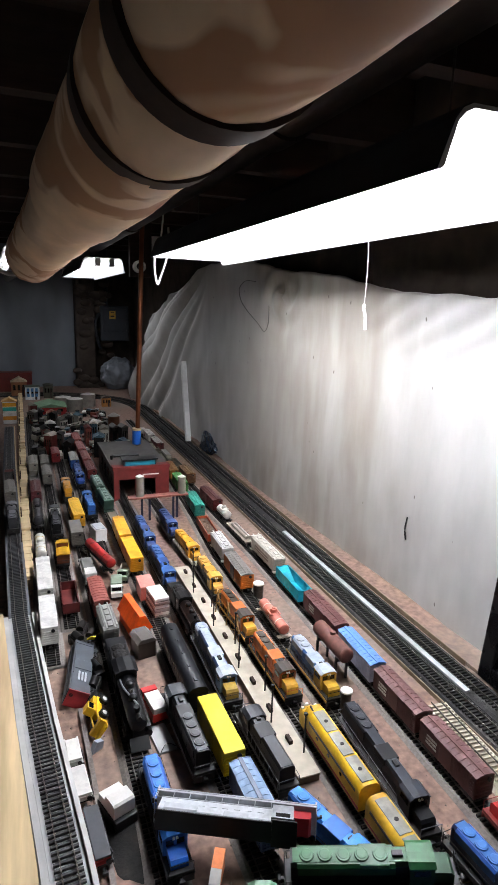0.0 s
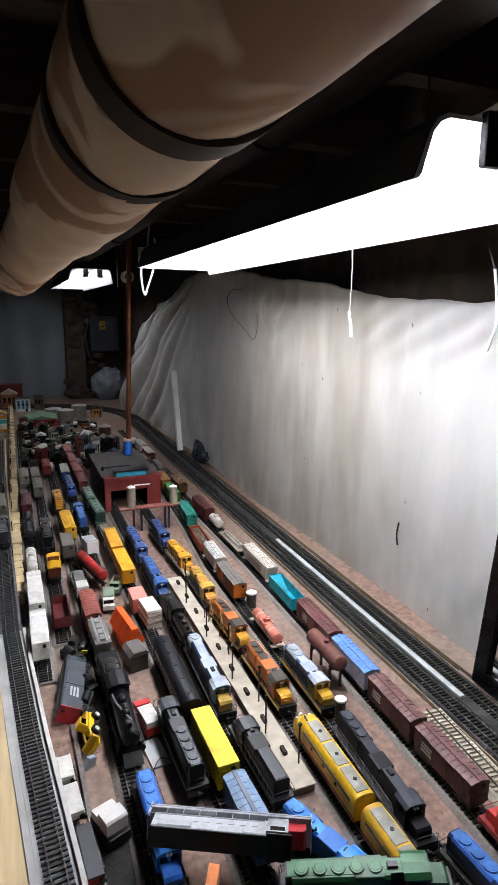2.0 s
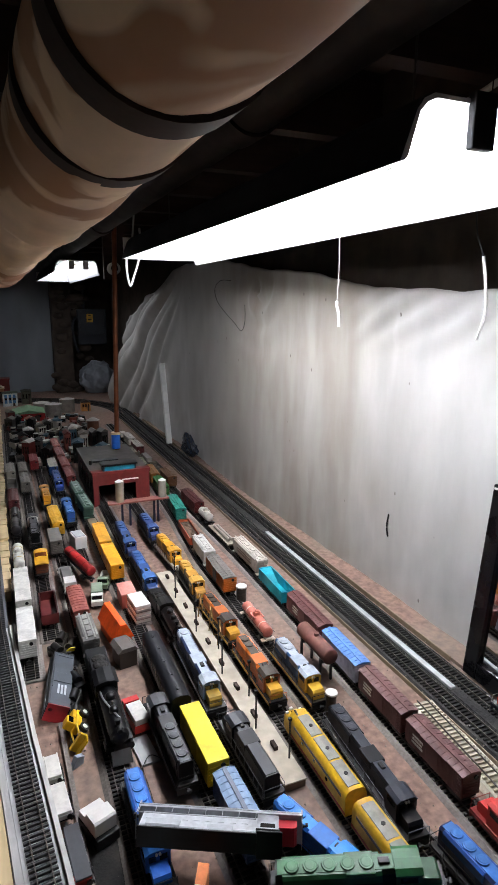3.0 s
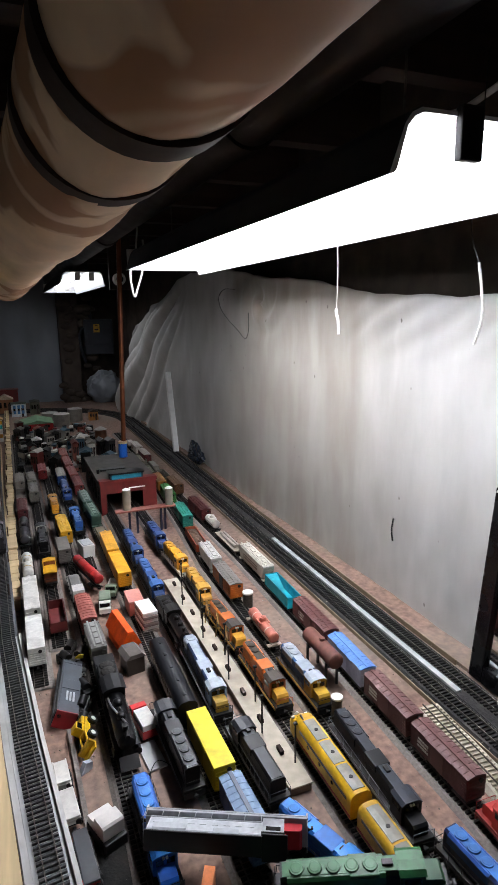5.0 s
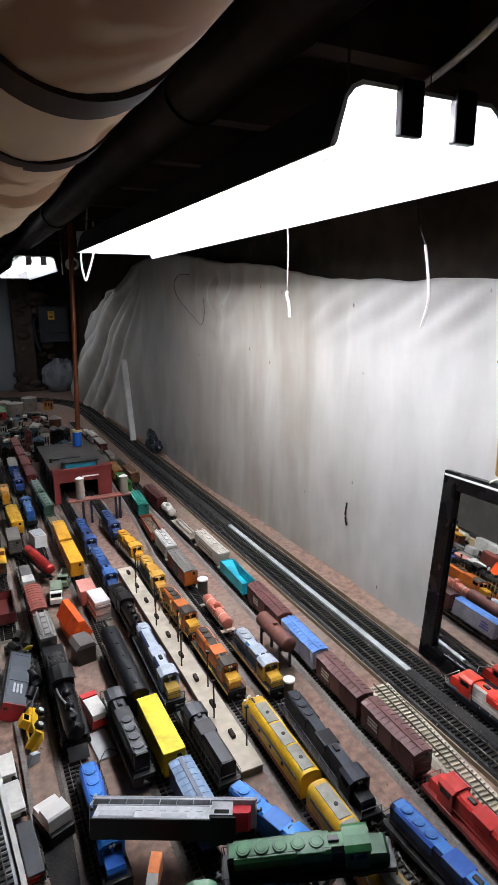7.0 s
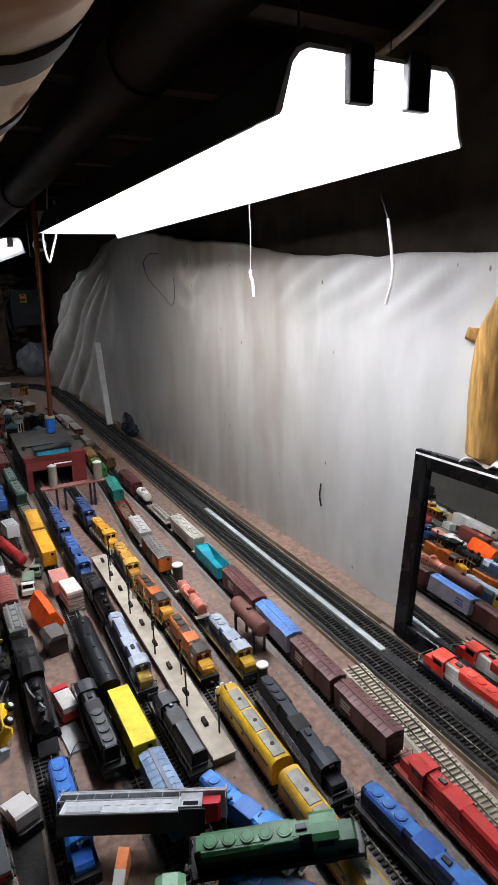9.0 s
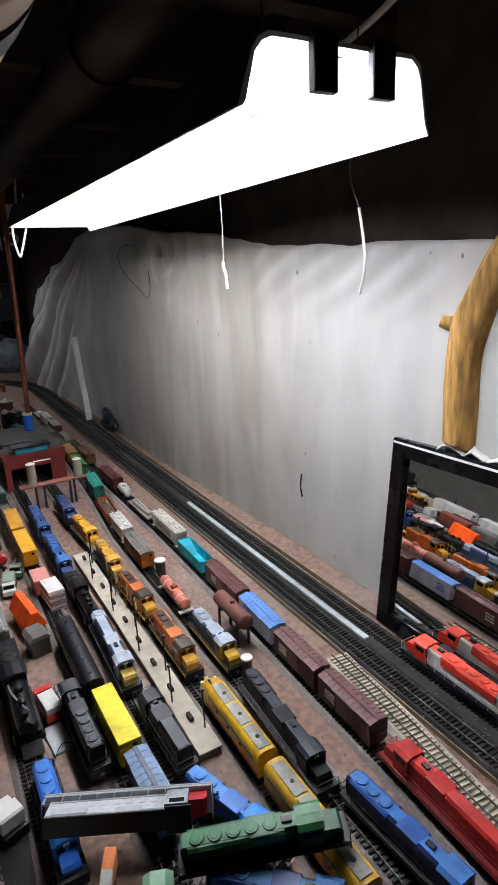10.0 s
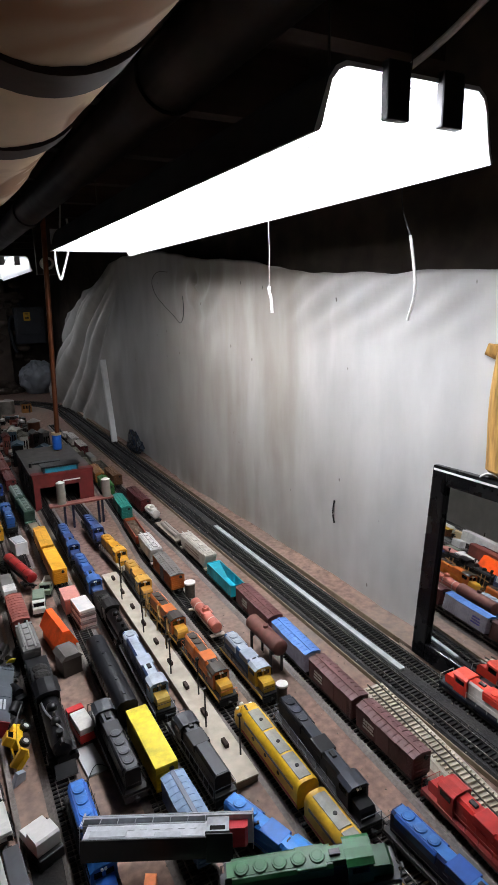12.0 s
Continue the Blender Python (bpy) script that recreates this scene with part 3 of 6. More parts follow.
track([(0.700, 0.78), (0.709, 1.25), (0.718, 1.6), (0.722, 2.0), (0.716, 2.4), (0.712, 3.9)], 0.004, DARKTIE, "model yard track beside the main line", None, ROADBED)


def bend(x, y0, y1, radius, x_end):
    """A main line: straight along the wall, then a curve to the far end of the table."""
    pts = [(x, y0), (x, y1)]
    for k in range(1, 15):
        a = math.pi / 2 * k / 14
        pts.append((x - radius * (1 - math.cos(a)), y1 + radius * math.sin(a)))
    pts.append((x_end, y1 + radius))
    return pts


track(bend(0.828, 0.78, 4.3, 0.62, 0.0), 0.008, DARKTIE, "double main line track on black ballast beside the wall", None, DARKBED, "main line tracks")
track(bend(0.884, 0.78, 4.3, 0.70, 0.0), 0.008, DARKTIE, "outer main line track on black ballast beside the wall", (1.0, 2.0), DARKBED, "main line tracks")
track([(0.748, 0.78), (0.757, 1.0), (0.772, 1.16), (0.784, 1.32)], 0.0075, TANTIE, "siding track with pale tan sleepers", (0.8, 1.5), TANBED, "yard tracks")
strip = thing("white_strip", pose(0, 0, 0), "long white painted strip lying between the main line tracks", "strip")
part("strip", Mesh().box(0.8505, 0.8615, 1.325, 2.10, 0.008, 0.0125, 0.001), mat("dusty_white_paint", "b4b9b9", 0.6, 0, 0.2, 60, 0.2, 0.7, "6a6862", 14), strip)
part("strip_support", Mesh().box(0.8485, 0.8635, 0.8, 4.2, 0.0005, 0.0079), DARKBED, strip)
edge = thing("track_edging", pose(0, 0, 0), "cream timber edging along the main line", "edging")
part("edging", Mesh().box(0.9145, 0.918, 1.4, 4.2, 0.0005, 0.0112, 0.0008), CREAMEDGE, edge)
edge2 = thing("track_edging", pose(0, 0, 0), "cream timber edging along the yard side", "edging")
part("edging", Mesh().box(0.7975, 0.8, 0.8, 4.0, 0.0005, 0.0092, 0.0008), CREAMEDGE, edge2)

# raised line at the open side of the table
LZ = 0.034
lp = [(0.204, 0.86), (0.180, 1.2), (0.1565, 1.45), (0.132, 1.78), (0.112, 2.40), (0.098, 3.0), (0.09, 3.7)]


def along(points, w0, w1, z0, z1):
    """A solid that follows a line, between two sideways offsets and two heights."""
    g = Mesh()
    rings = []
    for i, p in enumerate(points):
        a, b = Vector(points[max(i - 1, 0)]), Vector(points[min(i + 1, len(points) - 1)])
        d = (b - a).normalized()
        s = Vector((d.y, -d.x))
        q = Vector(p)
        rings.append([g.bm.verts.new((*(q + s * w), z)) for w, z in ((w0, z0), (w1, z0), (w1, z1), (w0, z1))])
    for a, b in zip(rings, rings[1:]):
        for k in range(4):
            g.bm.faces.new((a[k], b[k], b[(k + 1) % 4], a[(k + 1) % 4]))
    g.bm.faces.new(rings[0][::-1])
    g.bm.faces.new(rings[-1])
    return g


ramp = thing("raised_roadbed", pose(0, 0, 0), "raised timber roadbed with grey fascia boards under a track", "roadbed")
part("core", along(lp[:4], -0.021, 0.021, 0.0005, LZ), GREYWOOD, ramp, "pale grey roadbed")
part("core", along(lp[3:], -0.021, 0.021, 0.0005, LZ), mat("dark_grey_roadbed", "55565a", 0.8, 0, 0.25, 90, 0.4, 0.5, "39383a", 8), ramp, "dark grey roadbed")
part("fascia", along(lp[:4], 0.0215, 0.0275, 0.0005, LZ + 0.005), WHITEWOOD, ramp, "white painted edge board")
part("fascia", along(lp[:4], -0.030, -0.0215, 0.0005, LZ + 0.004), GREYWOOD, ramp, "grey painted edge board")
part("core", along(lp[4:], 0.0215, 0.026, 0.0005, LZ + 0.003), PINE, ramp)
track(lp, LZ + 0.0006, mat("sleeper_dark_grey", "3a3a3b", 0.7, 0, 0.3, 150, 0.3, 0.3, "5a544c", 25, random_tint=0.2), "raised track on grey roadbed with dark sleepers", (1.0, 1.95), None, "main line tracks")
plank = thing("pine_board", pose(0, 0, 0), "raw pine edge board beside the raised track", "board")
part("board", along([(0.154, 0.86), (0.131, 1.2), (0.1085, 1.45), (0.085, 1.78)], -0.09, 0.0168, 0.0005, 0.045), PINE, plank)
trestle = thing("timber_walkway", pose(0, 0, 0), "pale pine walkway of short planks along the yard", "walkway")
part("stringer", along([(0.1505, 1.96), (0.148, 2.7), (0.146, 4.9)], -0.010, 0.010, 0.0005, 0.026), PINE, trestle)
plank_mesh = Mesh().box(-0.0125, 0.0125, -0.0105, 0.0105, 0, 0.006, 0.0008).data("plank", PINE)
for k in range(130):
    y = 1.975 + k * 0.0222
    if random.random() < 0.88:
        part("plank", plank_mesh, None, trestle, m=pose(0.149 - 0.0015 * (y - 2) + random.uniform(-0.002, 0.002), y, 0.0262 + random.uniform(0, 0.002), random.uniform(-2, 2), random.uniform(-3, 3), random.uniform(-4, 4)))
    if k % 9 == 0:
        part("post", Mesh().rod((0.1385, y, 0.026), (0.1385, y, 0.062), 0.0018, seg=6), DARKWOOD, trestle)
platform = thing("station_platform", pose(0, 0, 0), "long pale cardboard platform with little dark lamp posts", "platform")
part("platform_slab", along([(0.508, 1.245), (0.51, 1.45), (0.509, 1.7), (0.507, 1.95)], -0.0165, 0.0165, 0.0005, 0.012), CREAMEDGE, platform)
SLAB = mat("platform_paint", "b9b09e", 0.75, 0, 0.15, 60, 0.3, 0.45, "6f6252", 14)
part("platform_top", along([(0.508, 1.243), (0.51, 1.45), (0.509, 1.7), (0.507, 1.95)], -0.0175, 0.0175, 0.0122, 0.0145), SLAB, platform)
for k in range(9):
    y = 1.285 + k * 0.075
    part("lamp_post", Mesh().rod((0.519 - 0.02 * (k % 2), y, 0.0145), (0.519 - 0.02 * (k % 2), y, 0.078), 0.0013, seg=6).box(0.5165 - 0.02 * (k % 2), 0.5215 - 0.02 * (k % 2), y - 0.002, y + 0.002, 0.0781, 0.0815), BLACK, platform)
    part("bench", Mesh().box(0.505, 0.511, y + 0.02, y + 0.036, 0.0146, 0.021, 0.0006), DARKWOOD, platform)

# ---- rolling stock ----
CARS, LOCOS = "model freight cars on the yard", "model locomotives on the layout"
SIDE = Mesh().box(-0.0128, -0.0108, -0.0125, 0.0125, 0.0035, 0.0075, 0.0006).box(0.0108, 0.0128, -0.0125, 0.0125, 0.0035, 0.0075, 0.0006) \
    .box(-0.0135, -0.0125, -0.004, 0.004, 0.003, 0.0095, 0.0004).box(0.0125, 0.0135, -0.004, 0.004, 0.003, 0.0095, 0.0004).box(-0.011, 0.011, -0.003, 0.003, 0.006, 0.0105).data("truck", BLACK)
AXLE = Mesh().rod((-0.0100, 0, 0.0053), (-0.0078, 0, 0.0053), 0.0053, seg=16).rod((0.0078, 0, 0.0053), (0.0100, 0, 0.0053), 0.0053, seg=16).rod((-0.0078, 0, 0.0053), (0.0078, 0, 0.0053), 0.0012, seg=8).data("wheel_set", STEEL, True)
HOOK = Mesh().box(-0.0018, 0.0018, 0, 0.008, 0.008, 0.0105, 0.0005).box(-0.0032, 0.0032, 0.0055, 0.0085, 0.0068, 0.0112, 0.0005).data("coupler", BLACK)


def running_gear(e, L, axles=2, inset=0.021):
    for s in (-1, 1):
        y = s * (L / 2 - inset)
        tr = part("truck", SIDE, None, e, m=pose(0, y, 0) @ Matrix.Diagonal((1, 1 + 0.45 * (axles - 2), 1, 1)))
        for k in range(axles):
            part("wheel_set", AXLE, None, tr, m=pose(0, (k - (axles - 1) / 2) * 0.0165, 0) @ Matrix.Diagonal((1, 1 / (1 + 0.45 * (axles - 2)), 1, 1)))
        part("coupler", HOOK, None, e, m=pose(0, s * L / 2, 0, 0, 0, 0 if s > 0 else 180))


def place(x, y, yaw=0, z=RAILTOP, tilt=0, pitch=0):
    return pose(x, y, z, pitch, tilt, yaw)


def bars(e, w, y0, y1, z0, z1, colour, side=-1, n=3):
    """Plain bars in place of lettering on a side."""
    g = Mesh()
    dz = (z1 - z0) / n
    for k in range(n):
        a = y0 + (y1 - y0) * random.uniform(0, 0.12)
        b = y1 - (y1 - y0) * random.uniform(0, 0.15)
        g.box(side * w - 0.0002, side * w + 0.0002, a, b, z0 + k * dz + dz * 0.2, z0 + k * dz + dz * 0.8)
    part("lettering", g, paint(colour), e)


def ladder(e, x, y, z0, z1, material, along_x=True):
    g = Mesh()
    w = 0.004
    a, b = ((x - w, y), (x + w, y)) if along_x else ((x, y - w), (x, y + w))
    for p in (a, b):
        g.rod((*p, z0), (*p, z1), 0.0004, seg=5)
    k = max(3, int((z1 - z0) / 0.005))
    for i in range(k):
        z = z0 + (z1 - z0) * (i + 0.5) / k
        g.rod((*a, z), (*b, z), 0.0004, seg=5)
    part("ladder", g, material, e)


def boxcar(m, L, body, roof, label, door=None, mark=None, H=0.047, W=0.0155, ribs=True, roofwalk=True, walk_colour=None):
    e = thing("boxcar", m, label, "model boxcar", CARS)
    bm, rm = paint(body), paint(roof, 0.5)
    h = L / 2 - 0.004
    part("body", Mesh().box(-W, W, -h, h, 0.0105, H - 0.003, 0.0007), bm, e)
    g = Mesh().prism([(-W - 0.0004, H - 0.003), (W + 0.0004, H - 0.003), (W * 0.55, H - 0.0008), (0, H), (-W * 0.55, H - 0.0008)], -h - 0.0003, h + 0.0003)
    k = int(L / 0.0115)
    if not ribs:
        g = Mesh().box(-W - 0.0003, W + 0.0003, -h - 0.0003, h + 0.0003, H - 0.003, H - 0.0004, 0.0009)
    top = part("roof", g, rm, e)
    if ribs:
        rib = Mesh().prism([(-W - 0.0006, H - 0.0028), (W + 0.0006, H - 0.0028), (W * 0.55, H - 0.0002), (0, H + 0.0006), (-W * 0.55, H - 0.0002)], -0.0007, 0.0007).data("roof_rib", rm)
        for i in range(k + 1):
            part("roof_rib", rib, None, top, m=pose(0, -h + 2 * h * i / k, 0))
    if roofwalk:
        part("roofwalk", Mesh().box(-0.0028, 0.0028, -h - 0.001, h + 0.001, H + 0.0004, H + 0.0013), paint(walk_colour) if walk_colour else rm, e)
    for s in (-1, 1):
        part("door", Mesh().box(s * W - 0.0008, s * W + 0.0008, -0.013, 0.013, 0.0115, H - 0.0045, 0.0005), paint(door) if door else bm, e)
        part("door_track", Mesh().box(s * W - 0.001, s * W + 0.001, -0.027, 0.027, H - 0.0048, H - 0.0036), rm, e)
        if ribs:
            g = Mesh()
            n = 9
            for i in range(n):
                y = 0.017 + (h - 0.019) * i / (n - 1)
                for t in (-1, 1):
                    g.box(s * W - 0.0005, s * W + 0.0005, t * y - 0.0004, t * y + 0.0004, 0.0115, H - 0.0048)
            tagged(part("side_ribbing", g, bm, e), kind="stuff")
        ladder(e, s * (W + 0.0004), s * (h - 0.006), 0.012, H - 0.004, bm, False)
        g = Mesh()
        for i in range(6):
            z = 0.014 + i * (H - 0.02) / 6
            g.box(-W * 0.9, W * 0.9, s * h - 0.0007, s * h + 0.0007, z, z + 0.0018)
        tagged(part("end_ribbing", g, bm, e), kind="stuff")
        if mark:
            bars(e, W + 0.0003, 0.018 if s < 0 else -0.045, 0.045 if s < 0 else -0.018, 0.018, H - 0.012, mark, s, 3)
    part("brake_wheel", Mesh().rod((0.006, -h - 0.0025, H - 0.008), (0.006, -h - 0.0008, H - 0.008), 0.0034, seg=14), BLACK, e)
    part("underframe", Mesh().box(-W * 0.7, W * 0.7, -h, h, 0.0088, 0.0104), BLACK, e)
    running_gear(e, L)
    return e


def gondola(m, L, body, label, load=None, H=0.030, W=0.0155, slope=False, inside=None):
    e = thing("gondola", m, label, "model gondola", CARS)
    bm = paint(body)
    h = L / 2 - 0.004
    part("floor_pan", Mesh().box(-W, W, -h, h, 0.0095, 0.0125), paint(inside) if inside else bm, e)
    for s in (-1, 1):
        g = Mesh().box(s * W - 0.0007, s * W + 0.0007, -h, h, 0.0105, H).box(s * W - 0.0013, s * W + 0.0013, -h, h, H - 0.0015, H)
        k = int(L / 0.012)
        for i in range(k + 1):
            y = -h + 0.001 + (2 * h - 0.002) * i / k
            g.box(s * W - 0.0014, s * W + 0.0014, y - 0.0007, y + 0.0007, 0.0095, H)
        part("side", g, bm, e)
        part("end", Mesh().box(-W, W, s * h - 0.0007, s * h + 0.0007, 0.0105, H).box(-W, W, s * h - 0.0012, s * h + 0.0012, H - 0.0015, H), bm, e)
        if slope:
            part("slope_sheet", Mesh().prism([(s * h, H - 0.001), (s * h * 0.35, 0.0126), (s * h * 0.35 + s * 0.001, 0.0126), (s * h, H - 0.003)], -W + 0.001, W - 0.001, "x"), paint(inside) if inside else bm, e)
    if load:
        g = Mesh()
        seed = random.uniform(0, 99)
        nx, ny = 8, 30
        gr = [[g.bm.verts.new(((W - 0.001) * (2 * i / nx - 1), (h - 0.001) * (2 * j / ny - 1), H - 0.008 + 0.005 * (1 - (2 * i / nx - 1) ** 2) * (1 - (2 * j / ny - 1) ** 4) * (0.6 + 1.1 * noise.noise((i * 0.5, j * 0.35, seed))) + 0.0022 * noise.noise((i * 1.7, j * 1.3, seed)))) for j in range(ny + 1)] for i in range(nx + 1)]
        for i in range(nx):
            for j in range(ny):
                g.bm.faces.new((gr[i][j], gr[i + 1][j], gr[i + 1][j + 1], gr[i][j + 1]))
        lo = [g.bm.verts.new((a * (W - 0.001), b * (h - 0.001), 0.0126)) for a, b in ((-1, -1), (1, -1), (1, 1), (-1, 1))]
        g.bm.faces.new(lo[::-1])
        part("load", g, mat("load_" + load, load, 0.9, 0, 0.5, 250, 0.8, 0.4), e, "heaped dark load", True)
    running_gear(e, L)
    return e


def hopper(m, L, body, roof, label, H=0.05, W=0.0155, mark=None):
    e = thing("covered_hopper", m, label, "model hopper", CARS)
    bm, rm = paint(body), paint(roof)
    h = L / 2 - 0.004
    part("body", Mesh().prism([(-W * 0.85, 0.013), (W * 0.85, 0.013), (W, 0.02), (W, H - 0.004), (W * 0.72, H - 0.0005), (-W * 0.72, H - 0.0005), (-W, H - 0.004), (-W, 0.02)], -h + 0.012, h - 0.012), bm, e)
    for s in (-1, 1):
        part("slope_sheet", Mesh().prism([(s * (h - 0.012), 0.013), (s * (h - 0.012), H - 0.001), (s * h, H - 0.003), (s * h, H - 0.008)], -W * 0.95, W * 0.95, "x"), bm, e)
        part("end_platform", Mesh().box(-W, W, min(s * h, s * (h - 0.012)), max(s * h, s * (h - 0.012)), 0.0095, 0.0118), bm, e)
        ladder(e, 0.008, s * (h + 0.0005), 0.0115, H - 0.002, bm)
        g = Mesh()
        for i in range(7):
            y = (-0.8 + 1.6 * i / 6) * (h - 0.012)
            g.box(s * W - 0.0006, s * W + 0.0006, y - 0.0006, y + 0.0006, 0.019, H - 0.004)
        tagged(part("side_ribbing", g, bm, e), kind="stuff")
        if mark:
            bars(e, W + 0.0008, -h * 0.6, h * 0.55, 0.024, 0.038, mark, s, 2)
    part("roofwalk", Mesh().box(-0.009, -0.006, -h, h, H, H + 0.001).box(0.006, 0.009, -h, h, H, H + 0.001), rm, e)
    for k in range(4):
        y = (-0.66 + 0.44 * k) * h
        part("hatch", Mesh().box(-0.0045, 0.0045, y - 0.009, y + 0.009, H - 0.0006, H + 0.0016, 0.0006), rm, e)
    for k in range(3):
        y = (-0.5 + 0.5 * k) * h
        part("chute", Mesh().prism([(y - 0.014, 0.013), (y + 0.014, 0.013), (y + 0.005, 0.0055), (y - 0.005, 0.0055)], -0.008, 0.008, "x"), bm, e)
    running_gear(e, L)
    return e


def tank_car(m, L, body, label, R=0.0145, dome=True, band=None, frame_colour=None):
    e = thing("tank_car", m, label, "model tank car", CARS)
    bm = paint(body)
    h = L / 2 - 0.006
    g = Mesh().rod((0, -h + 0.004, 0.0135 + R), (0, h - 0.004, 0.0135 + R), R, seg=28)
    g.ball((0, -h + 0.004, 0.0135 + R), R * 0.995, (1, 0.35, 1), 3).ball((0, h - 0.004, 0.0135 + R), R * 0.995, (1, 0.35, 1), 3)
    part("tank", g, bm, e, "", True)
    if dome:
        part("dome", Mesh().rod((0, 0, 0.0135 + 1.8 * R), (0, 0, 0.0195 + 2 * R), 0.0075, 0.007, 20).rod((0, 0, 0.0195 + 2 * R), (0, 0, 0.0215 + 2 * R), 0.0045, 0.003, 14), bm, e, "", True)
        g = Mesh()
        for s in (-1, 1):
            g.box(s * 0.0095 - 0.0015, s * 0.0095 + 0.0015, -0.013, 0.013, 0.013 + 2 * R - 0.002, 0.013 + 2 * R - 0.0008)
            g.box(-0.011, 0.011, s * 0.0115 - 0.0015, s * 0.0115 + 0.0015, 0.013 + 2 * R - 0.002, 0.013 + 2 * R - 0.0008)
        part("dome_walk", g, bm, e)
    for y in (-h * 0.55, h * 0.55, 0):
        part("band", Mesh().rod((0, y - 0.001, 0.0135 + R), (0, y + 0.001, 0.0135 + R), R * 1.02, seg=28), paint(band) if band else bm, e, "", True)
    part("underframe", Mesh().box(-0.006, 0.006, -h - 0.002, h + 0.002, 0.0088, 0.0135).box(-0.0145, 0.0145, -h - 0.002, -h + 0.008, 0.0095, 0.0112).box(-0.0145, 0.0145, h - 0.008, h + 0.002, 0.0095, 0.0112), paint(frame_colour) if frame_colour else BLACK, e)
    for s in (-1, 1):
        part("handrail", Mesh().rod((s * (R + 0.0012), -h, 0.0135 + R * 1.1), (s * (R + 0.0012), h, 0.0135 + R * 1.1), 0.0005, seg=6), BLACK, e)
    running_gear(e, L)
    return e


def flat_car(m, L, deck, label, load=()):
    e = thing("flat_car", m, label, "model flat car", CARS)
    h = L / 2 - 0.004
    part("deck", Mesh().box(-0.0155, 0.0155, -h, h, 0.0105, 0.0138, 0.0005), paint(deck, 0.7), e)
    part("underframe", Mesh().prism([(-h, 0.0105), (h, 0.0105), (h * 0.6, 0.0088), (h * 0.4, 0.006), (-h * 0.4, 0.006), (-h * 0.6, 0.0088)], -0.005, 0.005, "x"), BLACK, e)
    for s in (-1, 1):
        for k in range(6):
            y = (-0.85 + 1.7 * k / 5) * h
            part("stake_pocket", Mesh().box(s * 0.0162 - 0.0008, s * 0.0162 + 0.0008, y - 0.001, y + 0.001, 0.0105, 0.0142), BLACK, e)
    for k, (y0, y1, w, z1, colour, shape) in enumerate(load):
        if shape == "box":
            part("load", Mesh().box(-w, w, y0, y1, 0.0139, z1, 0.0012), paint(colour), e)
        elif shape == "pipe":
            part("load", Mesh().rod((-w * 0.5, y0, 0.0139 + w * 0.5), (-w * 0.5, y1, 0.0139 + w * 0.5), w * 0.5, seg=16).rod((w * 0.5, y0, 0.0139 + w * 0.5), (w * 0.5, y1, 0.0139 + w * 0.5), w * 0.5, seg=16), paint(colour), e, "", True)
        else:
            part("load", Mesh().rod((0, (y0 + y1) / 2, 0.0139), (0, (y0 + y1) / 2, z1), w, seg=20), paint(colour), e, "", True)
    running_gear(e, L)
    return e


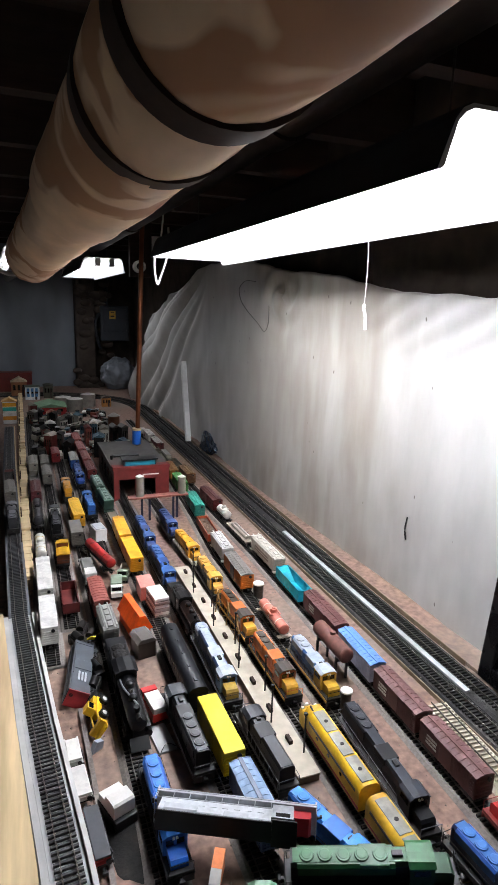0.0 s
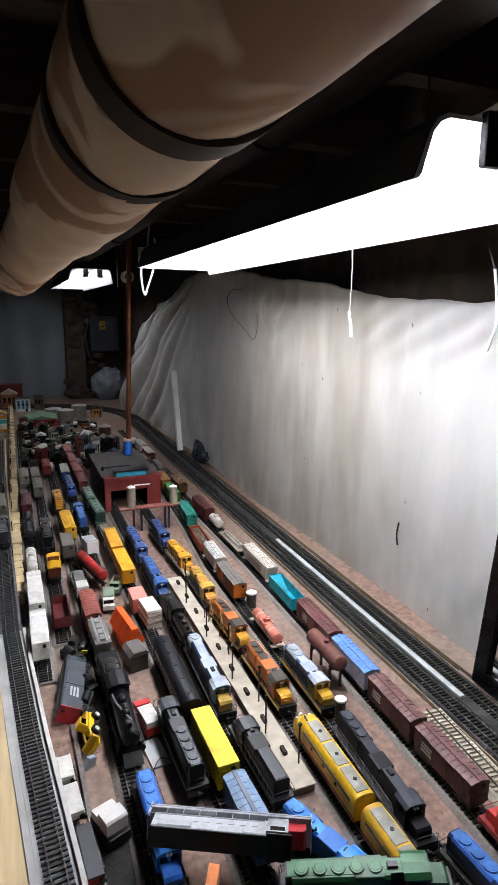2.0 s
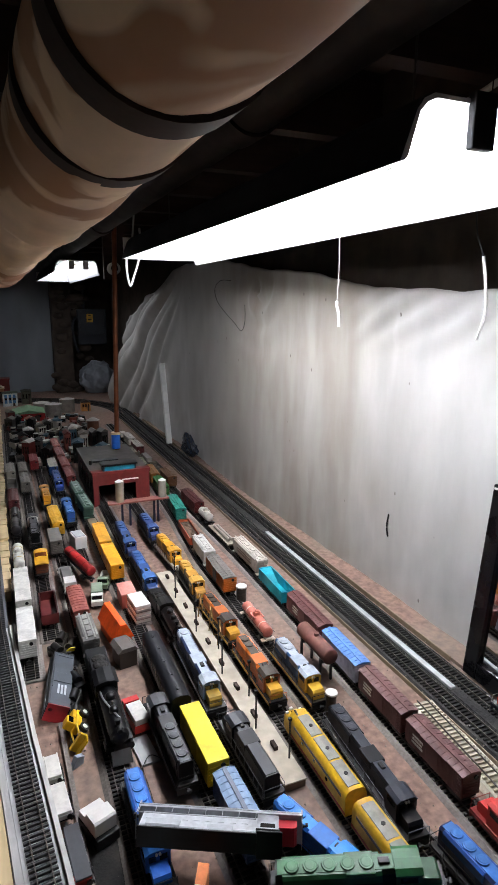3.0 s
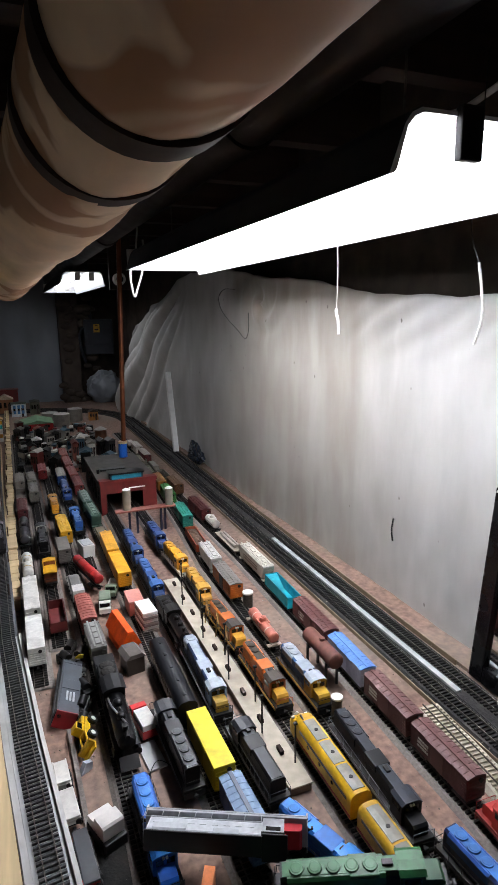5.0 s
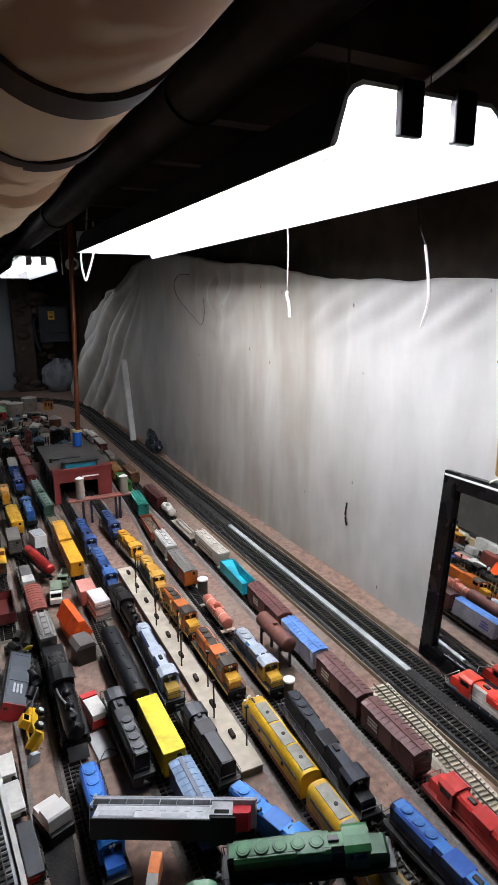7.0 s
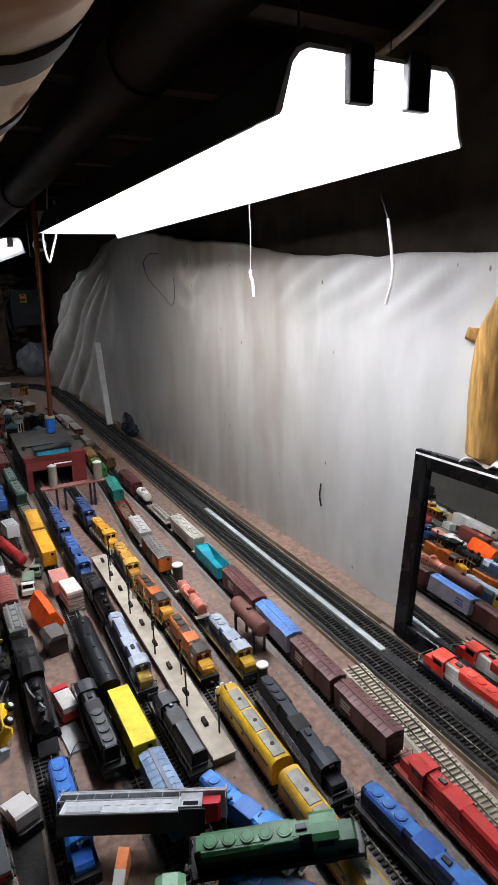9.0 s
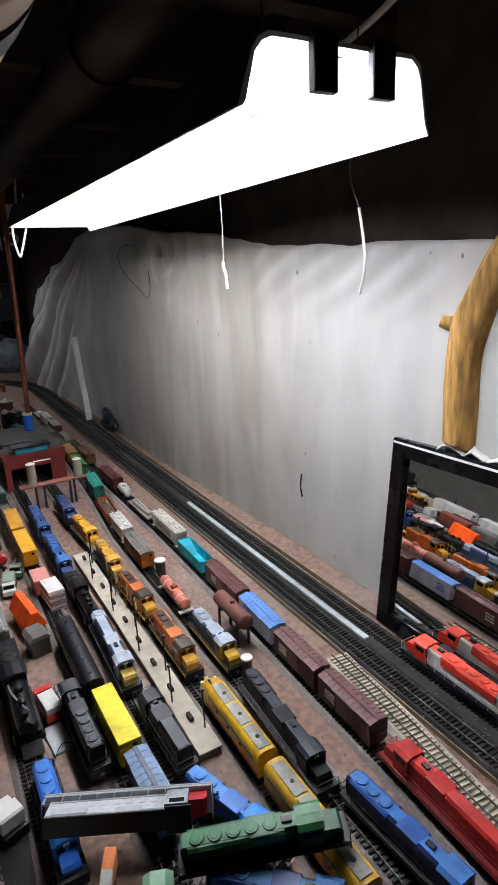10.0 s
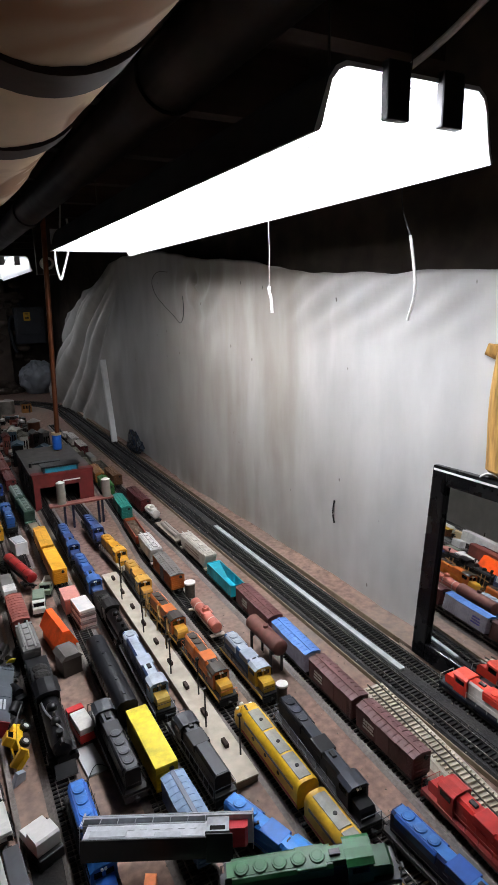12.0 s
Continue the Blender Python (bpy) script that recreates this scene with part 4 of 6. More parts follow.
def hood_loco(m, L, body, top, label, cab=None, fans=3, stripe=None, frame_colour=None, rail_colour=None, W=0.0105, H=0.045, six=True, nose=None, side=None):
    """A road-switcher: walkway, long hood with fans, cab near one end (+y), low short hood."""
    e = thing("diesel_locomotive", m, label, "model locomotive", LOCOS)
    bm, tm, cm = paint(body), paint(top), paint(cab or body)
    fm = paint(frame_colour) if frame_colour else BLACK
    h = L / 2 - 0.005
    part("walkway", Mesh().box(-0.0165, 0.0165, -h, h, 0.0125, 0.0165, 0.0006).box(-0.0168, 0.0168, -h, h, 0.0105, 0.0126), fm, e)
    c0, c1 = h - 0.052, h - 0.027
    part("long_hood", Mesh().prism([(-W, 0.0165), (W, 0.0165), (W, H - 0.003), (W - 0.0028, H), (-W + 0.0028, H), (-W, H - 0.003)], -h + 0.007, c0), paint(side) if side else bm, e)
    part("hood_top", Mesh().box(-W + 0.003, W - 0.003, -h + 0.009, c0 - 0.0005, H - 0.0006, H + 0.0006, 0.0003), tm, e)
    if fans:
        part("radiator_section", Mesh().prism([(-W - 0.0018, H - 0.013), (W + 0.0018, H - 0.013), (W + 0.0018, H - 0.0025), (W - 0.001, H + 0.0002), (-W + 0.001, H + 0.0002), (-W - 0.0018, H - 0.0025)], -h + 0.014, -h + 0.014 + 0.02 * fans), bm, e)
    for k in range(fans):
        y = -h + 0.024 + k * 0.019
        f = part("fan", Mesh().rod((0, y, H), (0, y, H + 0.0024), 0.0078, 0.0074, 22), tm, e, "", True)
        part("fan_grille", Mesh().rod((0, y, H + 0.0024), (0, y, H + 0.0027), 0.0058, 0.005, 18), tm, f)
    part("dynamic_brake", Mesh().box(-W - 0.0012, W + 0.0012, -0.012, 0.018, H - 0.010, H + 0.0008, 0.0012), bm, e)
    part("exhaust_pipe", Mesh().box(-0.003, 0.003, 0.022, 0.033, H, H + 0.0035, 0.0005), BLACK, e)
    for s in (-1, 1):
        g = Mesh()
        for k in range(9):
            y = -h + 0.012 + (c0 + h - 0.016) * k / 9
            g.box(s * W - 0.0004, s * W + 0.0004, y, y + 0.0075, 0.0185, H - 0.015)
        tagged(part("hood_panelling", g, paint(side) if side else bm, e), kind="stuff")
        if stripe:
            part("stripe", Mesh().box(s * 0.0169 - 0.0003, s * 0.0169 + 0.0003, -h, h, 0.011, 0.0155), paint(stripe), e)
    cb = part("cab", Mesh().prism([(-0.0148, 0.0165), (0.0148, 0.0165), (0.0148, H - 0.001), (0.010, H + 0.0022), (0, H + 0.003), (-0.010, H + 0.0022), (-0.0148, H - 0.001)], c0, c1), cm, e)
    part("cab_roof", Mesh().prism([(-0.0152, H - 0.0012), (-0.010, H + 0.0024), (0, H + 0.0032), (0.010, H + 0.0024), (0.0152, H - 0.0012), (0.0152, H - 0.0003), (0.010, H + 0.0034), (0, H + 0.0042), (-0.010, H + 0.0034), (-0.0152, H - 0.0003)], c0 - 0.001, c1 + 0.0015), tm, e)
    for s in (-1, 1):
        part("side_window", Mesh().box(s * 0.0148 - 0.0003, s * 0.0148 + 0.0003, c0 + 0.004, c1 - 0.004, H - 0.0115, H - 0.004), GLASS, cb)
        part("windscreen", Mesh().box(s * 0.0065 - 0.0045, s * 0.0065 + 0.0045, c1 - 0.0003, c1 + 0.0004, H - 0.011, H - 0.0035), GLASS, cb)
    part("short_hood", Mesh().prism([(c1, 0.0165), (h - 0.006, 0.0165), (h - 0.006, H - 0.0165), (h - 0.009, H - 0.013), (c1, H - 0.012)], -W, W, "x"), paint(nose) if nose else cm, e)
    part("headlight", Mesh().rod((-0.002, c1, H - 0.0015), (-0.002, c1 + 0.002, H - 0.0015), 0.0016, seg=10).rod((0.002, c1, H - 0.0015), (0.002, c1 + 0.002, H - 0.0015), 0.0016, seg=10), WHITE, e)
    part("fuel_tank", Mesh().box(-0.014, 0.014, -0.026, 0.022, 0.0035, 0.0104, 0.002), BLACK, e)
    rm = paint(rail_colour) if rail_colour else BLACK
    for s in (-1, 1):
        g = Mesh().rod((s * 0.016, -h + 0.002, 0.0285), (s * 0.016, c0 - 0.002, 0.0285), 0.00045, seg=5)
        for k in range(8):
            y = -h + 0.002 + (c0 + h - 0.004) * k / 7
            g.rod((s * 0.016, y, 0.0165), (s * 0.016, y, 0.0285), 0.00045, seg=5)
        part("handrail", g, rm, e)
        part("end_railing", Mesh().rod((-0.015, s * h, 0.0165), (-0.015, s * h, 0.0285), 0.0005, seg=5).rod((0.015, s * h, 0.0165), (0.015, s * h, 0.0285), 0.0005, seg=5).rod((-0.015, s * h, 0.0285), (0.015, s * h, 0.0285), 0.0005, seg=5), rm, e)
        part("pilot", Mesh().box(-0.0155, 0.0155, s * h - 0.001, s * h + 0.001, 0.003, 0.0124), fm, e)
    running_gear(e, L - 0.012, 3 if six else 2, 0.034 if six else 0.028)
    return e


def cab_unit(m, L, body, roof, label, nose=True, H=0.047, stripe=None):
    """A streamlined diesel with a rounded nose at +y and a grey roof panel."""
    e = thing("streamlined_locomotive", m, label, "model locomotive", LOCOS)
    bm, rm = paint(body), paint(roof)
    h = L / 2 - 0.003
    end = h - (0.036 if nose else 0.0)
    prof = [(-0.0155, 0.009), (0.0155, 0.009), (0.016, 0.016), (0.016, H - 0.011), (0.0135, H - 0.004), (0.0085, H - 0.0008), (0, H), (-0.0085, H - 0.0008), (-0.0135, H - 0.004), (-0.016, H - 0.011), (-0.016, 0.016)]
    part("body", Mesh().prism(prof, -h, end), bm, e, "", True)
    for k in range(3):
        y0 = -h + 0.006 + k * (end + h - 0.01) / 3
        pn = part("roof_panel", Mesh().prism([(-0.009, H - 0.0014), (-0.0085, H + 0.0002), (0, H + 0.001), (0.0085, H + 0.0002), (0.009, H - 0.0014)], y0, y0 + (end + h - 0.01) / 3 - 0.004), rm, e, "grey roof panel")
        part("roof_vent", Mesh().rod((0, y0 + 0.02, H + 0.0006), (0, y0 + 0.02, H + 0.0018), 0.0028, seg=14), BLACK, pn)
    for s in (-1, 1):
        part("side_grille", Mesh().box(s * 0.0158 - 0.0006, s * 0.0158 + 0.0006, -h + 0.01, end - 0.01, H - 0.016, H - 0.0115), STEEL, e)
        for k in range(3):
            y = -h * 0.5 + k * 0.035
            part("porthole", Mesh().rod((s * 0.0156, y, 0.026), (s * 0.0164, y, 0.026), 0.0028, seg=14), GLASS, e)
        if stripe:
            part("stripe", Mesh().box(s * 0.016 - 0.0004, s * 0.016 + 0.0004, -h, end, 0.012, 0.0155), paint(stripe), e)
    if nose:
        g = Mesh()
        rings = []
        stations = [(0.0, 1.0, H), (0.008, 1.0, H - 0.0004), (0.0085, 1.0, H - 0.006), (0.015, 0.99, H - 0.0125), (0.024, 0.93, H - 0.0145), (0.031, 0.78, H - 0.018), (0.0348, 0.5, H - 0.024)]
        for dy, sx, top in stations:
            ring = []
            for a in range(17):
                t = math.pi * a / 16
                c, s2 = math.cos(t), math.sin(t)
                x = -0.016 * sx * math.copysign(abs(c) ** 0.5, c)
                z = 0.0165 + (top - 0.0165) * abs(s2) ** 0.6
                ring.append(g.bm.verts.new((x, end + dy, z)))
            ring = [g.bm.verts.new((-0.016 * sx, end + dy, 0.0085))] + ring + [g.bm.verts.new((0.016 * sx, end + dy, 0.0085))]
            rings.append(ring)
        for a, b in zip(rings, rings[1:]):
            for k in range(len(a)):
                g.bm.faces.new((a[k], b[k], b[(k + 1) % len(a)], a[(k + 1) % len(a)]))
        g.bm.faces.new(rings[0])
        g.bm.faces.new(rings[-1][::-1])
        ns = part("nose", g, bm, e, "rounded nose", True)
        for s in (-1, 1):
            part("windscreen", Mesh().box(s * 0.0062 - 0.0048, s * 0.0062 + 0.0048, end + 0.0078, end + 0.0095, H - 0.0088, H - 0.0028), GLASS, ns)
            part("number_board", Mesh().box(s * 0.011 - 0.0022, s * 0.011 + 0.0022, end + 0.021, end + 0.0245, H - 0.0155, H - 0.0125), WHITE, ns)
        part("headlight", Mesh().rod((0, end + 0.028, 0.030), (0, end + 0.0325, 0.030), 0.0034, seg=16), WHITE, ns)
        part("horn", Mesh().rod((-0.007, end - 0.004, H - 0.0002), (-0.007, end + 0.005, H + 0.001), 0.0012, 0.0018, 10), STEEL, e)
    part("fuel_tank", Mesh().box(-0.013, 0.013, -0.02, 0.02, 0.0035, 0.0089, 0.002), BLACK, e)
    running_gear(e, L - 0.006, 2, 0.034)
    return e


def passenger_car(m, L, body, roof, label, H=0.047):
    e = thing("passenger_car", m, label, "model passenger car", CARS)
    bm, rm = paint(body), paint(roof, 0.35)
    h = L / 2 - 0.003
    part("body", Mesh().box(-0.016, 0.016, -h, h, 0.009, H - 0.011, 0.0006), bm, e)
    part("roof", Mesh().prism([(-0.0164, H - 0.011), (0.0164, H - 0.011), (0.0152, H - 0.006), (0.0105, H - 0.0018), (0, H), (-0.0105, H - 0.0018), (-0.0152, H - 0.006)], -h - 0.0003, h + 0.0003), rm, e, "", True)
    for s in (-1, 1):
        for k in range(int(L / 0.015)):
            y = -h + 0.012 + k * 0.0145
            if y < h - 0.008:
                part("window", Mesh().box(s * 0.016 - 0.0004, s * 0.016 + 0.0004, y - 0.0042, y + 0.0042, 0.022, 0.0315), GLASS, e)
    for k in range(5):
        y = -h * 0.8 + k * h * 0.4
        part("roof_vent", Mesh().box(-0.0025, 0.0025, y - 0.004, y + 0.004, H - 0.0004, H + 0.0012, 0.0005), rm, e)
    running_gear(e, L, 2, 0.03)
    return e


def caboose(m, L, body, roof, label):
    e = thing("caboose", m, label, "model caboose", CARS)
    bm, rm = paint(body), paint(roof)
    h, H = L / 2 - 0.004, 0.04
    part("body", Mesh().box(-0.0148, 0.0148, -h + 0.011, h - 0.011, 0.0115, H - 0.002, 0.0005), bm, e)
    part("roof", Mesh().prism([(-0.016, H - 0.002), (0.016, H - 0.002), (0.009, H + 0.0005), (0, H + 0.0013), (-0.009, H + 0.0005)], -h + 0.002, h - 0.002), rm, e)
    c = part("cupola", Mesh().box(-0.0135, 0.0135, 0.002, 0.021, H - 0.001, H + 0.011, 0.0006), bm, e)
    part("cupola_roof", Mesh().prism([(-0.0148, H + 0.011), (0.0148, H + 0.011), (0, H + 0.0135)], 0.0005, 0.0225), rm, c)
    for s in (-1, 1):
        for k in range(3):
            y = -0.025 + 0.02 * k
            part("window", Mesh().box(s * 0.0148 - 0.0004, s * 0.0148 + 0.0004, y - 0.0035, y + 0.0035, 0.024, 0.032), GLASS, e)
        part("platform", Mesh().box(-0.0145, 0.0145, min(s * h, s * (h - 0.011)), max(s * h, s * (h - 0.011)), 0.0095, 0.0115), BLACK, e)
        part("end_railing", Mesh().rod((-0.0135, s * h, 0.0115), (-0.0135, s * h, 0.024), 0.0005, seg=5).rod((0.0135, s * h, 0.0115), (0.0135, s * h, 0.024), 0.0005, seg=5).rod((-0.0135, s * h, 0.024), (0.0135, s * h, 0.024), 0.0005, seg=5), BLACK, e)
    running_gear(e, L)
    return e


def steam_loco(m, label, tender=True, body="16171a", L=0.135):
    """Boiler forward along -y, cab, then a tender behind."""
    e = thing("steam_locomotive", m, label, "model locomotive", LOCOS)
    bm = paint(body, 0.35)
    R, zc = 0.0115, 0.0295
    part("boiler", Mesh().rod((0, -0.062, zc), (0, 0.022, zc), R, R * 1.08, 24), bm, e, "", True)
    part("smokebox_front", Mesh().rod((0, -0.0665, zc), (0, -0.062, zc), R * 0.8, R, 24).rod((0, -0.069, zc), (0, -0.0665, zc), R * 0.3, R * 0.75, 20), bm, e, "", True)
    part("chimney", Mesh().rod((0, -0.054, zc + R - 0.001), (0, -0.054, zc + R + 0.007), 0.003, 0.004, 14), bm, e, "", True)
    for y, r in ((-0.03, 0.0062), (-0.004, 0.0068)):
        part("dome", Mesh().rod((0, y, zc + R - 0.002), (0, y, zc + R + 0.003), r, r * 0.95, 18).ball((0, y, zc + R + 0.003), r * 0.94, (1, 1, 0.6), 2), bm, e, "", True)
    c = part("cab", Mesh().box(-0.0145, 0.0145, 0.020, 0.046, 0.017, 0.0455, 0.0008), bm, e)
    part("cab_roof", Mesh().prism([(-0.016, 0.0455), (0.016, 0.0455), (0.010, 0.049), (0, 0.0502), (-0.010, 0.049)], 0.017, 0.050), bm, e)
    for s in (-1, 1):
        part("window", Mesh().box(s * 0.0145 - 0.0004, s * 0.0145 + 0.0004, 0.026, 0.040, 0.032, 0.041), GLASS, c)
        part("running_board", Mesh().box(s * 0.013 - 0.0028, s * 0.013 + 0.0028, -0.062, 0.02, 0.0205, 0.0218), bm, e)
        part("cylinder", Mesh().rod((s * 0.0125, -0.062, 0.011), (s * 0.0125, -0.046, 0.011), 0.0052, seg=16), bm, e, "", True)
        part("handrail", Mesh().rod((s * 0.0125, -0.06, 0.034), (s * 0.0125, 0.02, 0.034), 0.0005, seg=6), STEEL, e)
        for k in range(4):
            y = -0.036 + 0.019 * k
            part("driving_wheel", Mesh().rod((s * 0.0078, y, 0.0088), (s * 0.0104, y, 0.0088), 0.0088, seg=20), BLACK, e, "", True)
        part("side_rod", Mesh().box(s * 0.0112 - 0.0006, s * 0.0112 + 0.0006, -0.046, 0.024, 0.0075, 0.010), STEEL, e)
    part("frame", Mesh().box(-0.007, 0.007, -0.066, 0.046, 0.0085, 0.0205), BLACK, e)
    part("pilot", Mesh().prism([(-0.066, 0.0125), (-0.078, 0.0015), (-0.066, 0.0015)], -0.012, 0.012, "x"), BLACK, e)
    part("headlight", Mesh().rod((0, -0.068, zc + R * 0.9), (0, -0.060, zc + R * 0.9), 0.0032, seg=12), BLACK, e)
    part("bell", Mesh().rod((0, -0.018, zc + R), (0, -0.018, zc + R + 0.005), 0.0022, 0.001, 10), RAIL, e)
    if tender:
        t = part("tender", Mesh().box(-0.0148, 0.0148, 0.052, 0.122, 0.0115, 0.034, 0.0012).box(-0.0132, 0.0132, 0.058, 0.094, 0.034, 0.0395, 0.001), bm, e)
        part("coal", Mesh().ball((0, 0.07, 0.039), 0.010, (1.1, 1.2, 0.5)).ball((0, 0.085, 0.039), 0.009, (1.2, 1.2, 0.5)), mat("coal", "0c0c0d", 0.7, 0, 0.5, 300, 1.0), t)
        for y in (0.066, 0.108):
            tr = part("truck", SIDE, None, e, m=pose(0, y, 0))
            for k in (-1, 1):
                part("wheel_set", AXLE, None, tr, m=pose(0, k * 0.0085, 0))
    return e


def toy_truck(m, cab, bed, label, load=None, s=1.0):
    e = thing("toy_truck", m @ Matrix.Scale(s, 4), label, "toy truck", "toy vehicles")
    part("chassis", Mesh().box(-0.008, 0.008, -0.036, 0.036, 0.006, 0.009), BLACK, e)
    c = part("cab", Mesh().prism([(0.014, 0.009), (0.036, 0.009), (0.036, 0.019), (0.029, 0.0205), (0.026, 0.03), (0.014, 0.03)], -0.0125, 0.0125, "x"), paint(cab), e)
    part("windscreen", Mesh().prism([(0.0284, 0.0212), (0.0288, 0.0212), (0.0268, 0.0285), (0.0264, 0.0285)], -0.0105, 0.0105, "x"), GLASS, c)
    for x in (-1, 1):
        part("side_window", Mesh().box(x * 0.0125 - 0.0003, x * 0.0125 + 0.0003, 0.0165, 0.0245, 0.0215, 0.0275), GLASS, c)
        for y in (-0.026, -0.013, 0.026):
            part("wheel", Mesh().rod((x * 0.009, y, 0.0058), (x * 0.0135, y, 0.0058), 0.0058, seg=16), BLACK, e, "", True)
    bd = part("bed", Mesh().box(-0.0135, 0.0135, -0.038, 0.012, 0.0092, 0.0115).box(-0.0135, -0.0125, -0.038, 0.012, 0.0115, 0.022).box(0.0125, 0.0135, -0.038, 0.012, 0.0115, 0.022).box(-0.0125, 0.0125, -0.038, -0.037, 0.0115, 0.022).box(-0.0125, 0.0125, 0.011, 0.012, 0.0115, 0.022), paint(bed), e)
    if load:
        part("load", Mesh().box(-0.012, 0.012, -0.036, 0.010, 0.0116, 0.031, 0.001), paint(load), e)
    return e

# ---- trains, row by row ----
def span(x0, y0, x1, y1, z=RAILTOP, turn=0):
    """Pose of a car from its near end (x0, y0) to its far end (x1, y1)."""
    return place((x0 + x1) / 2, (y0 + y1) / 2, math.degrees(math.atan2(x0 - x1, y1 - y0)) + turn, z)


# row at the main line
first = boxcar(span(0.7075, 1.123, 0.709, 1.251), 0.128, "5c3430", "664341", "weathered brown boxcar with ribbed roof and white emblem", mark="c9c4ba")
copy_thing(first, span(0.709, 1.254, 0.712, 1.382))
boxcar(span(0.712, 1.385, 0.716, 1.513), 0.128, "b4b4c4", "5a88cc", "blue-roofed boxcar with white striped sides", mark="5a5ab4")
boxcar(span(0.7165, 1.516, 0.7195, 1.672), 0.152, "5e2b2a", "5d3432", "dark red boxcar behind the blue one", mark="b9b2a8")
gondola(span(0.7195, 1.684, 0.7225, 1.822), 0.138, "12a3b4", "bright turquoise open hopper car, empty", slope=True, H=0.036)
hopper(span(0.7225, 1.826, 0.722, 2.0), 0.17, "b9b4a6", "c4c0b4", "cream covered hopper with faint dark lettering", mark="7c6f62")
flat_car(span(0.722, 2.02, 0.719, 2.19), 0.165, "8a8272", "grey-brown flat car loaded with pale pipes", load=((-0.06, 0.05, 0.009, 0.03, "9b9488", "pipe"),))
tank_car(span(0.719, 2.2, 0.717, 2.29), 0.085, "c9c5bc", "small dirty white tank car", R=0.0125)
boxcar(span(0.717, 2.295, 0.716, 2.455), 0.155, "56211f", "4f2422", "dark maroon boxcar near the engine house")
boxcar(span(0.7155, 2.60, 0.7145, 2.73), 0.128, "5a3a22", "6b4a2c", "brown wooden boxcar beside the engine house")
gondola(span(0.7145, 2.76, 0.714, 2.90), 0.135, "6b6658", "grey gondola beside the engine house", load="3a352e")
flat_car(span(0.714, 2.93, 0.713, 3.07), 0.14, "7b7568", "grey flat car with pale crates", load=((-0.05, 0.05, 0.011, 0.03, "8d8a80", "box"),))
boxcar(span(0.713, 3.1, 0.7125, 3.24), 0.135, "5b1f1f", "b9b3a8", "maroon boxcar with pale roof")
boxcar(span(0.7125, 3.27, 0.712, 3.41), 0.135, "c9c2b6", "cfcac0", "white boxcar with dark trim", mark="6a2a24")
flat_car(span(0.712, 3.45, 0.712, 3.6), 0.14, "a79c8c", "pale flat car with white sacks", load=((-0.05, 0.0, 0.011, 0.03, "d5d0c6", "box"),))
hood_loco(span(0.6985, 0.905, 0.706, 1.116), 0.205, "b3211c", "b92c26", "bright red diesel locomotive with long smooth hood", cab="b3211c", fans=0, frame_colour="7a1714", rail_colour="8d2620")
hood_loco(span(0.6935, 0.72 + 0.01, 0.697, 0.895), 0.16, "a52a2c", "b43b3a", "faded red diesel switcher by the table edge", fans=2, six=False)

# second row
hood_loco(span(0.5995, 1.092, 0.613, 1.33, turn=180), 0.236, "12141a", "232833", "black diesel locomotive with round roof fans", fans=3, stripe="8a8c92", rail_colour="6f727a")
# the darker side blue carries the shade below the lit roof
hood_loco(span(0.637, 0.885, 0.623, 1.094, turn=180), 0.208, "1d4f9c", "3470b8", "blue diesel locomotive with shade coloured into its lower sides", fans=3, side="182a5a")
hood_loco(span(0.6155, 1.358, 0.6165, 1.53, turn=180), 0.17, "98a4b0", "a6b0ba", "silver-topped blue diesel with yellow cab end", cab="c99f2e", fans=2, stripe="c99f2e", side="3b6596")
tank_car(span(0.6165, 1.56, 0.6185, 1.695), 0.13, "c0705f", "pink and white tank car on a low flat frame", R=0.011, band="d9c7ba", frame_colour="b7aa9a")
boxcar(span(0.6185, 1.775, 0.6215, 1.918), 0.14, "b5601c", "6e6a64", "orange-sided boxcar with grey roof and black end", door="2a2522")
hopper(span(0.622, 1.925, 0.627, 2.05), 0.125, "b9b8b2", "c6c5c0", "small pale grey covered hopper")
gondola(span(0.629, 2.062, 0.640, 2.225), 0.155, "a5482a", "rusty orange gondola with scrap load", load="5d4a3c")
boxcar(span(0.6475, 2.262, 0.659, 2.41), 0.145, "1c6a5e", "2a8474", "teal green boxcar near the engine house")
boxcar(span(0.6605, 2.5, 0.667, 2.64), 0.135, "2f6b2f", "3b7a3a", "green boxcar beside the engine house wall")
boxcar(span(0.668, 2.66, 0.676, 2.80), 0.135, "8a5a24", "94683a", "ochre boxcar beside the engine house wall")
gondola(span(0.677, 2.86, 0.684, 3.02), 0.15, "5a574e", "grey gondola with grey-green load", load="6f705f")
gondola(span(0.685, 3.06, 0.689, 3.22), 0.15, "6f685c", "dusty grey gondola with pale load", load="8a8576")

# yellow row
cab_unit(span(0.5525, 1.160, 0.5545, 1.358), 0.197, "d9a91c", "84847c", "yellow streamlined diesel with grey roof panels", stripe="a32a22")
cab_unit(span(0.5525, 0.962, 0.5525, 1.152), 0.188, "cf9f24", "84847c", "yellow streamlined booster unit with grey roof panels", nose=False, stripe="a32a22")
hood_loco(span(0.5525, 1.385, 0.5535, 1.565, turn=180), 0.178, "b8601f", "3a332c", "orange-sided diesel with dark roof and yellow end", side="cc6a1e", cab="a8541e", nose="c9962a", stripe="c9962a", fans=2, six=False, rail_colour="b5561a")
